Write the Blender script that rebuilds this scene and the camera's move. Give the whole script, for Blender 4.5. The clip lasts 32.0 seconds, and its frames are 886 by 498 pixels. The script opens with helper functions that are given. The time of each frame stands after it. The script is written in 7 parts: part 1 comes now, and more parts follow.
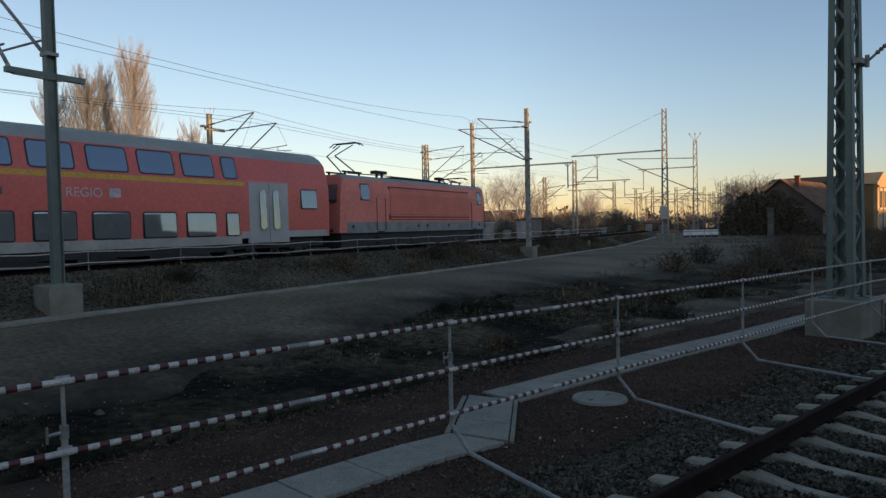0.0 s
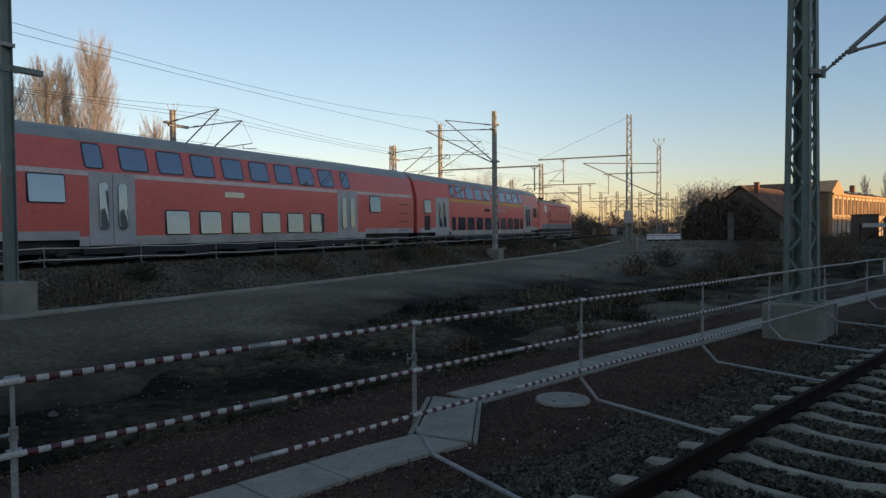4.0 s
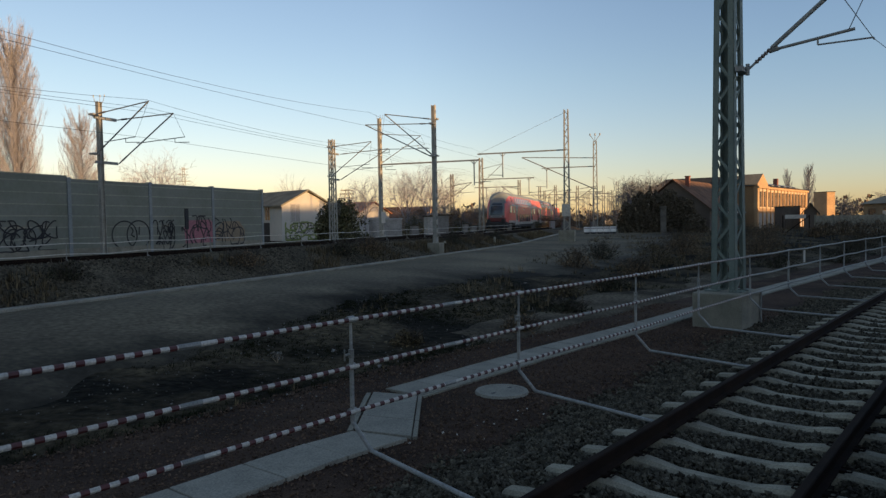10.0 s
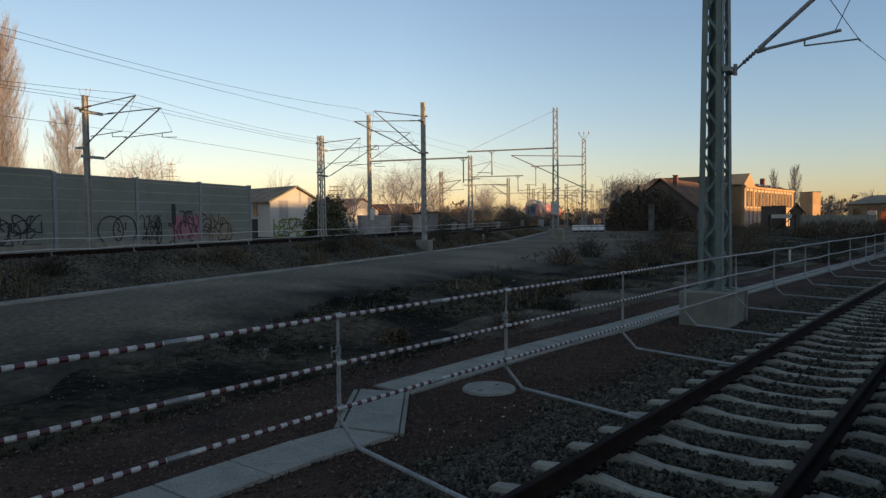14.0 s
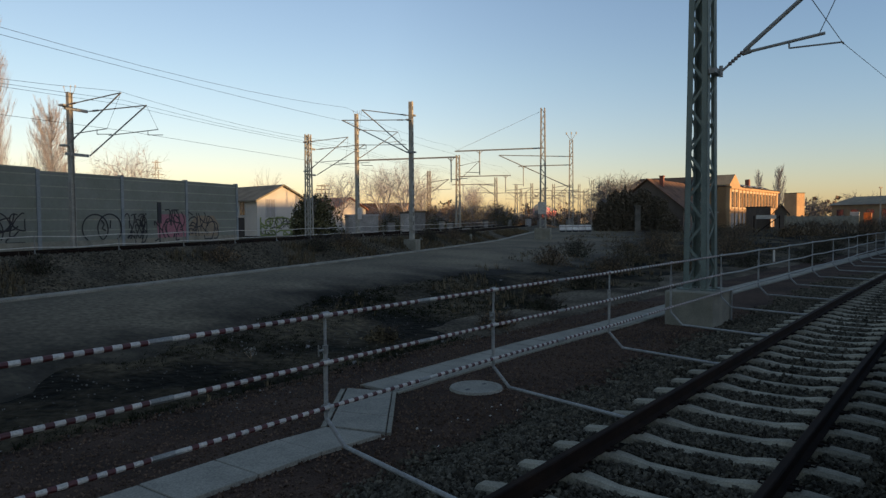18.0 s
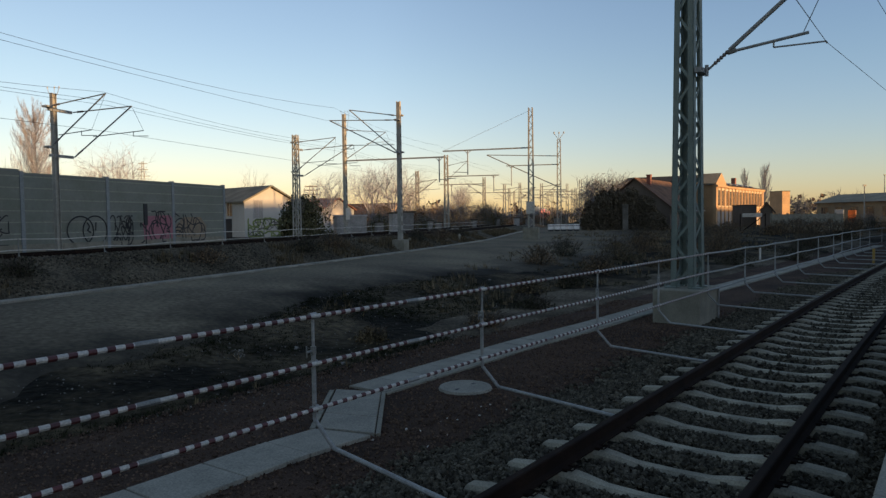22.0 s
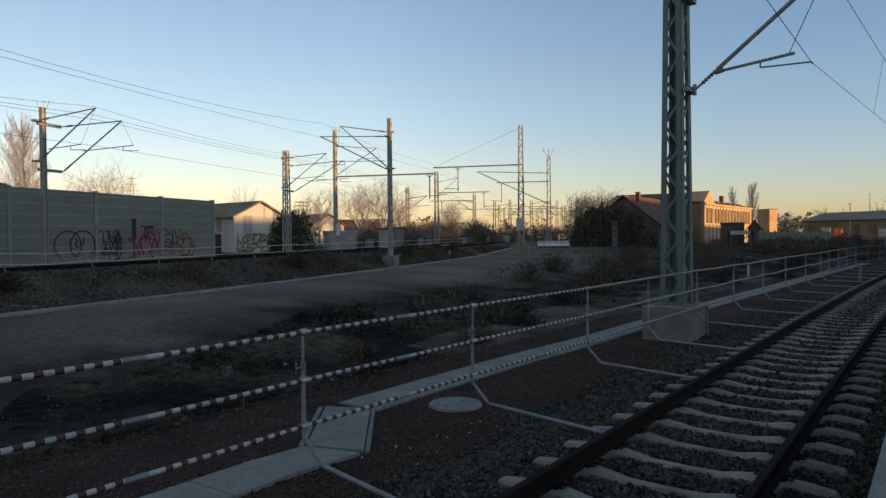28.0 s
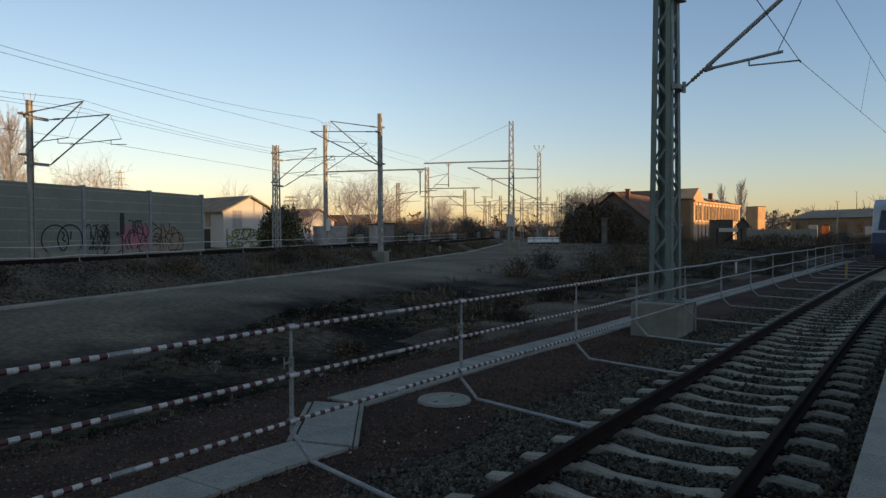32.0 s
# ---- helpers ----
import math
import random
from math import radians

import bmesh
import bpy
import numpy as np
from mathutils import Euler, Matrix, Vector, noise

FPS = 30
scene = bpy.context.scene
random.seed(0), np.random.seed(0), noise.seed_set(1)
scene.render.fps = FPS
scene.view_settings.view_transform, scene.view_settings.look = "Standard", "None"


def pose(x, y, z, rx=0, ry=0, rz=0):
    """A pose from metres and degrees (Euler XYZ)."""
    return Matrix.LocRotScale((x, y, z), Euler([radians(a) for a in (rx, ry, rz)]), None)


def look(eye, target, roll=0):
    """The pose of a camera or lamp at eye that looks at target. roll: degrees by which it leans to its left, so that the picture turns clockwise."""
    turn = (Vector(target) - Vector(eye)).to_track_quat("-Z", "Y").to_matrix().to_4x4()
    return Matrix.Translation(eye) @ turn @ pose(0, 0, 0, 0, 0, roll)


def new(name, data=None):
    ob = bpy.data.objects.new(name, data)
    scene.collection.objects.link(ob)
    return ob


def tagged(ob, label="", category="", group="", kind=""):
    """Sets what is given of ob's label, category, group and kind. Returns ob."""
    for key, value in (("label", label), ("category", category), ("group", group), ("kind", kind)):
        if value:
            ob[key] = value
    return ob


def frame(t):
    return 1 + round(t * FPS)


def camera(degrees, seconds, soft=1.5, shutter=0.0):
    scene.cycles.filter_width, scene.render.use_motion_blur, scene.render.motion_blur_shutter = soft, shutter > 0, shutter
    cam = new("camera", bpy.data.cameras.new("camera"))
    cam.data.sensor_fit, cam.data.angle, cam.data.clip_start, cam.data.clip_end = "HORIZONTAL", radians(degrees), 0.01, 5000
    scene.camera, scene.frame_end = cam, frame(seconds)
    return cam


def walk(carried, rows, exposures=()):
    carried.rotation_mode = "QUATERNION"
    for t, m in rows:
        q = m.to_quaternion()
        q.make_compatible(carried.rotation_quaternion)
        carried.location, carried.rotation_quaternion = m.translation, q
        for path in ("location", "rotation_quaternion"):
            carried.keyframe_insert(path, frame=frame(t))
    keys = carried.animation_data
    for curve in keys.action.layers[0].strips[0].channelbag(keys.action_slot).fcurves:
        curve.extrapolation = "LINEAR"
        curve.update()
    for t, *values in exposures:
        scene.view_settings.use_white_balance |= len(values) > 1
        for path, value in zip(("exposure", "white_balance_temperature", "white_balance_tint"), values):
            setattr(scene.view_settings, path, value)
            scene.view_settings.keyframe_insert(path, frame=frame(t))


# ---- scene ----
cam = camera(66.52, 32.0, soft=1.4)
PATH = [
    (0.0, pose(-0.065, -0.034, 2.135, 88.25, 1.24, -0.27)),
    (0.5, pose(-0.069, -0.020, 2.133, 88.32, 0.60, -0.06)),
    (1.0, pose(-0.057, -0.030, 2.135, 88.68, 0.47, -1.09)),
    (1.5, pose(-0.058, -0.023, 2.143, 89.16, 0.88, -1.95)),
    (2.0, pose(-0.054, -0.031, 2.133, 88.77, 0.83, -2.41)),
    (2.5, pose(-0.050, -0.023, 2.128, 88.72, 0.76, -2.80)),
    (4.5, pose(-0.047, -0.026, 2.127, 88.27, 0.31, -3.28)),
    (5.0, pose(-0.034, -0.031, 2.134, 88.39, 0.52, -4.06)),
    (5.5, pose(-0.032, -0.012, 2.131, 88.46, 1.14, -4.77)),
    (6.0, pose(-0.022, -0.018, 2.134, 88.32, 1.15, -5.73)),
    (6.5, pose(-0.021, -0.023, 2.128, 88.63, 0.73, -5.81)),
    (7.0, pose(-0.009, -0.023, 2.125, 88.74, 0.75, -6.58)),
    (7.5, pose(-0.011, -0.017, 2.127, 88.46, 0.65, -7.69)),
    (8.0, pose(-0.007, -0.020, 2.128, 88.29, 0.60, -7.90)),
    (8.5, pose(-0.010, -0.012, 2.127, 88.17, 0.50, -8.27)),
    (9.0, pose(-0.006, -0.001, 2.126, 88.29, 0.56, -8.36)),
    (9.5, pose(-0.009, -0.004, 2.124, 88.11, 0.47, -8.19)),
    (10.0, pose(0.001, -0.001, 2.126, 87.79, 0.99, -8.03)),
    (10.5, pose(0.005, -0.008, 2.135, 88.22, 1.10, -8.47)),
    (11.0, pose(0.006, -0.017, 2.123, 88.19, 1.10, -8.46)),
    (11.5, pose(0.003, -0.006, 2.120, 88.08, 1.12, -8.31)),
    (12.0, pose(0.002, -0.004, 2.121, 87.73, 0.83, -8.52)),
    (12.5, pose(-0.003, -0.004, 2.117, 87.61, 0.79, -8.40)),
    (13.0, pose(0.000, 0.000, 2.120, 87.50, 0.70, -8.70)),
    (13.5, pose(0.001, -0.000, 2.118, 87.59, 0.67, -8.83)),
    (14.0, pose(0.011, -0.002, 2.123, 87.55, 0.61, -8.96)),
    (14.5, pose(0.002, -0.001, 2.114, 87.54, 0.59, -8.95)),
    (16.5, pose(0.005, 0.002, 2.122, 87.33, 0.53, -9.16)),
    (17.0, pose(0.009, -0.004, 2.120, 87.57, 0.39, -9.35)),
    (17.5, pose(0.016, -0.009, 2.118, 87.56, 0.26, -9.47)),
    (18.0, pose(0.009, -0.011, 2.121, 87.50, 0.40, -10.01)),
    (18.5, pose(0.014, -0.022, 2.123, 87.77, 0.38, -10.17)),
    (19.0, pose(0.011, -0.016, 2.120, 87.71, 0.41, -10.35)),
    (19.5, pose(0.011, -0.012, 2.120, 87.63, 0.21, -10.32)),
    (20.0, pose(0.016, -0.006, 2.115, 87.60, 0.25, -10.31)),
    (20.5, pose(0.013, -0.022, 2.118, 87.54, 0.11, -10.47)),
    (21.0, pose(0.018, -0.011, 2.119, 87.58, 0.16, -10.49)),
    (21.5, pose(0.015, -0.013, 2.117, 87.44, 0.25, -10.77)),
    (22.0, pose(0.018, 0.000, 2.119, 87.49, 0.74, -10.98)),
    (22.5, pose(0.015, -0.012, 2.119, 87.54, 0.67, -10.80)),
    (23.0, pose(0.016, -0.010, 2.115, 87.98, 0.54, -10.46)),
    (23.5, pose(0.016, -0.018, 2.117, 87.86, 0.42, -10.27)),
    (24.0, pose(0.016, -0.019, 2.118, 87.44, 0.83, -9.72)),
    (24.5, pose(0.017, -0.030, 2.119, 87.94, 1.12, -10.06)),
    (25.0, pose(0.020, -0.023, 2.115, 88.40, 1.11, -10.20)),
    (25.5, pose(0.016, -0.019, 2.121, 88.42, 0.81, -10.32)),
    (27.5, pose(0.015, -0.004, 2.119, 88.70, 0.56, -11.16)),
    (28.0, pose(0.009, -0.001, 2.117, 88.86, 0.49, -11.82)),
    (28.5, pose(0.011, 0.004, 2.115, 88.56, -0.26, -11.89)),
    (29.0, pose(0.012, -0.003, 2.112, 88.47, -0.22, -12.03)),
    (29.5, pose(0.011, 0.004, 2.112, 88.64, -0.09, -12.28)),
    (30.0, pose(0.010, -0.007, 2.117, 88.95, 0.04, -12.28)),
    (30.5, pose(0.010, -0.001, 2.114, 88.85, 0.29, -12.54)),
    (31.0, pose(0.014, -0.007, 2.116, 88.81, 0.53, -12.65)),
    (31.5, pose(0.011, -0.011, 2.119, 88.75, 0.36, -12.64)),
    (32.0, pose(0.022, -0.013, 2.116, 88.50, 0.23, -12.63)),
]
walk(cam, PATH)

# ---- light ----
world = bpy.data.worlds.new("sky")
scene.world = world
world.use_nodes = True
wn = world.node_tree.nodes
wl = world.node_tree.links
sky = wn.new("ShaderNodeTexSky")
sky.sky_type = "NISHITA"
sky.sun_disc = False
sky.sun_elevation = radians(6.2)
sky.sun_rotation = radians(131)
sky.altitude = 100
sky.air_density = 1.0
sky.dust_density = 0.5
sky.ozone_density = 1.2
wn["Background"].inputs["Strength"].default_value = 0.15
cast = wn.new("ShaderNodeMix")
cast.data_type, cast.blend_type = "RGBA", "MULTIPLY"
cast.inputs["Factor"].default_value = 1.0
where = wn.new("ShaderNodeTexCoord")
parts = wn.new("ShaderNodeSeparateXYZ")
# hand-set tint painted over the sky, pinker towards the horizon
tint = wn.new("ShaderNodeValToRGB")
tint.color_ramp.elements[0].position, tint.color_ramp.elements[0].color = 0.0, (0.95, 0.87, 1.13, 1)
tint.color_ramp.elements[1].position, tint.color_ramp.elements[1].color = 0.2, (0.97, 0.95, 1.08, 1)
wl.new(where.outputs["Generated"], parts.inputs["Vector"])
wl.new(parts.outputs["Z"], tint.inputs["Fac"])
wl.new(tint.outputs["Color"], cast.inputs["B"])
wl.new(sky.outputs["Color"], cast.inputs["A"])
# hand-set tint painted over the sky: dimmer to both sides, bluer to the right
side_mix = wn.new("ShaderNodeMix")
side_mix.data_type, side_mix.blend_type = "RGBA", "MULTIPLY"
side_mix.inputs["Factor"].default_value = 1.0
x_range = wn.new("ShaderNodeMapRange")
x_range.inputs["From Min"].default_value, x_range.inputs["From Max"].default_value = -0.45, 0.75
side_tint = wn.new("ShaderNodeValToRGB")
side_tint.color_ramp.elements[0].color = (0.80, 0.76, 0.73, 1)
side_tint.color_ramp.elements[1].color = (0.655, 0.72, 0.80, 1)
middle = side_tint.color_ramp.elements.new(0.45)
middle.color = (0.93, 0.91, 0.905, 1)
wl.new(parts.outputs["X"], x_range.inputs["Value"])
wl.new(x_range.outputs["Result"], side_tint.inputs["Fac"])
wl.new(cast.outputs["Result"], side_mix.inputs["A"])
wl.new(side_tint.outputs["Color"], side_mix.inputs["B"])
wl.new(side_mix.outputs["Result"], wn["Background"].inputs["Color"])
sun = new("sun", bpy.data.lights.new("sun", "SUN"))
sun.data.energy = 3.6
sun.data.angle = radians(0.6)
sun.data.color = (1.0, 0.60, 0.27)
sun.matrix_world = look((0, 0, 0), (-0.75, 0.66, -0.11))
scene.view_settings.exposure = 1.0


# ---- materials ----
def material(name, colour, rough=0.8, metal=0.0, colour2=None, scale=3.0, fine=40.0, bump=0.2, bump_dist=0.01,
             mix_lo=0.35, mix_hi=0.65, per_object=0.0, alpha_spec=0.5, fine_mix=0.25):
    """Two-scale noise colour with fine relief."""
    m = bpy.data.materials.new(name)
    m.use_nodes = True
    n, l = m.node_tree.nodes, m.node_tree.links
    b = n["Principled BSDF"]
    b.inputs["Roughness"].default_value = rough
    b.inputs["Metallic"].default_value = metal
    b.inputs["Specular IOR Level"].default_value = alpha_spec
    colour2 = colour2 or tuple(c * 0.72 for c in colour)
    tc = n.new("ShaderNodeTexCoord")
    big = n.new("ShaderNodeTexNoise")
    big.inputs["Scale"].default_value = scale
    big.inputs["Detail"].default_value = 6
    small = n.new("ShaderNodeTexNoise")
    small.inputs["Scale"].default_value = fine
    small.inputs["Detail"].default_value = 3
    ramp = n.new("ShaderNodeMapRange")
    ramp.inputs["From Min"].default_value = mix_lo
    ramp.inputs["From Max"].default_value = mix_hi
    l.new(tc.outputs["Object"], big.inputs["Vector"])
    l.new(tc.outputs["Object"], small.inputs["Vector"])
    l.new(big.outputs["Fac"], ramp.inputs["Value"])
    mix = n.new("ShaderNodeMix")
    mix.data_type = "RGBA"
    mix.inputs["A"].default_value = (*colour, 1)
    mix.inputs["B"].default_value = (*colour2, 1)
    l.new(ramp.outputs["Result"], mix.inputs["Factor"])
    mul = n.new("ShaderNodeMix")
    mul.data_type = "RGBA"
    mul.blend_type = "MULTIPLY"
    mul.inputs["Factor"].default_value = 1.0
    fr = n.new("ShaderNodeMapRange")
    fr.inputs["From Min"].default_value = 0.3
    fr.inputs["From Max"].default_value = 0.7
    fr.inputs["To Min"].default_value = 1.0 - fine_mix
    fr.inputs["To Max"].default_value = 1.0 + fine_mix
    l.new(small.outputs["Fac"], fr.inputs["Value"])
    l.new(mix.outputs["Result"], mul.inputs["A"])
    l.new(fr.outputs["Result"], mul.inputs["B"])
    out = mul.outputs["Result"]
    if per_object:
        oi = n.new("ShaderNodeObjectInfo")
        orr = n.new("ShaderNodeMapRange")
        orr.inputs["To Min"].default_value = 1.0 - per_object
        orr.inputs["To Max"].default_value = 1.0 + per_object
        l.new(oi.outputs["Random"], orr.inputs["Value"])
        mo = n.new("ShaderNodeMix")
        mo.data_type = "RGBA"
        mo.blend_type = "MULTIPLY"
        mo.inputs["Factor"].default_value = 1.0
        l.new(out, mo.inputs["A"])
        l.new(orr.outputs["Result"], mo.inputs["B"])
        out = mo.outputs["Result"]
    l.new(out, b.inputs["Base Color"])
    if bump:
        bp = n.new("ShaderNodeBump")
        bp.inputs["Strength"].default_value = bump
        bp.inputs["Distance"].default_value = bump_dist
        l.new(small.outputs["Fac"], bp.inputs["Height"])
        l.new(bp.outputs["Normal"], b.inputs["Normal"])
    return m


STEEL = material("painted_mast_steel", (0.16, 0.195, 0.165), 0.6, 0.0, (0.12, 0.15, 0.128), 2, 60, 0.1)
GALV = material("galvanised_steel", (0.265, 0.262, 0.235), 0.55, 0.4, (0.19, 0.19, 0.172), 6, 80, 0.1)
FAR_STEEL = material("pale_mast_steel", (0.34, 0.32, 0.27), 0.75, 0.0, (0.24, 0.23, 0.195), 2, 30, 0.1)
CONCRETE = material("concrete", (0.2625, 0.245, 0.189), 0.85, 0, (0.189, 0.177, 0.1368), 2.5, 70, 0.3, 0.004, alpha_spec=0.1)
SLEEPER = material("sleeper_concrete", (0.3465, 0.31, 0.225), 0.85, 0, (0.21, 0.19, 0.1395), 3, 60, 0.3, 0.004, per_object=0.15, alpha_spec=0.1)
RAIL = material("rusty_rail_steel", (0.022, 0.0125, 0.008), 0.85, 0.0, (0.012, 0.0075, 0.0055), 4, 60, 0.2, 0.003, alpha_spec=0.1)
RAIL_TOP = material("rail_running_surface", (0.12, 0.085, 0.07), 0.45, 0.7, (0.09, 0.06, 0.05), 4, 60, 0.1)
BALLAST = material("ballast_stone", (0.0357, 0.031, 0.0243), 0.95, 0, (0.0147, 0.013, 0.0099), 6, 30, 0.6, 0.03, alpha_spec=0.1)
PAVER = material("concrete_slab", (0.2835, 0.265, 0.2115), 0.85, 0, (0.2258, 0.212, 0.171), 3, 60, 0.2, 0.003, per_object=0.08, alpha_spec=0.1)
WHITE = material("white_reflective_foil", (0.55, 0.515, 0.44), 0.6, 0, (0.40, 0.375, 0.325), 8, 60, 0.05)
RED = material("dark_red_foil", (0.085, 0.016, 0.015), 0.55, 0, (0.055, 0.012, 0.011), 8, 60, 0.05)
# red lifted and paled a little to stand in for haze
TRAIN_RED = material("train_red_paint", (0.6272, 0.1196, 0.0924), 0.4, 0, (0.5488, 0.1092, 0.0871), 0.6, 8, 0.02, fine_mix=0.1)
LOCO_RED = material("faded_loco_red_paint", (0.70, 0.21, 0.155), 0.55, 0, (0.58, 0.175, 0.135), 0.8, 8, 0.02, fine_mix=0.12)
TRAIN_GREY = material("train_light_grey_paint", (0.42, 0.415, 0.385), 0.5, 0, (0.31, 0.305, 0.28), 1, 10, 0.02, fine_mix=0.1)
ROOF_GREY = material("train_roof_grey", (0.2875, 0.3063, 0.2745), 0.6, 0, (0.2313, 0.25, 0.2257), 0.6, 6, 0.02, fine_mix=0.07)
DARK = material("dark_underframe", (0.03, 0.03, 0.032), 0.75, 0, (0.02, 0.02, 0.02), 2, 20, 0.1)
GLASSY = material("train_window_glass", (0.03, 0.04, 0.05), 0.04, 0, (0.025, 0.03, 0.035), 1, 4, 0.0, alpha_spec=1.0)
YELLOW = material("yellow_stripe_paint", (0.62, 0.36, 0.03), 0.45, 0, (0.5, 0.3, 0.03), 2, 20, 0.02)
CREAM = material("cream_stripe_paint", (0.6, 0.5, 0.45), 0.45, 0, (0.5, 0.42, 0.38), 2, 20, 0.02)
WIRE = material("copper_wire", (0.05, 0.05, 0.048), 0.6, 0.5, None, 5, 40, 0)


# ---- mesh helpers ----
def box(bm, x0, x1, y0, y1, z0, z1, m=None):
    vs = [Vector((x, y, z)) for z in (z0, z1) for x, y in ((x0, y0), (x1, y0), (x1, y1), (x0, y1))]
    if m is not None:
        vs = [m @ v for v in vs]
    v = [bm.verts.new(p) for p in vs]
    for f in ((3, 2, 1, 0), (4, 5, 6, 7), (0, 1, 5, 4), (1, 2, 6, 5), (2, 3, 7, 6), (3, 0, 4, 7)):
        bm.faces.new([v[i] for i in f])
    return v


def rod(bm, a, b, r, seg=6, r2=None):
    a, b = Vector(a), Vector(b)
    d = (b - a).normalized()
    up = Vector((0, 0, 1)) if abs(d.z) < 0.95 else Vector((1, 0, 0))
    x = d.cross(up).normalized()
    y = d.cross(x)
    r2 = r if r2 is None else r2
    ring = []
    for p, q in ((a, r), (b, r2)):
        ring.append([bm.verts.new(p + (x * math.cos(t) + y * math.sin(t)) * q) for t in (2 * math.pi * i / seg for i in range(seg))])
    for i in range(seg):
        j = (i + 1) % seg
        bm.faces.new((ring[0][i], ring[0][j], ring[1][j], ring[1][i]))
    bm.faces.new(ring[0][::-1])
    bm.faces.new(ring[1])


def tube(bm, pts, r, seg=5):
    for a, b in zip(pts, pts[1:]):
        rod(bm, a, b, r, seg)


def bar(bm, a, b, w, h):
    """A bar of rectangular section, w wide and h high, from a to b."""
    a, b = Vector(a), Vector(b)
    d = (b - a).normalized()
    up = Vector((0, 0, 1)) if abs(d.z) < 0.95 else Vector((0, 1, 0))
    x = d.cross(up).normalized() * w / 2
    y = x.cross(d).normalized() * h / 2
    v = [bm.verts.new(p + sx * x + sy * y) for p in (a, b) for sx, sy in ((-1, -1), (1, -1), (1, 1), (-1, 1))]
    for f in ((3, 2, 1, 0), (4, 5, 6, 7), (0, 1, 5, 4), (1, 2, 6, 5), (2, 3, 7, 6), (3, 0, 4, 7)):
        bm.faces.new([v[i] for i in f])


def sweep(bm, profile, stations, closed=True, caps=True):
    """Sweeps (u, z) profile points along stations given as (origin, right, up)."""
    rings = []
    for o, rt, up in stations:
        rings.append([bm.verts.new(o + rt * u + up * w) for u, w in profile])
    k = len(profile)
    for r0, r1 in zip(rings, rings[1:]):
        for i in range(k if closed else k - 1):
            j = (i + 1) % k
            bm.faces.new((r0[i], r0[j], r1[j], r1[i]))
    if closed and caps:
        bm.faces.new(rings[0][::-1])
        bm.faces.new(rings[-1])
    return rings


def mesh_of(name, bm, mats, smooth=False, bevel=0.0):
    if bevel:
        bmesh.ops.bevel(bm, geom=list(bm.edges), offset=bevel, segments=1, affect="EDGES")
    bmesh.ops.recalc_face_normals(bm, faces=bm.faces)
    me = bpy.data.meshes.new(name)
    bm.to_mesh(me)
    bm.free()
    for m in (mats if isinstance(mats, (list, tuple)) else [mats]):
        me.materials.append(m)
    if smooth:
        me.polygons.foreach_set("use_smooth", [True] * len(me.polygons))
    return me


def part(name, bm, mats, parent, label="", smooth=False, bevel=0.0, at=None):
    """Links a bmesh as one mesh object under a thing or a part."""
    me = bm if isinstance(bm, bpy.types.Mesh) else mesh_of(name, bm, mats, smooth, bevel)
    ob = new(name, me)
    ob.parent = parent
    if at is not None:
        ob.matrix_basis = at
    return tagged(ob, label)


def thing(name, at, label, category, group="", kind=""):
    ob = new(name)
    ob.empty_display_size = 0.2
    ob.matrix_basis = at
    return tagged(ob, label, category, group, kind)


def solo(name, bm, mats, label, category="", group="", kind="", at=None, smooth=False, bevel=0.0):
    """A thing that is one mesh."""
    ob = new(name, mesh_of(name, bm, mats, smooth, bevel))
    if at is not None:
        ob.matrix_basis = at
    return tagged(ob, label, category, group, kind)


# ---- the plan ----
MAIN_Z = 1.07      # rail top of the main line
NEAR_Z = 0.15      # rail top of the platform track
AZ = radians(48.3)  # heading of the platform track, clockwise from y
DIR = Vector((math.sin(AZ), math.cos(AZ), 0))
LEFT = Vector((-math.cos(AZ), math.sin(AZ), 0))


# the main line's centre: a heading that eases along it, as rows of arc length, x, y and heading
LINE = []
_x, _y = -31.8, -4.875
for _i in range(1, 1001):
    _s = 0.5 * _i
    _m = min(_s - 0.25, 152) / 100
    _h = 0.6777 - 0.3816 * _m + 0.1256 * _m * _m
    if _i == 1:
        LINE.append((0.0, _x, _y, _h))
    _x, _y = _x + 0.5 * math.sin(_h), _y + 0.5 * math.cos(_h)
    LINE.append((_s, _x, _y, _h))
_x, _y = -31.8, -4.875
for _i in range(1, 61):
    _h = 0.6777 + 0.002 * _i
    _x, _y = _x - 0.5 * math.sin(_h), _y - 0.5 * math.cos(_h)
    LINE.insert(0, (-0.5 * _i, _x, _y, _h))
LINE_A = np.array(LINE)


def line_row(y):
    """Arc length, x and heading of the main line where it passes y."""
    return tuple(float(np.interp(y, LINE_A[:, 2], LINE_A[:, k])) for k in (0, 1, 3))


def line_at(y, u=0.0, z=0.0):
    """A point beside the main line: u metres to the camera's side of its centre."""
    _, x, h = line_row(y)
    return Vector((x + u * math.cos(h), y - u * math.sin(h), z))


def line_dir(y):
    h = line_row(y)[2]
    return Vector((math.sin(h), math.cos(h), 0))


def y_of_arc(s):
    return float(np.interp(s, LINE_A[:, 0], LINE_A[:, 2]))


def arc_of_y(y):
    return line_row(y)[0]


def side(x, y):
    """Signed distance of a place from the main line's centre, positive on the camera's side."""
    k = int(np.argmin((LINE_A[:, 1] - x) ** 2 + (LINE_A[:, 2] - y) ** 2))
    _, px, py, h = LINE[k]
    return (x - px) * math.cos(h) - (y - py) * math.sin(h)


def smooth(a, b, v):
    t = max(0.0, min(1.0, (v - a) / (b - a)))
    return t * t * (3 - 2 * t)


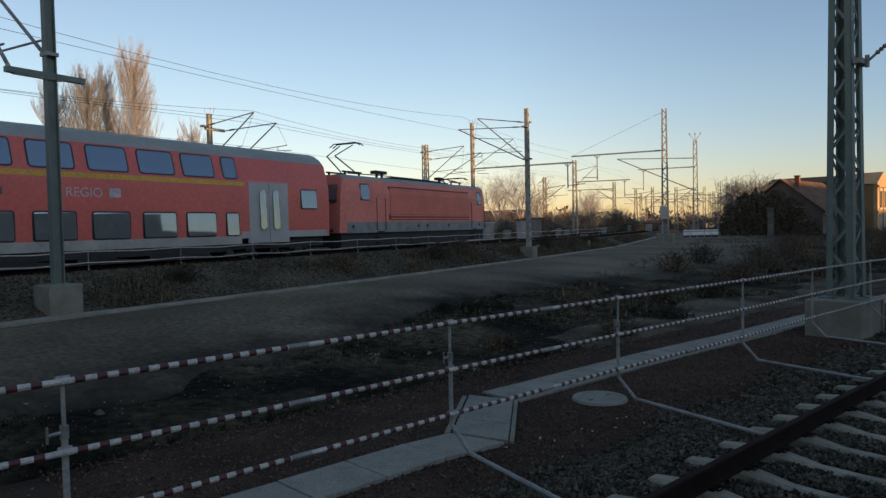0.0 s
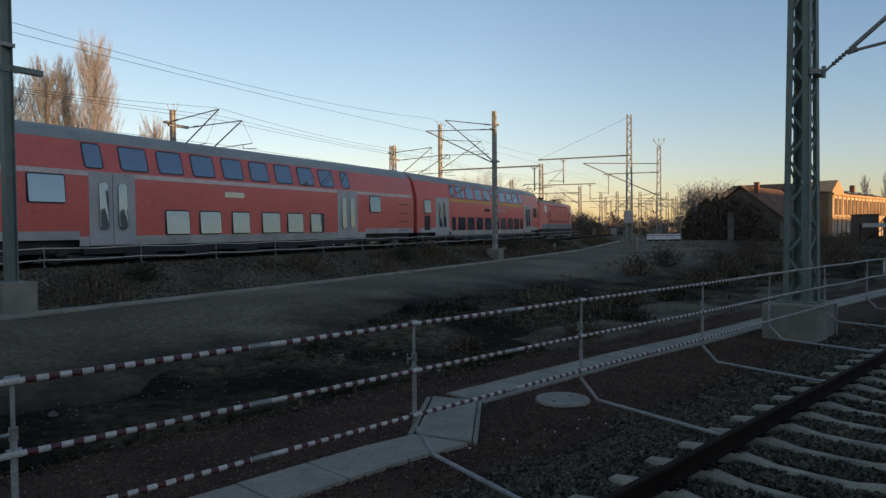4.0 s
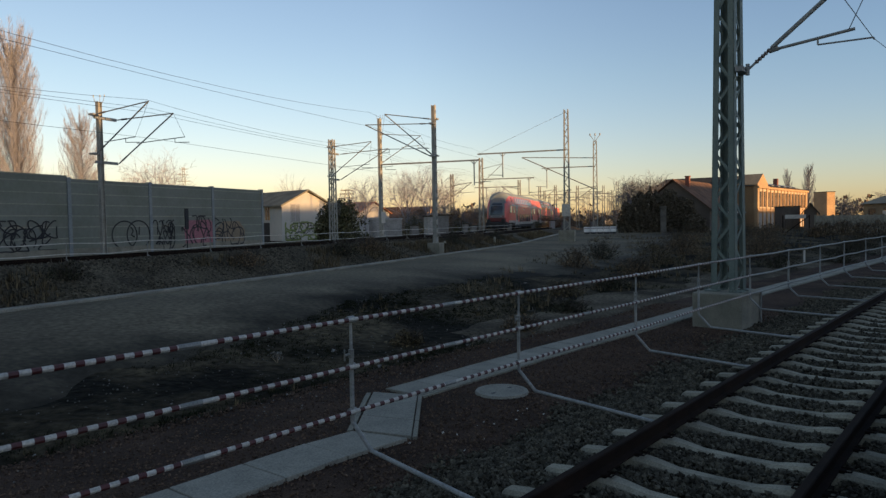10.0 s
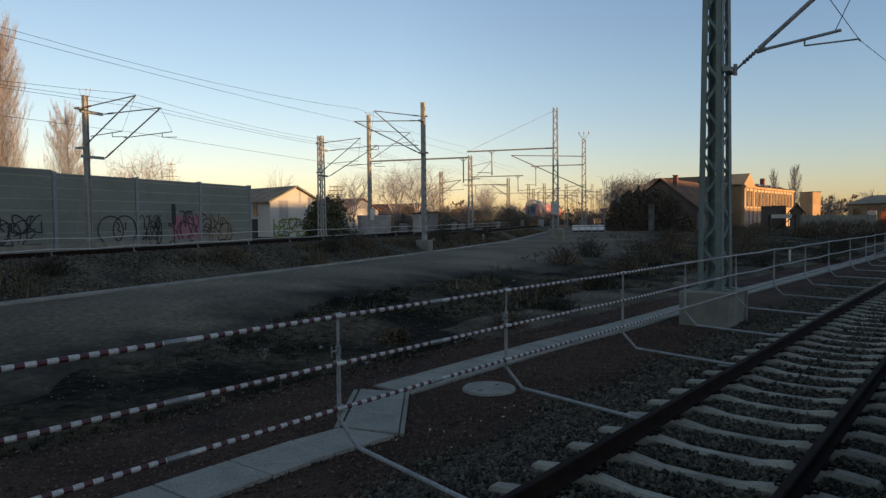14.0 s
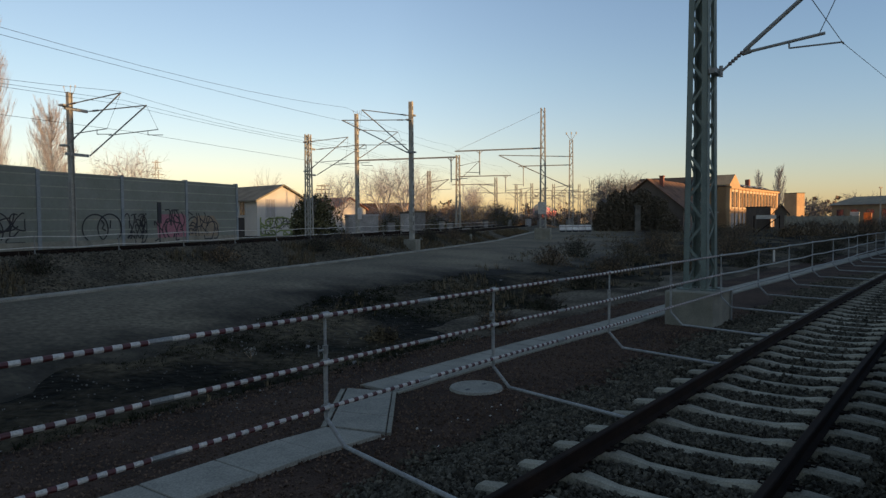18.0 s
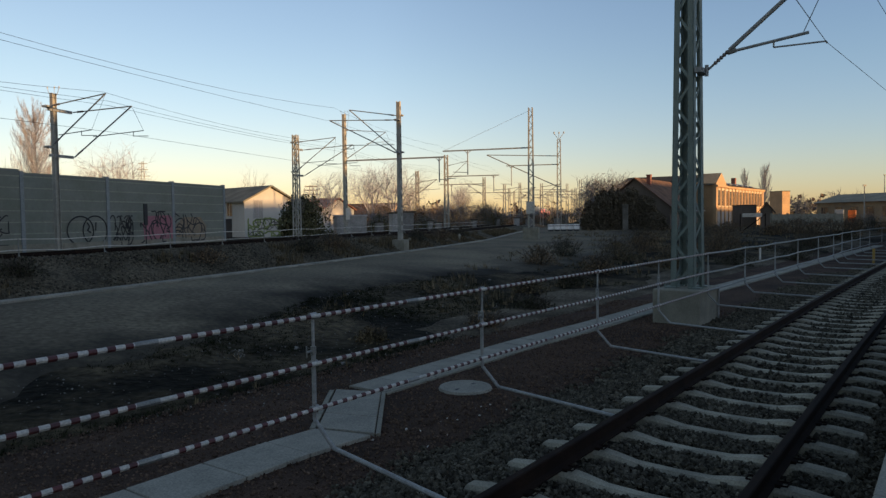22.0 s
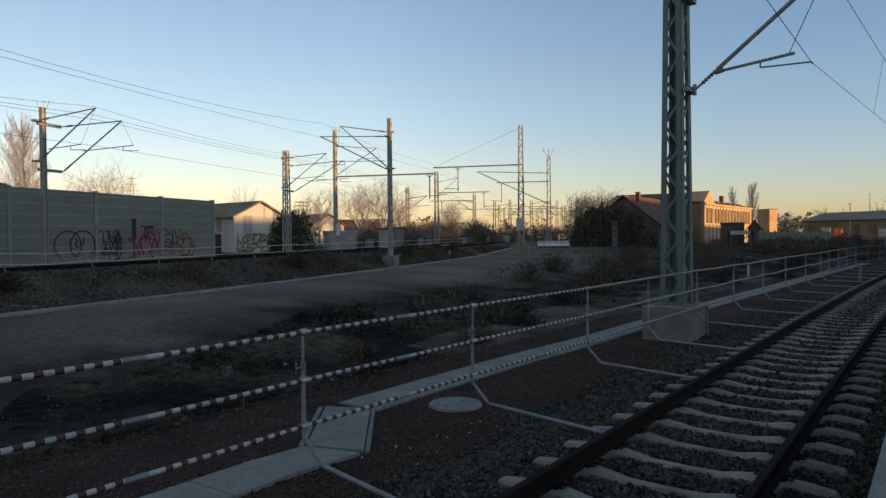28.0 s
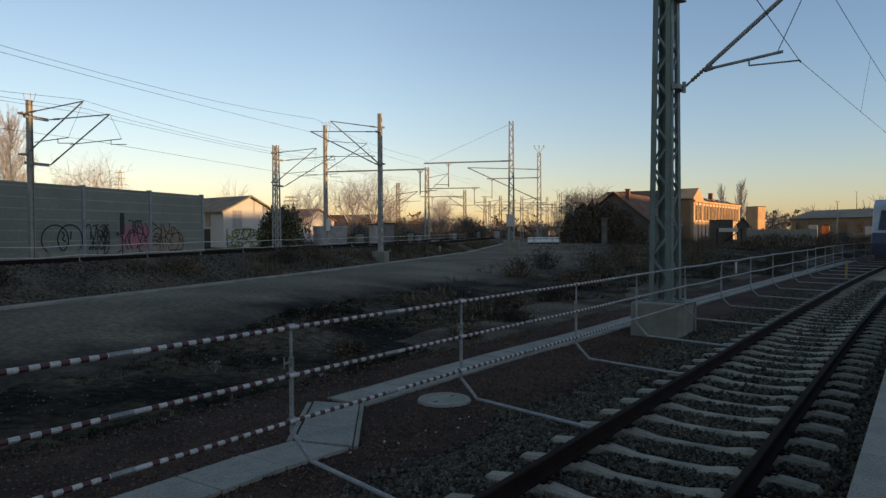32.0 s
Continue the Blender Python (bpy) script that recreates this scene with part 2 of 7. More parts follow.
def main_z(y):
    """Height of the main line's rail tops."""
    return MAIN_Z + 0.00176 * (min(170.0, arc_of_y(y)) - 20)


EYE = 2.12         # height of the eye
LOW = 1.19         # scales trough, manhole and mast about the eye to fit the view, below the ballast


def bend(s):
    """How far the platform track has swung to its right s metres along."""
    return -0.00065 * max(0.0, s - 8.0) ** 2 if s < 60 else -1.7576 - 0.0676 * (s - 60)


def ground_z(x, y):
    """Height of the open land, without the railway bank."""
    u = side(x, y)
    kerb_level = 0.34
    far = smooth(30, 75, y)
    level = kerb_level * (1 - smooth(8.5, 17, u)) + 0.0
    path = LEFT.x * x + LEFT.y * y - bend(min(90.0, DIR.x * x + DIR.y * y))
    dip = 0.45 * (1 - smooth(8.6, 16.5, path)) * smooth(-4, 4, path)
    return max(level, far * (0.62 - 0.3 * smooth(20, 60, u))) - dip


def frame_at(o, d):
    """A matrix at o whose y axis runs along the level direction d."""
    d = Vector((d[0], d[1], 0)).normalized()
    r = Vector((d.y, -d.x, 0))
    return Matrix(((r.x, d.x, 0, o[0]), (r.y, d.y, 0, o[1]), (0, 0, 1, o[2]), (0, 0, 0, 1)))


# ---- ground ----
GROUND = material("dark_weedy_earth", (0.0893, 0.07, 0.0414), 0.95, 0, (0.0105, 0.0092, 0.0059), 0.35, 6, 0.9, 0.08, 0.36, 0.58, fine_mix=0.6, alpha_spec=0.06)
ROADMAT = material("worn_asphalt", (0.1733, 0.142, 0.0918), 0.88, 0, (0.0893, 0.074, 0.0495), 0.22, 9, 0.5, 0.02, fine_mix=0.35, alpha_spec=0.1)
REDGRAVEL = material("red_gravel", (0.0792, 0.051, 0.0359), 0.95, 0, (0.0406, 0.028, 0.0208), 0.9, 55, 0.8, 0.02, fine_mix=0.45, alpha_spec=0.06)


def build_ground():
    xs = sorted(set([-1500, -700, -300, -160, -110] + [-80 + 2.0 * i for i in range(111)] + [160, 190, 230, 300, 500, 900, 1800]))
    ys = sorted(set([-900, -400, -200, -100, -60, -40] + [-30 + 2.0 * i for i in range(111)] + [200, 215, 240, 300, 450, 800, 1500, 2600]))
    bm = bmesh.new()
    grid = []
    for y in ys:
        row = []
        for x in xs:
            cx, cy = max(-90, min(170, x)), max(-50, min(205, y))
            z = ground_z(cx, cy)
            u = side(cx, cy)
            p = LEFT.x * x + LEFT.y * y
            if abs(x) < 100 and -10 < y < 120:
                z += 0.05 * noise.noise((x * 0.35, y * 0.35, 0)) * smooth(9, 13, p)
            z -= 0.03
            if -9.5 < u < 8.5:
                z -= 0.35
            elif 8.5 <= u < 12.3:
                z -= 0.12
            if p - bend(min(90.0, DIR.x * x + DIR.y * y)) < 8.3:
                z = min(z, -0.85)
            row.append(bm.verts.new((x, y, z)))
        grid.append(row)
    for a, b in zip(grid, grid[1:]):
        for i in range(len(xs) - 1):
            bm.faces.new((a[i], a[i + 1], b[i + 1], b[i]))
    return solo("ground", bm, GROUND, "dark bare railway land with dry weeds", "ground", kind="structure", smooth=True)


build_ground()


def bare_path():
    """A strip of trodden pale earth behind the cable trough, with a ragged margin."""
    bm = bmesh.new()
    rows = []
    for i in range(150):
        s = 9 + i * 0.4
        row = []
        edge = 10.6 + 1.1 * noise.noise((s * 0.22, 5, 1)) + 0.5 * noise.noise((s * 0.9, 2, 6))
        for k in range(7):
            p = 8.1 + (edge - 8.1) * k / 6
            q = DIR * s + LEFT * (p + bend(s))
            z = ground_z(q.x, q.y) + 0.03 + 0.03 * noise.noise((s * 0.7, p * 0.7, 2)) - 0.3 * (1 - smooth(9, 13, s))
            row.append(bm.verts.new((q.x, q.y, z - (0.13 if k in (0, 6) else 0.0))))
        rows.append(row)
    for a, b in zip(rows, rows[1:]):
        for k in range(6):
            bm.faces.new((a[k], a[k + 1], b[k + 1], b[k]))
    return solo("path", bm, BARE, "trodden pale bare earth beside the cable trough", "path", kind="structure", smooth=True)


BARE = material("trodden_pale_earth", (0.1313, 0.108, 0.0738), 0.95, 0, (0.042, 0.034, 0.0234), 0.55, 12, 0.9, 0.05, 0.38, 0.62, fine_mix=0.5, alpha_spec=0.06)
bare_path()


def bank_z(y, u, foot):
    """Height of the bank: a shoulder on the camera's side, shaped to fit the view, then an even slope down to its foot.
    """
    top = main_z(y) - 0.3
    if u < 0:
        return foot + (top - foot) * smooth(-8.5, -6.2, u)
    crest = main_z(y) + 0.13 - 0.28 * smooth(30, 60, y)
    if u < 5.4:
        return top + (crest - top) * smooth(4.9, 5.4, u)
    return crest + (foot - crest) * min(1.0, max(0.0, (u - 5.55) / 2.2))


def railway_bank():
    bm = bmesh.new()
    rows = []
    us = [-11.5, -8.5, -7.2, -6.2, -5.0, -3, 0, 3, 4.95, 5.1, 5.25, 5.4, 5.55, 5.8, 6.1, 6.5, 6.9, 7.3, 7.6, 8.2, 9.0]
    y = -24.0
    while y < 385:
        row = []
        for u in us:
            p = line_at(y, u)
            f = ground_z(p.x, p.y) if y < 200 else 0.4
            z = bank_z(y, u, f) + 0.05 * noise.noise((p.x * 0.9, p.y * 0.9, 3)) * (abs(u) > 5.5)
            if u > 8:
                z -= 0.06
            if u < -11:
                z -= 0.4
            row.append(bm.verts.new((p.x, p.y, z)))
        rows.append(row)
        y += 1.0 if y < 80 else 6.0
    for a, b in zip(rows, rows[1:]):
        for k in range(len(us) - 1):
            bm.faces.new((a[k], a[k + 1], b[k + 1], b[k]))
    return solo("railway_bank", bm, BANK, "low weedy gravel bank that carries the railway", "embankment", kind="structure", smooth=True)


# bank colour lightened to stand in for haze along its far part
BANK = material("weedy_bank_gravel", (0.134, 0.110, 0.0719), 0.95, 0, (0.0575, 0.0491, 0.0343), 0.8, 14, 0.9, 0.06, 0.36, 0.64, fine_mix=0.55, alpha_spec=0.06)
railway_bank()


def strip(name, u0, u1, y0, y1, dz, mat, label, step=2.0, wob=0.0, nu=4, follow=True):
    """A sheet laid along the main line between two distances from it."""
    bm = bmesh.new()
    rows = []
    n = int((y1 - y0) / step)
    for i in range(n + 1):
        y = y0 + (y1 - y0) * i / n
        row = []
        for k in range(nu + 1):
            w = (k / nu) ** 2 * (wob * noise.noise((y * 0.23, 3.7, 1.5)) + 0.8 * noise.noise((y * 0.8, 1.7, 4)) + 0.4 * noise.noise((y * 2.1, 2.3, 9)))
            a = u0(y) if callable(u0) else u0
            b = u1(y) if callable(u1) else u1
            p = line_at(y, a + (b - a) * k / nu + w)
            row.append(bm.verts.new((p.x, p.y, ground_z(p.x, p.y) + (dz if k < nu else -0.07))))
        rows.append(row)
    for a, b in zip(rows, rows[1:]):
        for k in range(nu):
            bm.faces.new((a[k], a[k + 1], b[k + 1], b[k]))
    ob = solo(name, bm, mat, label, "road", kind="structure", smooth=True)
    wear = ob.data.attributes.new("margin", "FLOAT", "POINT")
    wear.data.foreach_set("value", [k / nu for _ in rows for k in range(nu + 1)])
    return ob


def earthy_margin(mat, earth):
    """Broken asphalt: earth shows through more and more towards the sheet's far margin."""
    n, l = mat.node_tree.nodes, mat.node_tree.links
    b = n["Principled BSDF"]
    src = b.inputs["Base Color"].links[0].from_socket
    at = n.new("ShaderNodeAttribute")
    at.attribute_name = "margin"
    tc = n.new("ShaderNodeTexCoord")
    patches = n.new("ShaderNodeTexNoise")
    patches.inputs["Scale"].default_value = 0.5
    patches.inputs["Detail"].default_value = 9
    patches.inputs["Roughness"].default_value = 0.65
    l.new(tc.outputs["Object"], patches.inputs["Vector"])
    add = n.new("ShaderNodeMath")
    add.operation = "ADD"
    l.new(at.outputs["Fac"], add.inputs[0])
    l.new(patches.outputs["Fac"], add.inputs[1])
    rng_ = n.new("ShaderNodeMapRange")
    rng_.inputs["From Min"].default_value, rng_.inputs["From Max"].default_value = 1.10, 1.5
    l.new(add.outputs["Value"], rng_.inputs["Value"])
    mix = n.new("ShaderNodeMix")
    mix.data_type = "RGBA"
    mix.inputs["B"].default_value = (*earth, 1)
    l.new(src, mix.inputs["A"])
    l.new(rng_.outputs["Result"], mix.inputs["Factor"])
    l.new(mix.outputs["Result"], b.inputs["Base Color"])
    return mat


# service road beside the embankment, and its kerb
earthy_margin(ROADMAT, (0.020, 0.0175, 0.0125))
strip("road", 8.06, lambda y: 12.9 + 7.5 * smooth(26, 48, y), -18, 110, 0.04, ROADMAT, "worn dusty asphalt service road along the embankment", wob=1.6, nu=8, step=0.35)


KERB = material("pale_weathered_kerb", (0.31, 0.285, 0.225), 0.9, 0, (0.21, 0.195, 0.155), 1.6, 40, 0.4, 0.01, alpha_spec=0.1)


def kerb():
    bm = bmesh.new()
    st = []
    for i in range(90):
        y = -14 + i * 1.1
        p = line_at(y, 7.86 + 0.10 * noise.noise((y * 0.3, 0, 5)))
        d = line_dir(y)
        st.append((Vector((p.x, p.y, ground_z(p.x, p.y))), Vector((d.y, -d.x, 0)), Vector((0, 0, 1))))
    sweep(bm, [(-0.16, -0.1), (0.16, -0.1), (0.16, 0.085), (0.13, 0.105), (-0.16, 0.105)], st)
    return solo("kerb", bm, KERB, "long weathered concrete kerb", "kerb", kind="structure")


kerb()


# ---- main line ----
RAIL_PROFILE = [(-0.0625, -0.154), (0.0625, -0.154), (0.0625, -0.142), (0.012, -0.125), (0.01, -0.045), (0.034, -0.036), (0.036, -0.008),
                (0.026, 0.0), (-0.026, 0.0), (-0.036, -0.008), (-0.034, -0.036), (-0.01, -0.045), (-0.012, -0.125), (-0.0625, -0.142)]


def curve_stations(u, dz, y0, y1, step):
    n = int((y1 - y0) / step)
    st = []
    for i in range(n + 1):
        y = y0 + (y1 - y0) * i / n
        d = line_dir(y)
        st.append((line_at(y, u, main_z(y) + dz), Vector((d.y, -d.x, 0)), Vector((0, 0, 1))))
    return st


# ballast colour lightened to stand in for haze over the tracks
OLDBALLAST = material("hazed_old_ballast", (0.1615, 0.126, 0.08), 0.95, 0, (0.076, 0.0612, 0.0416), 3, 18, 0.8, 0.04, alpha_spec=0.05, fine_mix=0.5)


def main_track(u, name, label):
    root = thing(name, Matrix(), label, "railway track", kind="structure")
    for s in (-0.753, 0.753):
        bm = bmesh.new()
        sweep(bm, RAIL_PROFILE, curve_stations(u + s, 0, -22, 380, 3.0))
        part("rail", bm, RAIL, root)
    bm = bmesh.new()
    sweep(bm, [(-2.0, -0.5), (-1.5, -0.2), (1.5, -0.2), (2.0, -0.5)], curve_stations(u, 0, -22, 380, 2.0), closed=False)
    part("ballast_bed", bm, OLDBALLAST, root)
    bm = bmesh.new()
    for i in range(260):
        y = -20 + i * 0.55
        box(bm, -1.3, 1.3, -0.13, 0.13, -0.1, 0.0, frame_at(line_at(y, u, main_z(y) - 0.168), line_dir(y)))
    tagged(part("sleeper_row", bm, SLEEPER, root), kind="stuff")
    return root


main_track(0.0, "main_track", "main line track with concrete sleepers on ballast")
main_track(4.2, "closed_track", "closed track with rusty rails on ballast")


# ---- platform track ----
def on_track(s, p, z):
    """s metres along the platform track from the camera, p metres to its left."""
    return DIR * s + LEFT * p + Vector((0, 0, z))


TRACK_M = Matrix(((DIR.x, LEFT.x, 0, 0), (DIR.y, LEFT.y, 0, 0), (0, 0, 1, 0), (0, 0, 0, 1)))  # x along, y left
TP = 1.91          # the platform track's centre, left of the camera


near_track = thing("platform_track", TRACK_M, "rusty track with pale concrete sleepers on dark ballast", "railway track", kind="structure")
for s in (-0.753, 0.753):
    bm = bmesh.new()
    st = [(Vector((x, TP + s + bend(x), NEAR_Z)), Vector((0, -1, 0)), Vector((0, 0, 1))) for x in [-12 + 4 * i for i in range(36)]]
    sweep(bm, RAIL_PROFILE, st)
    part("rail", bm, RAIL, near_track)


def sleeper_mesh():
    """A concrete sleeper, dished in the middle, with raised rail seats."""
    bm = bmesh.new()
    prof = [(-1.25, -0.05, 0.075), (-1.22, -0.015, 0.085), (-1.05, 0.005, 0.09), (-0.95, 0.012, 0.09), (-0.6, 0.012, 0.09), (-0.48, -0.002, 0.082), (-0.32, -0.03, 0.074), (0.0, -0.036, 0.072), (0.32, -0.03, 0.074), (0.48, -0.002, 0.082), (0.6, 0.012, 0.09), (0.95, 0.012, 0.09), (1.05, 0.005, 0.09), (1.22, -0.015, 0.085), (1.25, -0.05, 0.075)]
    rows = []
    for y, z, w in prof:
        rows.append([bm.verts.new(v) for v in ((-w - 0.02, y, z - 0.2), (-w, y, z - 0.03), (-w + 0.03, y, z), (w - 0.03, y, z), (w, y, z - 0.03), (w + 0.02, y, z - 0.2))])
    for a, b in zip(rows, rows[1:]):
        for i in range(5):
            bm.faces.new((a[i], a[i + 1], b[i + 1], b[i]))
    bm.faces.new(rows[0])
    bm.faces.new(rows[-1])
    return mesh_of("sleeper", bm, SLEEPER)


def clip_mesh():
    bm = bmesh.new()
    for rail in (-0.753, 0.753):
        for sd in (-1, 1):
            box(bm, -0.055, 0.055, rail + sd * 0.07 - 0.03 * (sd < 0), rail + sd * 0.07 + 0.03 * (sd > 0) + 0.02, -0.002, 0.03)
            tube(bm, [(-0.05, rail + sd * 0.06, 0.028), (-0.05, rail + sd * 0.15, 0.036), (0.05, rail + sd * 0.15, 0.036), (0.05, rail + sd * 0.06, 0.028)], 0.008, 4)
    return mesh_of("rail_clip", bm, RAIL)


SL, CL = sleeper_mesh(), clip_mesh()
PITCH = 0.642
for i in range(-14, 120):
    x = -2.6 + i * PITCH
    at = Matrix.Translation((x, TP + bend(x), -0.02 + random.uniform(-0.004, 0.004))) @ Matrix.Rotation(random.uniform(-0.006, 0.006) + bend(x + 0.5) - bend(x - 0.5), 4, "Z")
    o = part("sleeper", SL, None, near_track, at=at)
    if i < 45:
        part("rail_clip", CL, None, o)

# ballast bed surface below the stones
bm = bmesh.new()
st = [(Vector((x, bend(x), 0)), Vector((0, 1, 0)), Vector((0, 0, 1))) for x in [-14 + 2 * i for i in range(78)]]
sweep(bm, [(0.0, -0.11), (3.3, -0.11), (3.5, -0.135), (4.3, -0.44), (4.6, -0.52), (4.6, -0.8), (0.0, -0.8)], st)
part("ballast_bed", bm, BALLAST, near_track)


def stones(name, count, place, size, mat, parent, label, seed):
    """Many small six-cornered stones in one mesh."""
    rng = np.random.default_rng(seed)
    base = np.array([(1, 0, 0), (-1, 0, 0), (0, 1, 0), (0, -1, 0), (0, 0, 1), (0, 0, -1)], float)
    tris = np.array([(0, 2, 4), (2, 1, 4), (1, 3, 4), (3, 0, 4), (2, 0, 5), (1, 2, 5), (3, 1, 5), (0, 3, 5)])
    c = place(rng, count)
    k = len(c)
    sz = size * rng.uniform(0.55, 1.35, (k, 1, 1)) * rng.uniform(0.6, 1.2, (k, 1, 3))
    v = base[None] * sz + rng.normal(0, size * 0.18, (k, 6, 3))
    q = rng.normal(size=(k, 4))
    q /= np.linalg.norm(q, axis=1, keepdims=True)
    w, x, y, z = q.T
    R = np.stack([np.stack([1 - 2 * (y * y + z * z), 2 * (x * y - z * w), 2 * (x * z + y * w)], 1),
                  np.stack([2 * (x * y + z * w), 1 - 2 * (x * x + z * z), 2 * (y * z - x * w)], 1),
                  np.stack([2 * (x * z - y * w), 2 * (y * z + x * w), 1 - 2 * (x * x + y * y)], 1)], 1)
    v = np.einsum("kij,kvj->kvi", R, v) + c[:, None, :]
    f = (tris[None] + 6 * np.arange(k)[:, None, None]).reshape(-1, 3)
    me = bpy.data.meshes.new(name)
    me.from_pydata(v.reshape(-1, 3).tolist(), [], f.tolist())
    me.materials.append(mat)
    ob = new(name, me)
    ob.parent = parent
    return tagged(ob, label, kind="stuff") if parent else tagged(ob, label, "stones", kind="stuff")


def island_tint(mat, lo, hi):
    """Varies the colour of each loose piece of a joined mesh."""
    n, l = mat.node_tree.nodes, mat.node_tree.links
    b = n["Principled BSDF"]
    src = b.inputs["Base Color"].links[0].from_socket
    g = n.new("ShaderNodeNewGeometry")
    r = n.new("ShaderNodeMapRange")
    r.inputs["To Min"].default_value, r.inputs["To Max"].default_value = lo, hi
    m = n.new("ShaderNodeMix")
    m.data_type, m.blend_type = "RGBA", "MULTIPLY"
    m.inputs["Factor"].default_value = 1.0
    l.new(g.outputs["Random Per Island"], r.inputs["Value"])
    l.new(src, m.inputs["A"])
    l.new(r.outputs["Result"], m.inputs["B"])
    l.new(m.outputs["Result"], b.inputs["Base Color"])
    return mat


STONE = island_tint(material("loose_ballast_stone", (0.1313, 0.115, 0.081), 0.9, 0, (0.0693, 0.061, 0.045), 8, 60, 0.3, 0.005, alpha_spec=0.06), 0.35, 1.35)
PEBBLE = island_tint(material("reddish_pebble", (0.1248, 0.083, 0.0572), 0.9, 0, (0.0739, 0.05, 0.0353), 8, 60, 0.3, 0.005, alpha_spec=0.06), 0.5, 1.5)


def ballast_place(s0, s1):
    def place(rng, n):
        s = rng.uniform(s0, s1, n)
        p = rng.uniform(0.4, 5.3, n)
        z = np.interp(p, (0, 3.3, 3.5, 4.3, 4.6, 5.4), (-0.08, -0.08, -0.11, -0.42, -0.455, -0.46)) + rng.uniform(-0.02, 0.03, n)
        # thin out towards the red gravel
        keep = rng.uniform(0, 1, n) > (p - 4.15 - 0.022 * (s - 8)) / 0.6 + 0.22 * np.sin(s * 2.1) + 0.15 * np.sin(s * 5.3)
        # clear of the sleepers and the rails
        ph = np.abs((s + 2.6 + PITCH / 2) % PITCH - PITCH / 2)
        keep &= ~((ph < 0.115) & (np.abs(p - TP) < 1.26))
        keep &= (np.abs(np.abs(p - TP) - 0.753) > 0.09) | (z < -0.09)
        p = p + np.array([bend(v) for v in s])
        return np.stack([s, p, z], 1)[keep]
    return place


stones("ballast_stones", 66000, ballast_place(1.0, 9.0), 0.027, STONE, near_track, "dark grey ballast stones", 3)
stones("ballast_stones", 56000, ballast_place(9.0, 34.0), 0.036, STONE, near_track, "dark grey ballast stones", 4)

# red gravel under the fence
gravel = bmesh.new()
rows = []
for i in range(46):
    s = -6 + i * 2.0 if i < 40 else 74 + (i - 40) * 8.0
    row = []
    for p, z in ((3.9, -0.56), (4.35, -0.47), (5.36, -0.462), (6.2, -0.46), (7.15, -0.46), (8.0 + 0.6 * noise.noise((s * 0.4, 1, 2)), -0.455), (8.8, -0.50), (9.8, -0.8)):
        v = on_track(s, p + bend(s), z + 0.015 * noise.noise((s, p, 0)))
        row.append(gravel.verts.new(v))
    rows.append(row)
for a, b in zip(rows, rows[1:]):
    for k in range(len(a) - 1):
        gravel.faces.new((a[k], a[k + 1], b[k + 1], b[k]))
solo("gravel_strip", gravel, REDGRAVEL, "strip of dark red gravel beside the track", "ground", kind="structure", smooth=True)


def pebble_place(rng, n):
    s = rng.uniform(1.5, 20, n)
    p = rng.uniform(4.2, 8.6, n)
    q = np.stack([s, p + np.array([bend(v) for v in s]), np.full(n, -0.455)], 1)
    return np.stack([q[:, 0] * DIR.x + q[:, 1] * LEFT.x, q[:, 0] * DIR.y + q[:, 1] * LEFT.y, q[:, 2]], 1)


stones("pebbles", 26000, pebble_place, 0.017, PEBBLE, None, "loose reddish pebbles on the gravel", 5)


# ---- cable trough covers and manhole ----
# scaled about the eye, so the place in the camera's view stays
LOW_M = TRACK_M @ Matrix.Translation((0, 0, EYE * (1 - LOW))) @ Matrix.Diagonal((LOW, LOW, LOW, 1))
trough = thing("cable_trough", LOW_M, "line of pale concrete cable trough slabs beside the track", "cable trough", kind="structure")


def quad_slab(corners, z, thick=0.07):
    bm = bmesh.new()
    top = [bm.verts.new((x, y, z)) for x, y in corners]
    bot = [bm.verts.new((x, y, z - thick)) for x, y in corners]
    bm.faces.new(top)
    bm.faces.new(bot[::-1])
    for i in range(4):
        j = (i + 1) % 4
        bm.faces.new((top[i], bot[i], bot[j], top[j]))
    return bm


RUN_S = (6.0, 10.0, 12.7, 20.9, 27.3, 32.0, 54.0)
RUN_P = (5.64, 5.62, 5.47, 5.37, 5.12, 4.98, 3.95)


def run_p(s):
    """The trough's edge towards the track."""
    return float(np.interp(s, RUN_S, RUN_P))


def slab_run(s0, s1, ln):
    n = int(round((s1 - s0) / ln))
    for i in range(n):
        a, b = s0 + (s1 - s0) * i / n + 0.005, s0 + (s1 - s0) * (i + 1) / n - 0.005
        dz = random.uniform(-0.006, 0.006)
        jog = random.uniform(-0.012, 0.012)
        part("trough_slab", quad_slab([(a, run_p(a) + jog), (b, run_p(b) + jog), (b, run_p(b) + jog + 0.55), (a, run_p(a) + jog + 0.55)], -0.012 + dz), PAVER, trough, bevel=0.006)
        for off, w in ((-0.055, 0.045), (0.56, 0.05)):
            part("trough_side", quad_slab([(a, run_p(a) + off), (b, run_p(b) + off), (b, run_p(b) + off + w), (a, run_p(a) + off + w)], -0.022, 0.08), CONCRETE, trough)


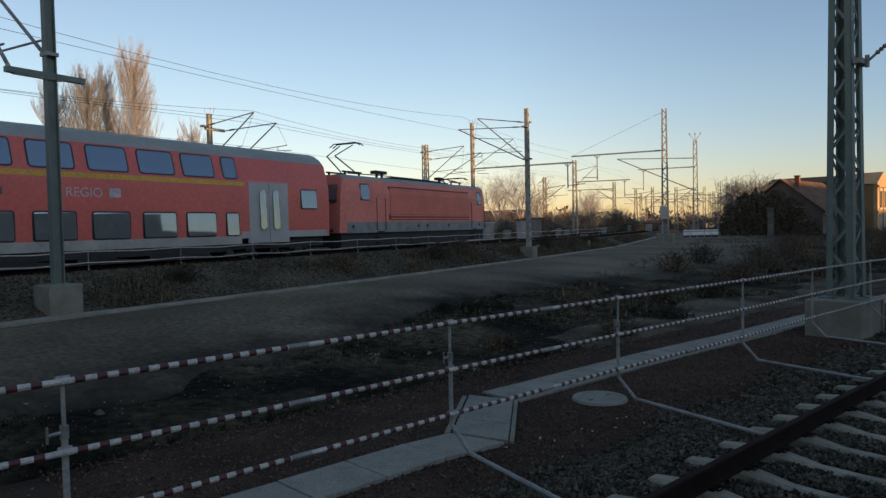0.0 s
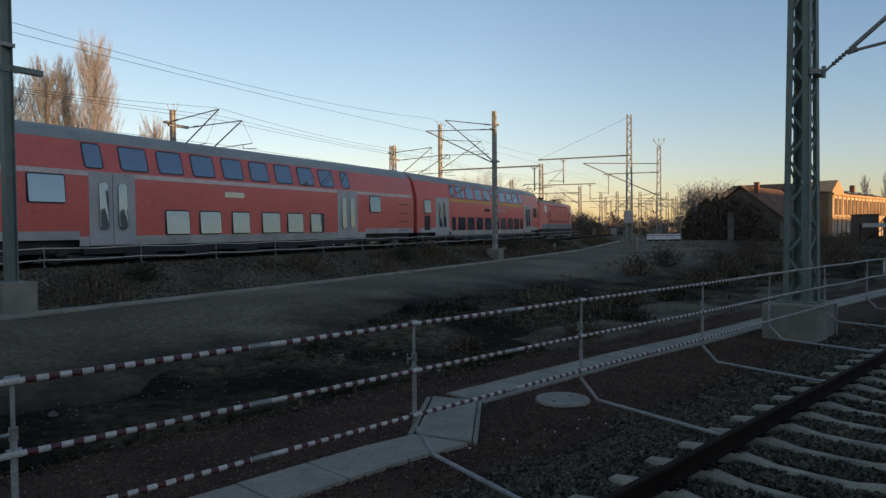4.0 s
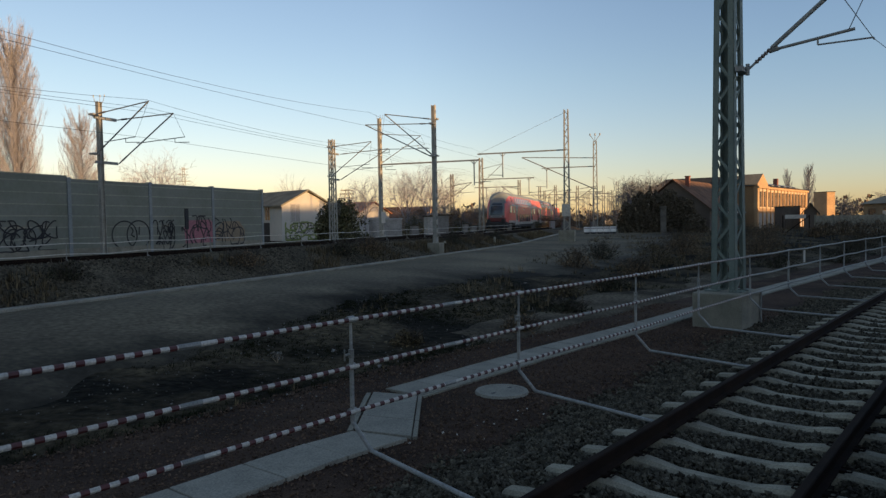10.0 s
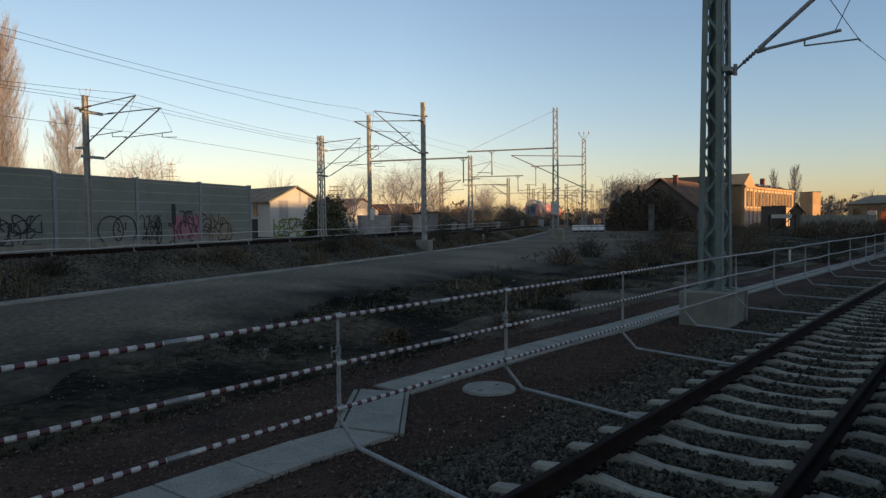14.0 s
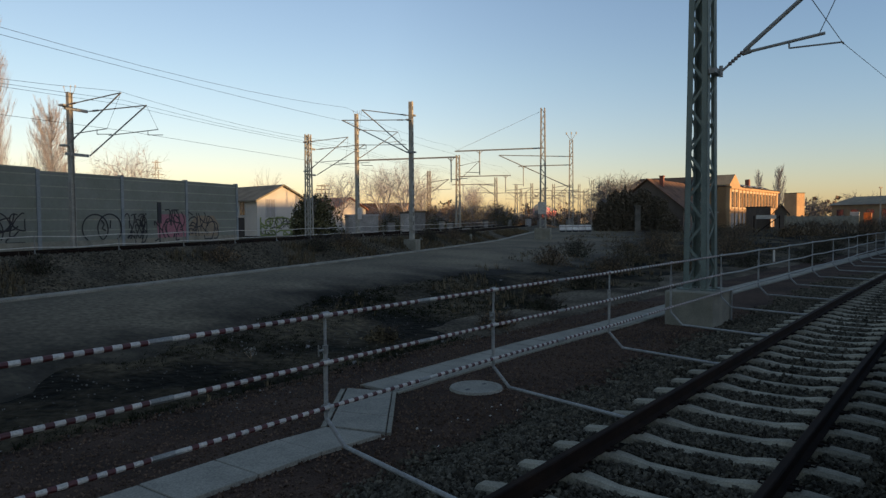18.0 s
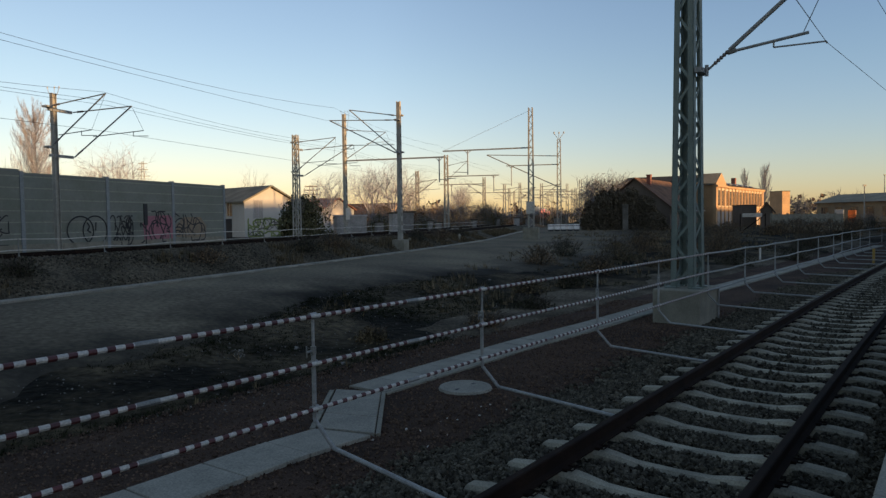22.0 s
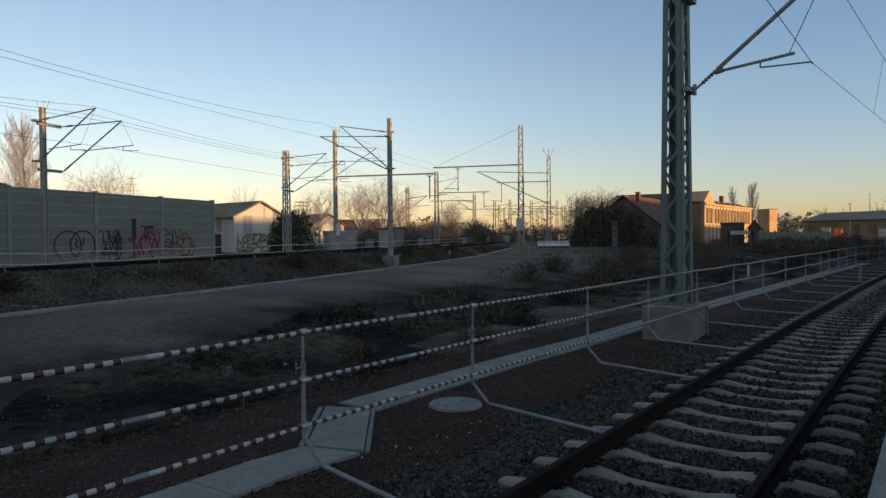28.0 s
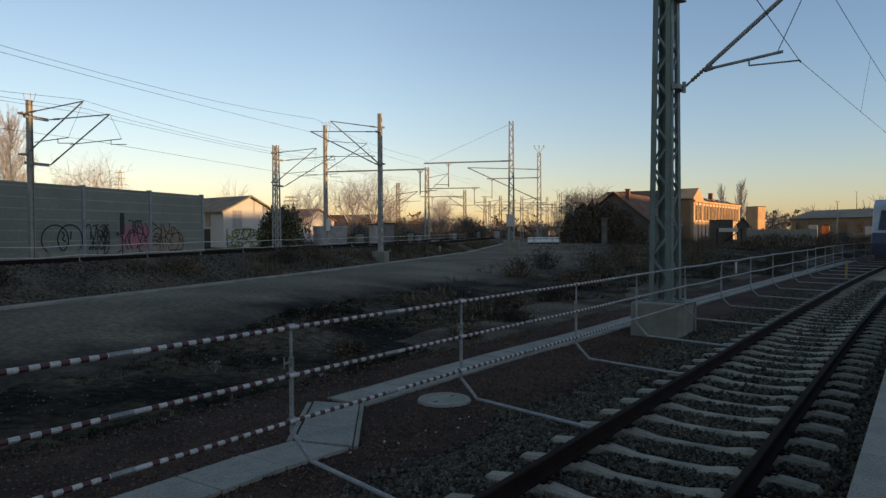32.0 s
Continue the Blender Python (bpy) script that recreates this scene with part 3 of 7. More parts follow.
for i in range(9):
    a, b = 4.80 - 0.70 * (i + 1), 4.80 - 0.70 * i - 0.012
    if i == 0:
        b = 4.66
    part("trough_slab", quad_slab([(a + 0.03, 4.69), (b + (0.18 if i == 0 else 0.03), 4.69 - 0.08 * (i == 0)), (b, 5.29 - 0.06 * (i == 0)), (a, 5.29)], -0.012 + random.uniform(-0.005, 0.005)), PAVER, trough, bevel=0.006)
slab_run(6.16, 30, 0.52)
slab_run(30, 54, 1.0)
for a, b in ((0.0, 0.34), (0.34, 1.0)):
    def edge(t):
        return ((4.70 + 1.22 * t, 5.23 + 1.0 * t), (4.89 + 1.25 * t, 4.61 + 1.06 * t))
    (ax, ay), (bx, by) = edge(a + 0.004)
    (cx, cy), (dx, dy) = edge(b - 0.004)
    part("trough_slab", quad_slab([(bx, by), (dx, dy), (cx, cy), (ax, ay)], -0.01), PAVER, trough, bevel=0.006)
    part("trough_side", quad_slab([(bx + 0.012, by - 0.008), (dx + 0.012, dy - 0.008), (dx + 0.05, dy - 0.035), (bx + 0.05, by - 0.035)], -0.02, 0.08), CONCRETE, trough)
    part("trough_side", quad_slab([(ax - 0.02, ay + 0.02), (cx - 0.02, cy + 0.02), (cx - 0.06, cy + 0.06), (ax - 0.06, ay + 0.06)], -0.02, 0.08), CONCRETE, trough)

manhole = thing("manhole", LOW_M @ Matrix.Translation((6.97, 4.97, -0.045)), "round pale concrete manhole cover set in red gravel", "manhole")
bm = bmesh.new()
for r0, r1, z0, z1 in ((0.0, 0.27, -0.05, 0.028),):
    rod(bm, (0, 0, z0), (0, 0, z1), r1, 40)
part("cover", bm, PAVER, manhole)
bm = bmesh.new()
ringA = [[bm.verts.new((r * math.cos(t), r * math.sin(t), z)) for t in (2 * math.pi * i / 40 for i in range(40))] for r, z in ((0.275, 0.0), (0.275, 0.03), (0.33, 0.03), (0.345, 0.0))]
for a, b in zip(ringA, ringA[1:]):
    for i in range(40):
        bm.faces.new((a[i], a[(i + 1) % 40], b[(i + 1) % 40], b[i]))
part("rim", bm, PAVER, manhole)
for sx in (-0.18, 0.18):
    bm = bmesh.new()
    box(bm, sx - 0.035, sx + 0.035, -0.02, 0.02, 0.0, 0.0295)
    part("lifting_slot", bm, DARK, manhole)


# ---- platform that the camera stands on ----
platform = thing("platform", TRACK_M, "low concrete platform with pale edge slabs", "platform", kind="structure")
bm = bmesh.new()
sweep(bm, [(-7.0, -0.5), (0.21, -0.5), (0.21, 0.62), (-7.0, 0.62)], [(Vector((x, bend(x), 0)), Vector((0, 1, 0)), Vector((0, 0, 1))) for x in [-14 + 4 * i for i in range(27)]])
part("platform_body", bm, CONCRETE, platform)
PE = None
for i in range(100):
    if PE is None:
        bm = bmesh.new()
        box(bm, 0.004, 0.996, -0.6, 0.31, 0.62, 0.70)
        PE = mesh_of("edge_slab", bm, PAVER, bevel=0.008)
    part("edge_slab", PE, None, platform, at=Matrix.Translation((-12 + i, bend(-12 + i), 0)) @ Matrix.Rotation(bend(-11 + i) - bend(-12 + i), 4, "Z"))
bm = bmesh.new()
sweep(bm, [(-7.0, 0.622), (-0.61, 0.622), (-0.61, 0.695), (-7.0, 0.695)], [(Vector((x, bend(x), 0)), Vector((0, 1, 0)), Vector((0, 0, 1))) for x in [-14 + 4 * i for i in range(27)]])
part("platform_paving", bm, PAVER, platform)
# unseen walls added behind the platform to keep the low sun off the tracks
PLASTER = material("shade_wall_plaster", (0.45, 0.4, 0.33), 0.9, 0, None, 0.5, 20, 0.2)
for nm, s0, s1, h in (("shade_wall", -160, 112, 16.9), ("shade_wall_low", 112, 132, 13.2)):
    bm = bmesh.new()
    box(bm, s0, s1, -66, -60, -0.5, h)
    solo(nm, bm, PLASTER, "plain unseen wall added to shade the tracks", "wall", kind="structure", at=TRACK_M)


# ---- noise barrier ----
BARRIER_GREY = material("noise_barrier_panel", (0.1869, 0.197, 0.165), 0.85, 0, (0.1554, 0.166, 0.1287), 0.7, 6, 0.08, 0.004, per_object=0.06, fine_mix=0.07)
BARRIER_PALE = material("noise_barrier_pale_band", (0.2835, 0.29, 0.2295), 0.85, 0, (0.231, 0.237, 0.189), 0.7, 20, 0.2, 0.004)
BARRIER_POST = material("galvanised_barrier_post", (0.23, 0.25, 0.25), 0.7, 0.1, (0.19, 0.21, 0.21), 2, 30, 0.1)
barrier = thing("noise_barrier", Matrix(), "grey panelled noise barrier with graffiti along the railway", "noise barrier", kind="structure")
BAR_U = -5.2
BAR_TOP = 4.40
BAR_END = 41.9


def barrier_bays():
    s1 = arc_of_y(BAR_END)
    n = 16
    for i in range(n):
        ya, yb = y_of_arc(s1 - 4.7 * i), y_of_arc(s1 - 4.7 * (i + 1))
        a, b = line_at(ya, BAR_U, 0.5), line_at(yb, BAR_U, 0.5)
        m = frame_at(b, a - b)
        ln = (a - b).length
        step = 0.13 if i >= 3 else 0.0
        bm = bmesh.new()
        box(bm, -0.12, 0.12, -0.09, 0.09, 0, BAR_TOP - 0.5 + 0.06 + step, m)
        part("barrier_post", bm, BARRIER_POST, barrier)
        bm = bmesh.new()
        box(bm, -0.1, 0.1, 0.09, ln - 0.09, 0, 0.75, m)
        part("plinth", bm, CONCRETE, barrier)
        zz = 0.75
        k = 0
        while zz < BAR_TOP - 0.55 + step:
            h = 0.5
            z1 = min(zz + h, BAR_TOP - 0.5 + step)
            bm = bmesh.new()
            box(bm, -0.07, 0.07, 0.09, ln - 0.09, zz + 0.004, z1 - 0.05, m)
            part("barrier_panel", bm, BARRIER_GREY, barrier)
            bm = bmesh.new()
            box(bm, -0.085, 0.085, 0.09, ln - 0.09, z1 - 0.05, z1, m)
            part("panel_ridge", bm, BARRIER_PALE, barrier)
            zz = z1
            k += 1
    a = line_at(BAR_END, BAR_U, 0.5)
    bm = bmesh.new()
    box(bm, -0.12, 0.12, -0.09, 0.09, 0, BAR_TOP - 0.44, frame_at(a, line_dir(BAR_END)))
    part("barrier_post", bm, BARRIER_POST, barrier)


barrier_bays()


# ---- overhead line masts ----
def lattice(bm, h, w0, w1, leg, pitch, z0=0.0, flat=0.5):
    """Four legs joined by zigzag flats: a lattice mast."""
    def half(z):
        return (w0 + (w1 - w0) * (z - z0) / (h - z0)) / 2
    for sx in (-1, 1):
        for sy in (-1, 1):
            bar(bm, (sx * half(z0), sy * half(z0), z0), (sx * half(h), sy * half(h), h), leg, leg)
    n = int((h - z0) / pitch)
    for i in range(n):
        za, zb = z0 + (h - z0) * i / n, z0 + (h - z0) * (i + 1) / n
        a, b = half(za), half(zb)
        s = 1 if i % 2 else -1
        for f in (-1, 1):
            bar(bm, (s * a, f * a, za), (-s * b, f * b, zb), leg * 0.3, leg * flat)
            bar(bm, (f * a, -s * a, za), (f * b, s * b, zb), leg * 0.3, leg * flat)


def angle_lattice(bm, h, w0, w1, leg, pitch, z0):
    """Four angle-iron legs, their flats along the faces, joined by single zigzag flats."""
    def half(z):
        return (w0 + (w1 - w0) * (z - z0) / (h - z0)) / 2
    t = 0.014
    for sx in (-1, 1):
        for sy in (-1, 1):
            for dx, dy in ((1, 0), (0, 1)):
                ring = []
                for z in (z0, h):
                    c = half(z)
                    x0, y0 = sx * c, sy * c
                    x1 = x0 - sx * (leg if dx else t)
                    y1 = y0 - sy * (leg if dy else t)
                    ring.append([bm.verts.new(p) for p in ((x0, y0, z), (x1, y0, z), (x1, y1, z), (x0, y1, z))])
                a, b = ring
                for i in range(4):
                    j = (i + 1) % 4
                    bm.faces.new((a[i], a[j], b[j], b[i]))
                bm.faces.new(a)
                bm.faces.new(b)
    n = int((h - z0) / pitch)
    for i in range(n):
        za, zb = z0 + (h - z0) * i / n, z0 + (h - z0) * (i + 1) / n
        a, b = half(za) - leg * 0.4, half(zb) - leg * 0.4
        s = 1 if i % 2 else -1
        for f in (-1, 1):
            fa, fb = f * (half(za) - 0.022), f * (half(zb) - 0.022)
            bar(bm, (s * a, fa, za), (-s * b, fb, zb), 0.012, 0.055)
            bar(bm, (fa, -s * a, za), (fb, s * b, zb), 0.012, 0.055)


def battened(bm, h, w0, w1, leg, pitch, z0=0.0):
    """Two channel legs joined by batten plates."""
    def half(z):
        return (w0 + (w1 - w0) * (z - z0) / (h - z0)) / 2
    for sx in (-1, 1):
        bar(bm, (0, sx * half(z0), z0), (0, sx * half(h), h), 0.2, leg)
    n = int((h - z0) / pitch)
    for i in range(n + 1):
        z = z0 + 0.2 + (h - z0 - 0.3) * i / n
        for f in (-0.095, 0.095):
            box(bm, f - 0.006, f + 0.006, -half(z), half(z), z - 0.14, z + 0.14)


def beam(bm, h, w0, w1, leg, pitch, z0=0.0):
    """A rolled steel beam: two flanges and a web."""
    for sx in (-1, 1):
        bar(bm, (0, sx * w0 / 2, z0), (0, sx * w1 / 2, h), 0.17, 0.02)
    bar(bm, (0, 0, z0), (0, 0, h), 0.016, w1 - 0.02)
    box(bm, -0.2, 0.2, -0.22, 0.22, z0, z0 + 0.035)


def mast_at(x, y, top, label, w0=0.42, w1=0.26, leg=0.075, pitch=0.55, mat=None, block=(0.9, 0.9, 0.7), turn=None, kind="lattice", gz=None):
    gz = ground_z(x, y) if gz is None else gz
    d = line_dir(max(-50, min(200, y))) if turn is None else turn
    root = thing("overhead_line_mast", frame_at((x, y, gz), d), label, "mast", "overhead line masts")
    bh = block[2]
    if bh:
        bm = bmesh.new()
        box(bm, -block[0] / 2, block[0] / 2, -block[1] / 2, block[1] / 2, -0.3, bh)
        part("foundation_block", bm, CONCRETE, root, bevel=0.025)
    bm = bmesh.new()
    {"lattice": lattice, "battened": battened, "beam": beam}[kind](bm, top - gz, w0, w1, leg, pitch, max(0.0, bh - 0.02))
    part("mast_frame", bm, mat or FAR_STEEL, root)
    root["gz"] = gz
    return root


def insulator(bm, a, b):
    """A ribbed insulator on the first part of a tube from a to b."""
    a, b = Vector(a), Vector(b)
    d = (b - a).normalized()
    x = d.cross(Vector((0, 1, 0.01))).normalized()
    y = d.cross(x)
    prof = [(0.18, 0.0), (0.2, 0.022)] + [(0.22 + 0.035 * k + (0.006 if k % 2 else 0.0), 0.048 if k % 2 else 0.024) for k in range(10)] + [(0.58, 0.022), (0.6, 0.0)]
    rings = [[bm.verts.new(a + d * s + (x * math.cos(q) + y * math.sin(q)) * max(r, 0.002)) for q in (2 * math.pi * i / 8 for i in range(8))] for s, r in prof]
    for r0, r1 in zip(rings, rings[1:]):
        for i in range(8):
            j = (i + 1) % 8
            bm.faces.new((r0[i], r0[j], r1[j], r1[i]))


def cantilever(mast, sd, reach, z_low, z_high, z_tip, y_off=0.0, z_reg=None, reg_end=None, arm=0.0, r=0.026, steady=True):
    """A tubular cantilever on a mast; heights above the world's zero, sd the side on which it hangs."""
    gz = mast["gz"]
    lo, hi, tip = Vector((sd * 0.15, y_off, z_low - gz)), Vector((sd * 0.15, y_off, z_high - gz)), Vector((sd * reach, y_off, z_tip - gz))
    bm = bmesh.new()
    rod(bm, hi, tip, r, 8)
    top = part("stay_tube", bm, GALV_DARK, mast)
    bm = bmesh.new()
    rod(bm, lo, tip, r * 1.15, 8)
    part("cantilever_tube", bm, GALV_DARK, mast)
    for end in (lo, hi):
        bm = bmesh.new()
        insulator(bm, end, tip)
        part("insulator", bm, INSUL, mast)
    for z in (z_low, z_high):
        bm = bmesh.new()
        if arm:
            box(bm, -0.06, 0.06, min(-0.25, y_off * 1.05), max(0.25, y_off * 1.05), z - gz - 0.06, z - gz + 0.06)
        else:
            box(bm, -0.15, 0.15, y_off - 0.13, y_off + 0.13, z - gz - 0.04, z - gz + 0.04)
        part("mast_bracket", bm, GALV_DARK, mast)
    if z_reg:
        k = (z_reg - z_low) / (z_tip - z_low)
        a = lo + (tip - lo) * k
        e = Vector((sd * (reg_end or reach * 1.15), y_off, z_reg - gz + 0.08))
        bm = bmesh.new()
        rod(bm, a - Vector((sd * 0.3, 0, 0.03)), e, r * 0.75, 6)
        part("registration_tube", bm, GALV_DARK, mast)
        bm = bmesh.new()
        rod(bm, e, tip, 0.008, 4)
        part("support_wire", bm, WIRE, mast)
        if steady:
            bm = bmesh.new()
            q = e - Vector((sd * 0.55, 0, 0))
            tube(bm, [q, q - Vector((0, 0, 0.2)), e + Vector((sd * 0.25, 0, -0.24))], 0.016, 5)
            part("steady_arm", bm, GALV, mast)


def portal_arm(mast, sd, reach, z, drops, stay_z=None, r=0.055):
    gz = mast["gz"]
    bm = bmesh.new()
    box(bm, min(0, sd * reach), max(0, sd * reach), -r, r, z - gz - r, z - gz + r)
    part("cross_arm", bm, GALV_DARK, mast)
    for d, zl in drops:
        bm = bmesh.new()
        rod(bm, (sd * d, 0, z - gz), (sd * d, 0, zl - gz), 0.05, 8)
        rod(bm, (sd * (d - 0.3), 0, z - gz), (sd * d, 0, z - gz - 0.3), 0.03, 5)
        rod(bm, (sd * (d + 0.3), 0, z - gz), (sd * d, 0, z - gz - 0.3), 0.03, 5)
        rod(bm, (sd * d, 0, zl - gz + 0.2), (sd * (d + 1.3), 0, zl - gz + 0.28), 0.03, 5)
        part("drop_tube", bm, GALV_DARK, mast)
    if stay_z:
        bm = bmesh.new()
        rod(bm, (0, 0, stay_z - gz), (sd * reach * 0.98, 0, z - gz + r), 0.011, 4)
        part("stay_rod", bm, GALV_DARK, mast)


GALV_DARK = material("pale_galvanised_tube", (0.31, 0.31, 0.285), 0.6, 0.1, (0.22, 0.22, 0.205), 5, 40, 0.1)
INSUL = material("grey_brown_insulator_porcelain", (0.17, 0.14, 0.12), 0.3, 0, None, 5, 40, 0)

# beside the service road
MAST_L = mast_at(-8.5, 14.86, 11.5, "dark green steel beam mast on a concrete block", 0.21, 0.19, 0.11, 0.8, mat=STEEL, block=(0.72, 0.72, 0.76), kind="beam", gz=0.33)
cantilever(MAST_L, -1, 2.6, 5.62, 7.6, 8.3, -0.7, 6.3, 3.0, arm=1, r=0.035)
cantilever(MAST_L, -1, 3.2, 6.1, 8.2, 8.6, 0.0, 6.5, 3.3, r=0.035)
bm = bmesh.new()
box(bm, -0.07, 0.07, -0.9, 0.75, 5.25, 5.37)
part("mast_bracket", bm, STEEL, MAST_L)
MAST_C = mast_at(4.79, 36.94, 8.55, "slim battened mast on a concrete block", 0.27, 0.16, 0.045, 0.5, block=(0.72, 0.72, 0.62), gz=0.42, kind="battened")
cantilever(MAST_C, -1, 3.1, 5.84, 7.85, 8.35, 0.25, 6.3, 3.4)
cantilever(MAST_C, -1, 4.1, 5.8, 7.55, 7.75, -0.25)
MAST_D = mast_at(18.23, 54.7, 11.4, "tall lattice mast with a long cross arm on a concrete block", 0.46, 0.30, 0.07, 0.5, block=(1.3, 1.0, 0.72), gz=0.62)
portal_arm(MAST_D, -1, 7.7, 8.06, ((5.47, 5.95),), 11.2)
MAST_E = mast_at(28.6, 75.5, 11.3, "lattice mast with a cross arm and line horns", 0.5, 0.34, 0.085, 0.6, block=(0, 0, 0))
portal_arm(MAST_E, -1, 6.2, 8.4, ((5.6, 6.0),))
cantilever(MAST_E, -1, 8.6, 5.8, 9.4, 9.8, 0.2, r=0.05)
bm = bmesh.new()
for k in (-0.35, 0.0, 0.35):
    tube(bm, [(0, 0, 10.6), (k, 0, 11.1), (k * 1.6, 0.2, 11.4)], 0.03, 5)
    rod(bm, (k * 1.6, 0.2, 11.35), (k * 1.6, 0.2, 11.6), 0.08, 6)
part("line_horn", bm, GALV_DARK, MAST_E)


def top_horns(mast, top):
    """Bent carriers with small insulators on a mast's head."""
    z = top - mast["gz"]
    for k in (-0.18, 0.06, 0.22):
        bm = bmesh.new()
        tube(bm, [(0, k * 0.3, z - 0.25), (k, k * 0.3, z + 0.05), (k * 1.3, k * 0.3, z + 0.24)], 0.011, 5)
        horn = part("line_horn", bm, GALV_DARK, mast)
        bm = bmesh.new()
        rod(bm, (k * 1.3, k * 0.3, z + 0.2), (k * 1.3, k * 0.3, z + 0.29), 0.02, 8)
        part("insulator", bm, INSUL, horn)


# behind the main line
q = line_at(29.9, -3.4)
MAST_P = mast_at(q.x, q.y, 7.7, "grey steel beam mast beside the noise barrier", 0.2, 0.18, 0.06, 0.36, block=(0.7, 0.7, 0.25), kind="beam", gz=0.77)
cantilever(MAST_P, 1, 3.2, 5.4, 7.1, 7.4, -0.3, 5.9, 2.4)
cantilever(MAST_P, 1, 3.4, 5.05, 7.0, 7.05, 0.85, 5.92, 4.0, arm=1)
top_horns(MAST_P, 7.7)
MAST_A = mast_at(-0.98, 47.8, 8.05, "lattice mast behind the line", 0.40, 0.28, 0.075, 0.5, block=(0, 0, 0), gz=0.6)
cantilever(MAST_A, 1, 3.2, 5.5, 7.5, 7.7, -0.3, 6.1, 3.0)
cantilever(MAST_A, 1, 3.9, 5.3, 7.1, 7.3, 0.9, 6.0, 4.2, arm=1)
MAST_B = mast_at(2.68, 54.3, 10.5, "slim steel mast with a cross arm over both tracks", 0.36, 0.28, 0.09, 0.7, block=(0, 0, 0), kind="battened", gz=0.6)
top_horns(MAST_B, 10.5)
portal_arm(MAST_B, 1, 8.2, 6.85, ((7.8, 4.95),))
cantilever(MAST_B, 1, 3.4, 7.1, 9.3, 9.0, 0.3, 8.2, 3.7)
bm = bmesh.new()
box(bm, 0.14, 0.2, -0.35, 0.35, 1.6, 2.5)
part("sign_plate", bm, WHITE, MAST_B)
bm = bmesh.new()
box(bm, -0.35, 0.35, -0.42, -0.36, 1.9, 2.9)
part("sign_plate", bm, WHITE, MAST_D)
MAST_F = mast_at(15.5, 77.5, 9.6, "lattice mast with a cross arm behind the line", 0.5, 0.34, 0.09, 0.6, block=(0, 0, 0))
portal_arm(MAST_F, 1, 6.2, 7.1, ((5.6, 5.2),))
cantilever(MAST_F, 1, 2.6, 6.6, 8.3, 8.8, -0.3)

# masts farther along the line
FAR_MASTS = ((8.85, 100, 9.3, 0), (14.5, 112, 9.0, 1), (16.2, 128, 8.6, 0), (16.6, 150, 8.8, 1), (17.5, 130, 8.9, 0), (18.6, 150, 8.7, 1), (19.3, 120, 8.2, 0),
             (21.4, 140, 9.1, 1), (21.8, 165, 9.0, 0), (22.1, 150, 8.6, 1), (22.5, 125, 9.0, 0), (22.9, 170, 8.6, 1), (23.4, 150, 8.4, 0), (19.8, 190, 9.0, 1), (20.6, 185, 9.2, 0), (20.2, 170, 8.6, 1), (17.0, 180, 9.2, 0))
for az, dist, top, flip in FAR_MASTS:
    x, y = dist * math.sin(radians(az)), dist * math.cos(radians(az))
    m = mast_at(x, y, top, "distant pale steel mast beside the tracks", 0.5, 0.34, 0.12, 1.2, block=(0, 0, 0))
    cantilever(m, -1 if flip else 1, 3.0, 6.0, 7.6, 8.0, 0.0, 6.5, 3.4, r=0.05, steady=False)
    if flip:
        portal_arm(m, -1, 7.5, 7.9, ((5.5, 6.0),), r=0.06)

# the tall lattice mast between the fence and the weedy land
MAST_S, MAST_PP = 14.22, 4.45
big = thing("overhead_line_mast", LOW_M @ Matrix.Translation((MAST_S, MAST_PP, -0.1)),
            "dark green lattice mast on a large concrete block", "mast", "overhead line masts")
bm = bmesh.new()
box(bm, -0.66, 0.66, -0.45, 0.50, -0.3, 0.745)
part("foundation_block", bm, CONCRETE, big, bevel=0.02)
bm = bmesh.new()
angle_lattice(bm, 9.6, 0.50, 0.345, 0.12, 0.46, 0.735)
bm.transform(Matrix.Rotation(radians(-8), 4, "Z"))
part("mast_frame", bm, STEEL, big)
bm = bmesh.new()
for sx in (-1, 1):
    for sy in (-1, 1):
        box(bm, sx * 0.24 - 0.12, sx * 0.24 + 0.12, sy * 0.24 - 0.12, sy * 0.24 + 0.12, 0.742, 0.775)
        for k in (-0.08, 0.08):
            rod(bm, (sx * 0.27 + k, sy * 0.27 + 0.08, 0.77), (sx * 0.27 + k, sy * 0.27 + 0.08, 0.84), 0.015, 6)
part("base_plate", bm, STEEL, big)
bm = bmesh.new()
rod(bm, (0.52, -0.48, -0.1), (0.52, -0.48, 0.74), 0.02, 6)
part("earthing_rod", bm, GALV_DARK, big)
# its cantilever over the platform track
bm = bmesh.new()
box(bm, -0.24, 0.24, -0.34, -0.2, 5.1, 5.2)
part("mast_bracket", bm, GALV_DARK, big)
bm = bmesh.new()
box(bm, -0.24, 0.24, -0.34, -0.2, 6.95, 7.05)
part("mast_bracket", bm, GALV_DARK, big)
bm = bmesh.new()
rod(bm, (0, -0.37, 5.04), (0, -0.37, 5.26), 0.04, 8)
part("pivot", bm, GALV_DARK, big)
LO, TIP = Vector((0, -0.38, 5.15)), Vector((0, -2.75, 7.05))
bm = bmesh.new()
rod(bm, LO, LO + (TIP - LO) * 0.2, 0.025, 8)
rod(bm, LO + (TIP - LO) * 0.18, TIP, 0.042, 10)
part("cantilever_tube", bm, GALV_DARK, big)
bm = bmesh.new()
rod(bm, (0, -0.36, 7.0), TIP, 0.035, 8)
part("stay_tube", bm, GALV_DARK, big)
bm = bmesh.new()
insulator(bm, LO - (TIP - LO).normalized() * 0.05, TIP)
part("insulator", bm, INSUL, big)
bm = bmesh.new()
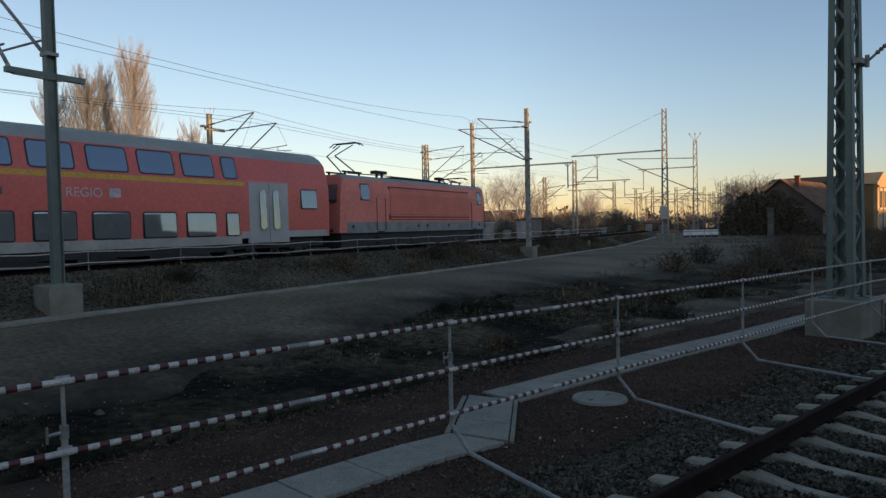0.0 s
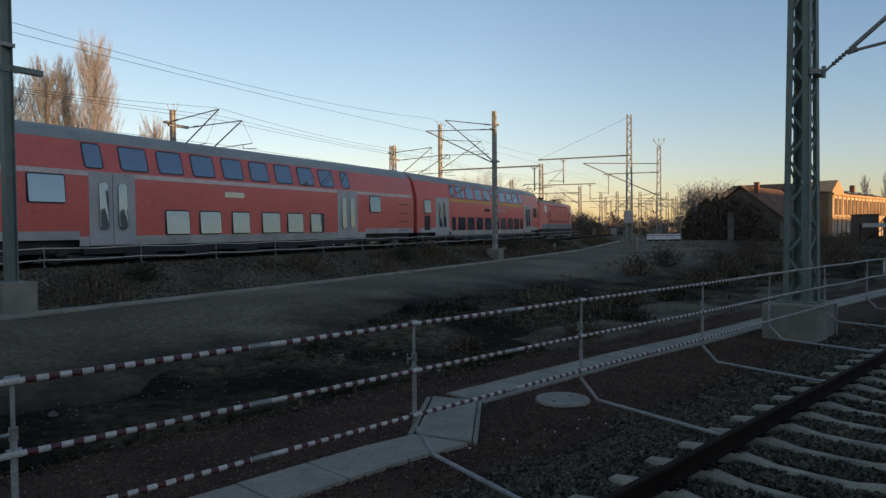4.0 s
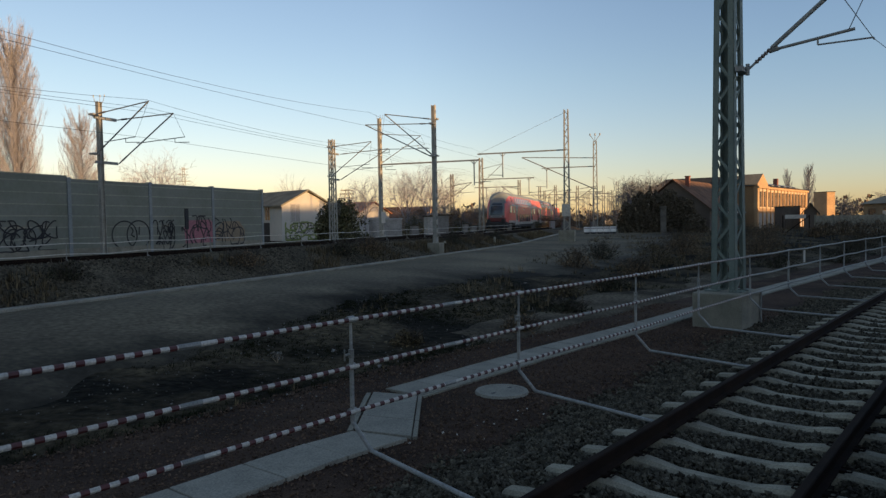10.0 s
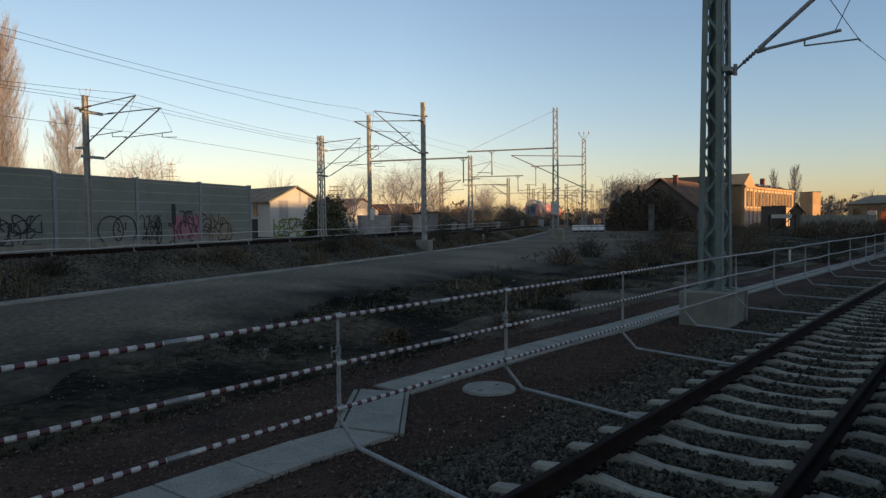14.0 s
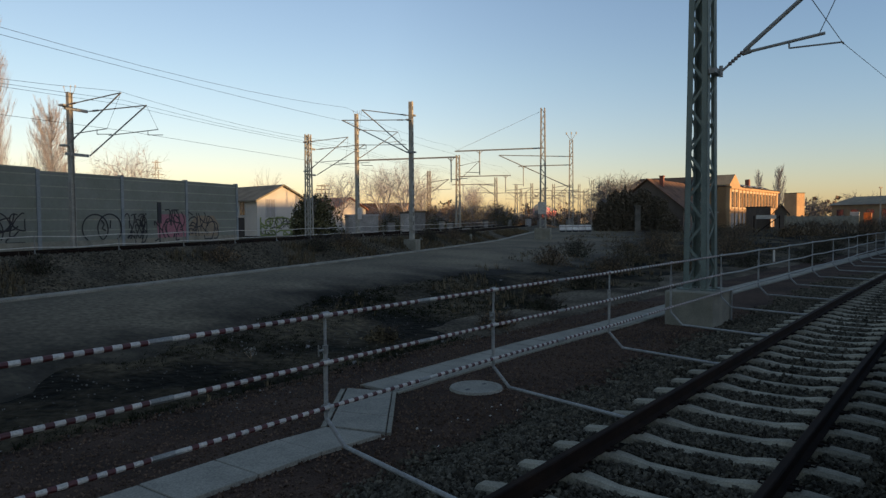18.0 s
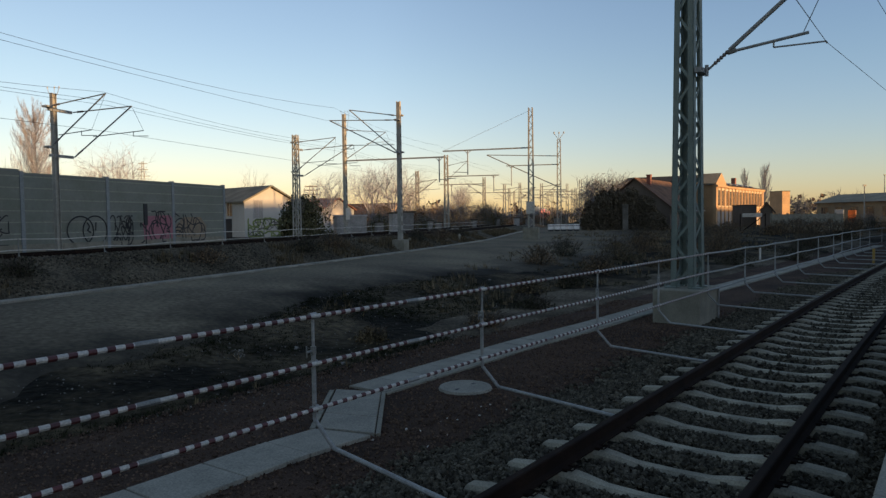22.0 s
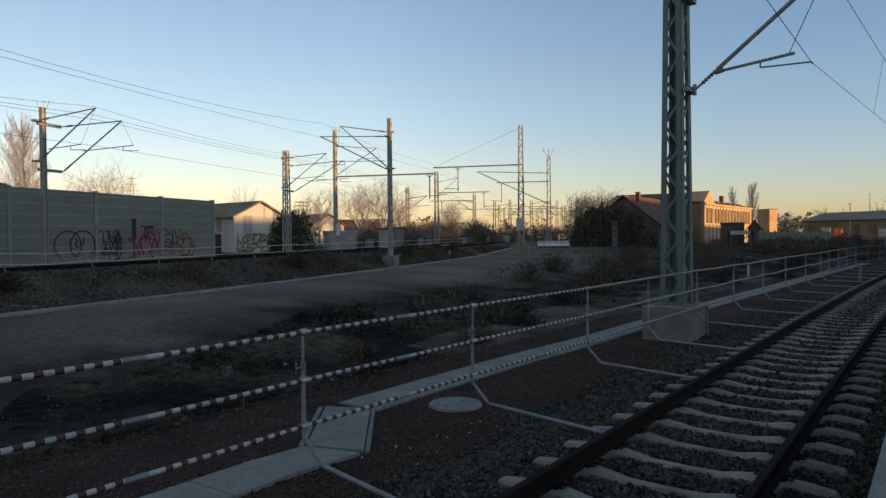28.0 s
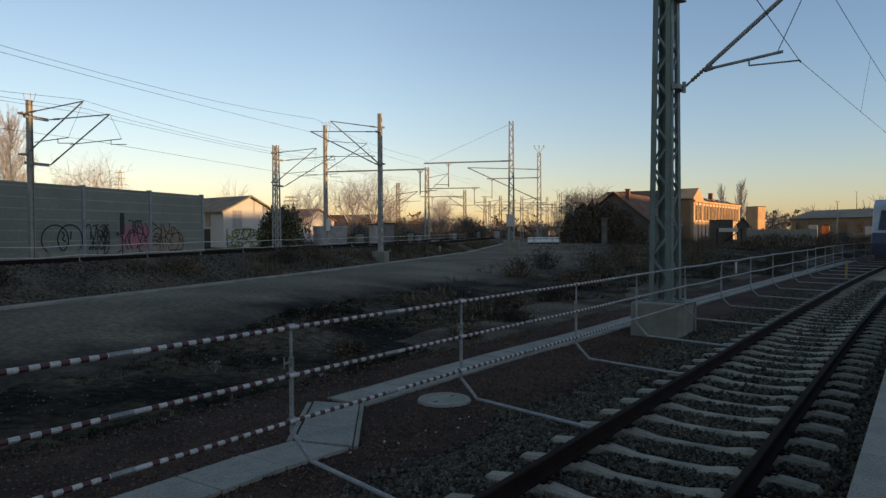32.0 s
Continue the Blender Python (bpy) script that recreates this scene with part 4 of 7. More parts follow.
insulator(bm, Vector((0, -0.4, 7.0)), TIP)
part("insulator", bm, INSUL, big)
bm = bmesh.new()
rod(bm, (0.03, -0.82, 5.46), (0.03, -2.2, 5.60), 0.03, 8)
rod(bm, (0.03, -0.76, 5.45), (0.03, -0.92, 5.48), 0.05, 8)
part("registration_tube", bm, GALV_DARK, big)
bm = bmesh.new()
tube(bm, [(0.03, -1.6, 5.54), (0.03, -1.6, 5.42), (0.03, -2.48, 5.39), (0.03, -2.5, 5.35)], 0.017, 6)
part("steady_arm", bm, GALV_DARK, big)
bm = bmesh.new()
rod(bm, (0.03, -2.1, 5.6), TIP, 0.008, 4)
part("support_wire", bm, WIRE, big)


# ---- wires ----
def wire(name, pts, sag, label, r=0.0065, n=10, group="overhead wires"):
    bm = bmesh.new()
    chain = []
    for a, b in zip(pts, pts[1:]):
        a, b = Vector(a), Vector(b)
        for i in range(n):
            t = i / n
            chain.append(a + (b - a) * t - Vector((0, 0, sag * min(1.3, ((b - a).length / 27) ** 2) * 4 * t * (1 - t))))
    chain.append(Vector(pts[-1]))
    tube(bm, chain, r, 4)
    return solo(name, bm, WIRE, label, "wire", group)


SPAN = [-22, 15.5, 40.6, 58.5, 80, 104, 130, 160, 190]
TOPZ = [8.2, 8.2, 8.5, 8.4, 8.4, 8.35, 8.35, 8.35, 8.35]
wire("messenger_wire", [line_at(y, 3.4, z) for y, z in zip(SPAN, TOPZ)], 0.5, "dark catenary messenger wire over the closed track")
wire("auxiliary_wire", [line_at(y, 3.5, 7.68 if y < 50 else 7.75) for y in SPAN], 0.14, "dark auxiliary wire over the closed track")
SPAN2 = [-22, 5, 29.5, 46.8, 66, 80, 104, 130, 160, 190]
wire("messenger_wire", [line_at(y, -0.1, 7.42) for y in SPAN2], 0.62, "dark catenary messenger wire over the main track")
wire("auxiliary_wire", [line_at(y, 0.1, 7.05) for y in SPAN2], 0.33, "dark auxiliary wire over the main track")
wire("auxiliary_wire", [line_at(y, 0.2, 6.85) for y in SPAN2], 0.22, "dark lower auxiliary wire over the main track")
wire("contact_wire", [line_at(y, 0.3 * (-1) ** i, main_z(y) + 4.68) for i, y in enumerate(SPAN2)], 0.03, "dark contact wire over the main track")
CW = [(-35.7, 1.79, 5.87), (16.82, 2.32, 5.845), (71.4, -1.43, 5.9), (119, -4.76, 5.9)]
MW = [(-35.7, 1.79, 7.93), (16.92, 2.03, 7.87), (71.4, -1.43, 7.93), (119, -4.76, 7.93)]
wire("contact_wire", [on_track(s, p, z) for s, p, z in CW], 0.02, "dark contact wire over the platform track", 0.008, 16)
wire("messenger_wire", [on_track(s, p, z) for s, p, z in MW], 0.508, "dark messenger wire over the platform track", 0.008, 16)
for s in (25.2, 33.3, 41.6, 50, 58.3, 65.4):
    t = (s - 16.92) / 54.48
    bm = bmesh.new()
    rod(bm, on_track(s, 2.03 - 3.46 * t, 7.87 + 0.06 * t - 0.66 * 4 * t * (1 - t)), on_track(s, 2.32 - 3.75 * t, 5.845 + 0.055 * t - 0.1 * t * (1 - t)), 0.006, 4)
    solo("dropper_wire", bm, WIRE, "thin dropper wire below the messenger wire", "wire", "dropper wires")


# ---- fence along the platform track ----
FENCE = [(-5.3, 4.5), (-2.15, 4.5), (0.95, 4.52), (4.25, 4.54), (7.04, 4.53), (10.32, 4.46), (13.22, 4.48), (16.5, 4.46), (19.8, 4.42), (23.25, 4.34), (26.8, 4.30), (30.4, 4.18), (33.6, 4.06), (36.6, 4.1), (39.8, 4.05), (43.0, 4.0), (46.2, 3.85), (49.5, 3.5), (52.8, 3.1), (56.2, 2.7)]


def banded(parent, a, b, r, name):
    """Two overlapping tubes with red bands: the tube, its overlap sleeve and the bands."""
    a, b = Vector(a), Vector(b)
    ln = (b - a).length
    d = (b - a) / ln
    bm = bmesh.new()
    rod(bm, a, b, r, 8)
    tb = part(name, bm, WHITE, parent)
    n = int(ln / 0.13)
    bm = bmesh.new()
    for i in range(n):
        m = 0.06 + i * 0.13
        if abs(m - ln * 0.5) < 0.1:
            continue
        rod(bm, a + d * m, a + d * (m + 0.06), r * 1.06, 8)
    part("dark_band", bm, RED, tb)
    bm = bmesh.new()
    rod(bm, a + d * (ln * 0.5 - 0.09), a + d * (ln * 0.5 + 0.09), r * 1.15, 8)
    part("sleeve", bm, GALV, tb)


fence = thing("safety_fence", Matrix(), "dark red and white banded safety fence on galvanised brackets", "fence", kind="structure")
HEIGHTS = (1.235, 0.79, 0.365)
PO = 0.22
for i, (s, p) in enumerate(FENCE):
    f = on_track(s, p + PO, 0)
    lean = random.uniform(-0.012, 0.012)
    bm = bmesh.new()
    rod(bm, f + Vector((0, 0, 0.75)), f + Vector((lean, 0, 1.26)), 0.0135, 8)
    post = part("post", bm, GALV_DARK, fence)
    bm = bmesh.new()
    tube(bm, [f + Vector((0, 0, 0.9)), f + Vector((0, 0, 0.26)), on_track(s + 0.03, p, 0.02), on_track(s - 0.35, TP + 0.85 + bend(s), 0.02)], 0.021, 8)
    br = part("bracket", bm, GALV_DARK, fence)
    bm = bmesh.new()
    box(bm, s - 0.45, s - 0.25, TP + bend(s) + 0.74, TP + bend(s) + 0.86, -0.02, 0.06, TRACK_M)
    part("rail_clamp", bm, RAIL, br)
    bm = bmesh.new()
    rod(bm, f + Vector((0, 0, 0.87)), f + Vector((0, 0, 0.95)), 0.027, 8)
    rod(bm, f + Vector((0, 0, 0.91)), f - LEFT * 0.02 - DIR * 0.1 + Vector((0, 0, 0.91)), 0.012, 6)
    rod(bm, f - LEFT * 0.02 - DIR * 0.1 + Vector((0, 0, 0.86)), f - LEFT * 0.02 - DIR * 0.1 + Vector((0, 0, 0.965)), 0.008, 6)
    part("locking_screw", bm, GALV, post)
    for h in HEIGHTS:
        bm = bmesh.new()
        rod(bm, f - DIR * 0.04 + Vector((0, 0, h)), f + DIR * 0.04 + Vector((0, 0, h)), 0.032, 8)
        part("clamp", bm, GALV_DARK, post)
for i, ((sa, pa), (sb, pb)) in enumerate(zip(FENCE, FENCE[1:])):
    for k, h in enumerate(HEIGHTS):
        dz = random.uniform(-0.02, 0.02)
        a, b = on_track(sa, pa + PO - 0.03, h), on_track(sb, pb + PO - 0.03, h)
        if i < 7:
            banded(fence, a, b, 0.021, "rail_bar")
        else:
            bm = bmesh.new()
            m = (a + b) / 2 + Vector((0, 0, -0.02 + dz * 0.5))
            tube(bm, [a, m, b], 0.023, 8)
            part("rail_bar", bm, GALV, fence)
bm = bmesh.new()
m = on_track(21.3, 4.58, 1.0)
box(bm, -0.1, 0.1, -0.008, 0.008, -0.17, 0.17, frame_at(m, LEFT))
solo("sign_board", bm, WHITE, "small blank white board hung on the fence", "sign")

# the fence between the two main tracks
far_fence = thing("track_fence", Matrix(), "white railed safety fence between the tracks", "fence", kind="structure")
s0 = arc_of_y(-10)
pts = []
for i in range(34):
    y = y_of_arc(s0 + 3.3 * i)
    p = line_at(y, 2.1, main_z(y) - 0.25)
    pts.append(p)
    bm = bmesh.new()
    rod(bm, p, p + Vector((0, 0, 0.86)), 0.018, 6)
    d = line_dir(y)
    tube(bm, [p + Vector((0, 0, 0.3)), p - Vector((d.y, -d.x, 0)) * -0.35 + Vector((0, 0, 0.0)), p + Vector((d.y, -d.x, 0)) * 1.2], 0.02, 5)
    part("post", bm, GALV, far_fence)
for i, (a, b) in enumerate(zip(pts, pts[1:])):
    for h in (0.82, 0.47):
        bm = bmesh.new()
        m = (a + b) / 2 - Vector((0, 0, 0.04 + 0.04 * noise.noise((i, h, 0))))
        tube(bm, [a + Vector((0, 0, h)), m + Vector((0, 0, h)), b + Vector((0, 0, h))], 0.018, 6)
        part("rail_bar", bm, WHITE, far_fence)


# ---- plants ----
BARK = material("pale_bark", (0.33, 0.315, 0.325), 0.9, 0, (0.25, 0.238, 0.245), 2, 20, 0.3)
# greyer, darker bark: shade on the left poplars put into the colour
GREYSHADEBARK = material("grey_shade_bark", (0.20, 0.195, 0.195), 0.9, 0, (0.145, 0.14, 0.138), 2, 20, 0.3)
# ivy and dry leaf colours lightened to stand in for distance haze
IVY = island_tint(material("dark_ivy_leaf", (0.1235, 0.117, 0.06), 0.85, 0, (0.0806, 0.078, 0.0432), 3, 20, 0, alpha_spec=0.1), 0.4, 1.6)
DRYLEAF = island_tint(material("dry_brown_leaf", (0.182, 0.1283, 0.075), 0.9, 0, (0.119, 0.0864, 0.0525), 3, 20, 0, alpha_spec=0.1), 0.4, 1.7)
WEED = island_tint(material("dry_weed_stalk", (0.1365, 0.104, 0.0585), 0.9, 0, (0.0819, 0.0663, 0.0386), 3, 20, 0, alpha_spec=0.1), 0.3, 1.8)
DARKLEAF = island_tint(material("dark_bramble_leaf", (0.06, 0.056, 0.034), 0.9, 0, (0.036, 0.035, 0.022), 3, 20, 0, alpha_spec=0.1), 0.4, 1.7)
PALELEAF = island_tint(material("bleached_dry_leaf", (0.26, 0.25, 0.22), 0.9, 0, (0.2, 0.19, 0.165), 3, 20, 0, alpha_spec=0.1), 0.6, 1.3)
REED = island_tint(material("straw_grass", (0.34, 0.24, 0.15), 0.9, 0, (0.24, 0.17, 0.105), 3, 20, 0, alpha_spec=0.1), 0.5, 1.6)


DARKSTEM = material("dark_dry_stem", (0.075, 0.06, 0.042), 0.9, 0, (0.045, 0.037, 0.027), 2, 20, 0.2)


class Twigs:
    """Collects tapered three-sided limbs and loose leaves as vertex and face lists."""

    def __init__(self):
        self.v, self.f = [], []

    def limb(self, a, b, r0, r1):
        d = (b - a).normalized()
        x = d.cross(Vector((0.3, 0.5, 0.81))).normalized()
        y = d.cross(x)
        k = len(self.v)
        for p, r in ((a, r0), (b, r1)):
            for t in (0, 2.094, 4.189):
                self.v.append(p + x * (math.cos(t) * r) + y * (math.sin(t) * r))
        for i in range(3):
            j = (i + 1) % 3
            self.f.append((k + i, k + j, k + 3 + j, k + 3 + i))

    def leaf(self, p, s, rng):
        k = len(self.v)
        a = Vector((rng.gauss(0, 1), rng.gauss(0, 1), rng.gauss(0, 1))).normalized() * s
        b = Vector((rng.gauss(0, 1), rng.gauss(0, 1), rng.gauss(0, 1))).normalized() * s * 0.7
        self.v += [p - a, p + b, p + a, p - b]
        self.f.append((k, k + 1, k + 2, k + 3))

    def mesh(self, name, mat):
        me = bpy.data.meshes.new(name)
        me.from_pydata([tuple(p) for p in self.v], [], self.f)
        me.materials.append(mat)
        return me


def grow(tw, rng, p, d, length, r, depth, spread, up, kids, seg=3):
    """One limb with bends and its own side limbs."""
    q = p
    for i in range(seg):
        d = (d + Vector((rng.gauss(0, 0.09), rng.gauss(0, 0.09), rng.gauss(0, 0.05) + up * 0.08))).normalized()
        e = q + d * (length / seg)
        tw.limb(q, e, r * (1 - 0.25 * i / seg), r * (1 - 0.25 * (i + 1) / seg))
        q = e
        if depth > 0:
            for _ in range(kids):
                a = rng.uniform(0, 6.283)
                s = d.cross(Vector((math.cos(a), math.sin(a), 0.3))).normalized()
                nd = (d * (1 - spread) + s * spread + Vector((0, 0, up * 0.4))).normalized()
                grow(tw, rng, q, nd, length * rng.uniform(0.5, 0.75), r * 0.5, depth - 1, spread, up, kids, 2)


def place_polar(az, dist):
    return dist * math.sin(radians(az)), dist * math.cos(radians(az))


def round_tree(az, dist, top, label, mat, seed, spread=0.55, up=0.15, kids=3, depth=4, thick=0.62, group="bare trees"):
    rng = random.Random(seed)
    x, y = place_polar(az, dist)
    z = ground_z(max(-90, min(170, x)), max(-50, min(200, y)))
    h = top - z
    root = thing("tree", pose(x, y, z - 0.1), label, "tree", group)
    tr = Twigs()
    tr.limb(Vector((0, 0, 0)), Vector((0.05 * h * rng.uniform(-1, 1) * 0.3, 0, h * 0.22)), 0.03 * h * thick, 0.022 * h * thick)
    part("trunk", tr.mesh("trunk", mat), None, root)
    cr = Twigs()
    base = tr.v[3]
    for k in range(5):
        a = 6.283 * k / 5 + rng.uniform(-0.4, 0.4)
        d = Vector((math.cos(a) * spread * 1.1, math.sin(a) * spread * 1.1, 1)).normalized() if k else Vector((0, 0, 1))
        grow(cr, rng, Vector((tr.v[3].x, 0, h * 0.2)), d, h * rng.uniform(0.34, 0.42), 0.012 * h * thick, depth - 1, spread, up, kids)
    part("crown", cr.mesh("crown", mat), None, root)
    return root


def poplar(az, dist, top, width, label, mat, seed, n=70):
    """A tall poplar: a straight trunk with steep bare limbs close to it."""
    rng = random.Random(seed)
    x, y = place_polar(az, dist)
    z = ground_z(max(-90, min(170, x)), max(-50, min(200, y)))
    h = top - z
    root = thing("poplar_tree", pose(x, y, z - 0.1), label, "tree", "bare trees")
    tr = Twigs()
    q = Vector((0, 0, 0))
    for i in range(8):
        e = Vector((rng.gauss(0, 0.06), rng.gauss(0, 0.06), h * 0.94 * (i + 1) / 8))
        tr.limb(q, e, 0.010 * h * (1 - i / 8.5), 0.010 * h * (1 - (i + 1) / 8.5))
        q = e
    part("trunk", tr.mesh("trunk", mat), None, root)
    cr = Twigs()
    for k in range(n):
        zb = h * (0.08 + 0.78 * (k / n) ** 0.9)
        t = zb / h
        wid = width * (0.55 + 0.9 * t - 1.25 * t * t) * rng.uniform(0.55, 1.15)
        a = rng.uniform(0, 6.283)
        ln = h * rng.uniform(0.14, 0.24) * (1.15 - 0.6 * t)
        q = Vector((0, 0, zb))
        d = Vector((math.cos(a), math.sin(a), 1.1))
        for sgm in range(5):
            e = q + Vector((math.cos(a) * wid * 0.2 * (1.6 - 0.3 * sgm), math.sin(a) * wid * 0.2 * (1.6 - 0.3 * sgm), ln / 5 * (0.8 + 0.12 * sgm)))
            r = 0.03 * (1 - 0.17 * sgm)
            cr.limb(q, e, r, r * 0.83)
            for _ in range(6):
                b = a + rng.uniform(-2.6, 2.6)
                l2 = ln * rng.uniform(0.1, 0.34)
                o = q + (e - q) * rng.random()
                w = o + Vector((math.cos(b) * l2 * 0.34 + rng.gauss(0, 0.05), math.sin(b) * l2 * 0.34 + rng.gauss(0, 0.05), l2))
                cr.limb(o, w, 0.009, 0.004)
                for _ in range(2):
                    c = rng.uniform(0, 6.283)
                    m = o + (w - o) * rng.uniform(0.3, 0.8)
                    l3 = l2 * 0.5
                    cr.limb(m, m + Vector((math.cos(c) * l3 * 0.45, math.sin(c) * l3 * 0.45, l3)), 0.006, 0.003)
            q = e
    part("crown", cr.mesh("crown", mat), None, root)
    return root


def bush(name, x, y, r, h, label, mat, seed, leaves=1500, size=0.09, stems=30, category="bush", group="", z=None, ry=None):
    """A shrub of stems and loose leaves with an uneven outline."""
    rng = random.Random(seed)
    z = ground_z(max(-90, min(170, x)), max(-50, min(200, y))) if z is None else z
    root = thing(name, pose(x, y, z - 0.05), label, category, group)
    ry = ry or r
    st = Twigs()
    for _ in range(stems):
        a, q = rng.uniform(0, 6.283), rng.uniform(0.1, 0.9)
        b = Vector((math.cos(a) * r * 0.25 * q, math.sin(a) * ry * 0.25 * q, 0))
        m = b + Vector((math.cos(a) * r * 0.4 * q, math.sin(a) * ry * 0.4 * q, h * 0.5))
        e = m + Vector((math.cos(a) * r * 0.3 * q + rng.gauss(0, 0.08 * r), math.sin(a) * ry * 0.3 * q, h * rng.uniform(0.25, 0.55)))
        st.limb(b, m, 0.012 + 0.006 * h, 0.01)
        st.limb(m, e, 0.012, 0.005)
        for _ in range(4):
            t = m + (e - m) * rng.uniform(0, 1)
            st.limb(t, t + Vector((rng.gauss(0, 0.15 * r), rng.gauss(0, 0.15 * r), rng.uniform(0.05, 0.3) * h)), 0.008, 0.003)
    tagged(part("brushwood", st.mesh("brushwood", DARKSTEM if h < 2 else GREYSHADEBARK), None, root), kind="stuff")
    lv = Twigs()
    while len(lv.f) < leaves:
        a = rng.uniform(0, 6.283)
        t = rng.uniform(0, 1) ** 0.55
        zz = rng.uniform(0.02, 1)
        k = 0.72 + 0.62 * noise.noise((math.cos(a) * 2.3 + seed, math.sin(a) * 2.3, zz * 3.0))
        prof = math.sqrt(max(0.02, 1 - max(0, (zz - 0.35) / 0.65) ** 2.2))
        lv.leaf(Vector((math.cos(a) * r * t * k * prof, math.sin(a) * ry * t * k * prof, h * zz * (0.82 + 0.5 * noise.noise((math.cos(a) * 1.4 + seed, math.sin(a) * 1.4, 1))))), size * rng.uniform(0.5, 1.3), rng)
    part("foliage", lv.mesh("foliage", mat), None, root)
    return root


# poplars and other trees behind the noise barrier
poplar(-24.05, 78, 2.12 + 78 * 0.258, 3.2, "tall bare poplar lit warm by the low sun", BARK, 11, 290)
poplar(-27.1, 80, 2.12 + 80 * 0.226, 3.8, "tall bare greyish poplar", GREYSHADEBARK, 12, 270)
poplar(-29.3, 84, 2.12 + 84 * 0.2, 3.6, "bare greyish poplar behind the barrier", GREYSHADEBARK, 15, 200)
poplar(-26.0, 86, 2.12 + 86 * 0.225, 2.2, "slim bare poplar between taller ones", GREYSHADEBARK, 16, 150)
poplar(-19.9, 82, 2.12 + 82 * 0.157, 3.2, "smaller bare poplar with spreading lower limbs", BARK, 13, 170)
round_tree(-22.3, 84, 8.6, "bare spreading tree behind the barrier", BARK, 31, 0.6, 0.1)
round_tree(-18.4, 86, 9.2, "bare spreading tree behind the barrier", BARK, 32, 0.6, 0.1)
round_tree(-14.8, 90, 2.12 + 90 * 0.098, "bare rounded tree behind the barrier", BARK, 33, 0.55, 0.2)
round_tree(-16.4, 92, 8.6, "bare low tree behind the barrier", BARK, 34, 0.6, 0.1)
round_tree(-4.2, 95, 8.8, "thin bare tree behind the white house", BARK, 35, 0.4, 0.5, 2)
# trees behind the line
round_tree(1.5, 95, 2.12 + 95 * 0.071, "bare rounded tree lit by the low sun", BARK, 36, 0.5, 0.25, 2, 5, 0.75)
round_tree(5.0, 92, 2.12 + 92 * 0.082, "bare rounded tree lit by the low sun", BARK, 37, 0.55, 0.25, 2, 5, 0.75)
round_tree(6.9, 94, 2.12 + 94 * 0.094, "large bare rounded tree lit by the low sun", BARK, 38, 0.55, 0.25, 2, 5, 0.75)
round_tree(8.3, 100, 2.12 + 100 * 0.07, "bare rounded tree lit by the low sun", BARK, 39, 0.55, 0.2, 2, 5, 0.75)
round_tree(12.7, 105, 2.12 + 105 * 0.055, "bare tree beside the track", BARK, 40, 0.45, 0.3)
round_tree(11.3, 112, 2.12 + 112 * 0.035, "low bare tree beside the track", BARK, 41, 0.55, 0.2)
# trees on the right
round_tree(24.2, 110, 2.12 + 110 * 0.072, "bare spreading tree behind the old shed", GREYSHADEBARK, 42, 0.6, 0.15, thick=1.1)
round_tree(25.6, 112, 2.12 + 112 * 0.07, "bare spreading tree behind the shed roof", GREYSHADEBARK, 49, 0.6, 0.15, thick=1.0)
round_tree(23.4, 112, 2.12 + 112 * 0.05, "bare low tree behind the old shed", GREYSHADEBARK, 43, 0.6, 0.15)
poplar(36.45, 190, 2.12 + 190 * 0.07, 2.2, "distant tall bare poplar", BARK, 44, 120)
poplar(35.0, 195, 2.12 + 195 * 0.064, 1.8, "distant bare poplar behind the buildings", BARK, 45, 90)
poplar(31.7, 170, 2.12 + 170 * 0.066, 2.4, "distant bare poplar behind the brick building", GREYSHADEBARK, 46, 40)
for k, (az, d, el) in enumerate(((38.7, 200, 0.035), (39.4, 205, 0.028), (41.2, 230, 0.037), (42.5, 235, 0.033), (46.0, 200, 0.05), (47.5, 190, 0.06), (49, 190, 0.055))):
    round_tree(az, d, 2.12 + d * el, "distant bare tree behind the yard", GREYSHADEBARK, 50 + k, 0.6, 0.15, 3, 3, 1.3)


# ---- buildings ----
TILE = material("brown_roof_tile", (0.17, 0.10, 0.063), 0.85, 0, (0.095, 0.058, 0.04), 0.8, 14, 0.5, 0.03, alpha_spec=0.1)
SLATE = material("dark_slate_roof", (0.085, 0.074, 0.058), 0.9, 0, (0.06, 0.052, 0.042), 0.6, 14, 0.3, 0.02, alpha_spec=0.1)
HOUSEWHITE = material("white_house_plaster", (0.50, 0.475, 0.42), 0.9, 0, (0.43, 0.41, 0.365), 0.5, 12, 0.05, 0.01, fine_mix=0.08)
YBRICK = material("yellow_brick_wall", (0.52, 0.33, 0.17), 0.9, 0, (0.36, 0.225, 0.12), 0.4, 10, 0.3, 0.02)
DBRICK = material("dark_brick_wall", (0.15, 0.115, 0.085), 0.9, 0, (0.10, 0.078, 0.06), 0.5, 12, 0.3, 0.02)
REDBRICK = material("red_brick_chimney", (0.26, 0.10, 0.065), 0.9, 0, (0.2, 0.08, 0.055), 1, 14, 0.3, 0.02)
PANE = material("dark_window_pane", (0.03, 0.033, 0.037), 0.08, 0, (0.02, 0.022, 0.025), 1, 5, 0, alpha_spec=0.8)
GREYPLASTER = material("grey_plaster_wall", (0.36, 0.34, 0.31), 0.9, 0, (0.27, 0.255, 0.235), 0.4, 12, 0.2, 0.01)


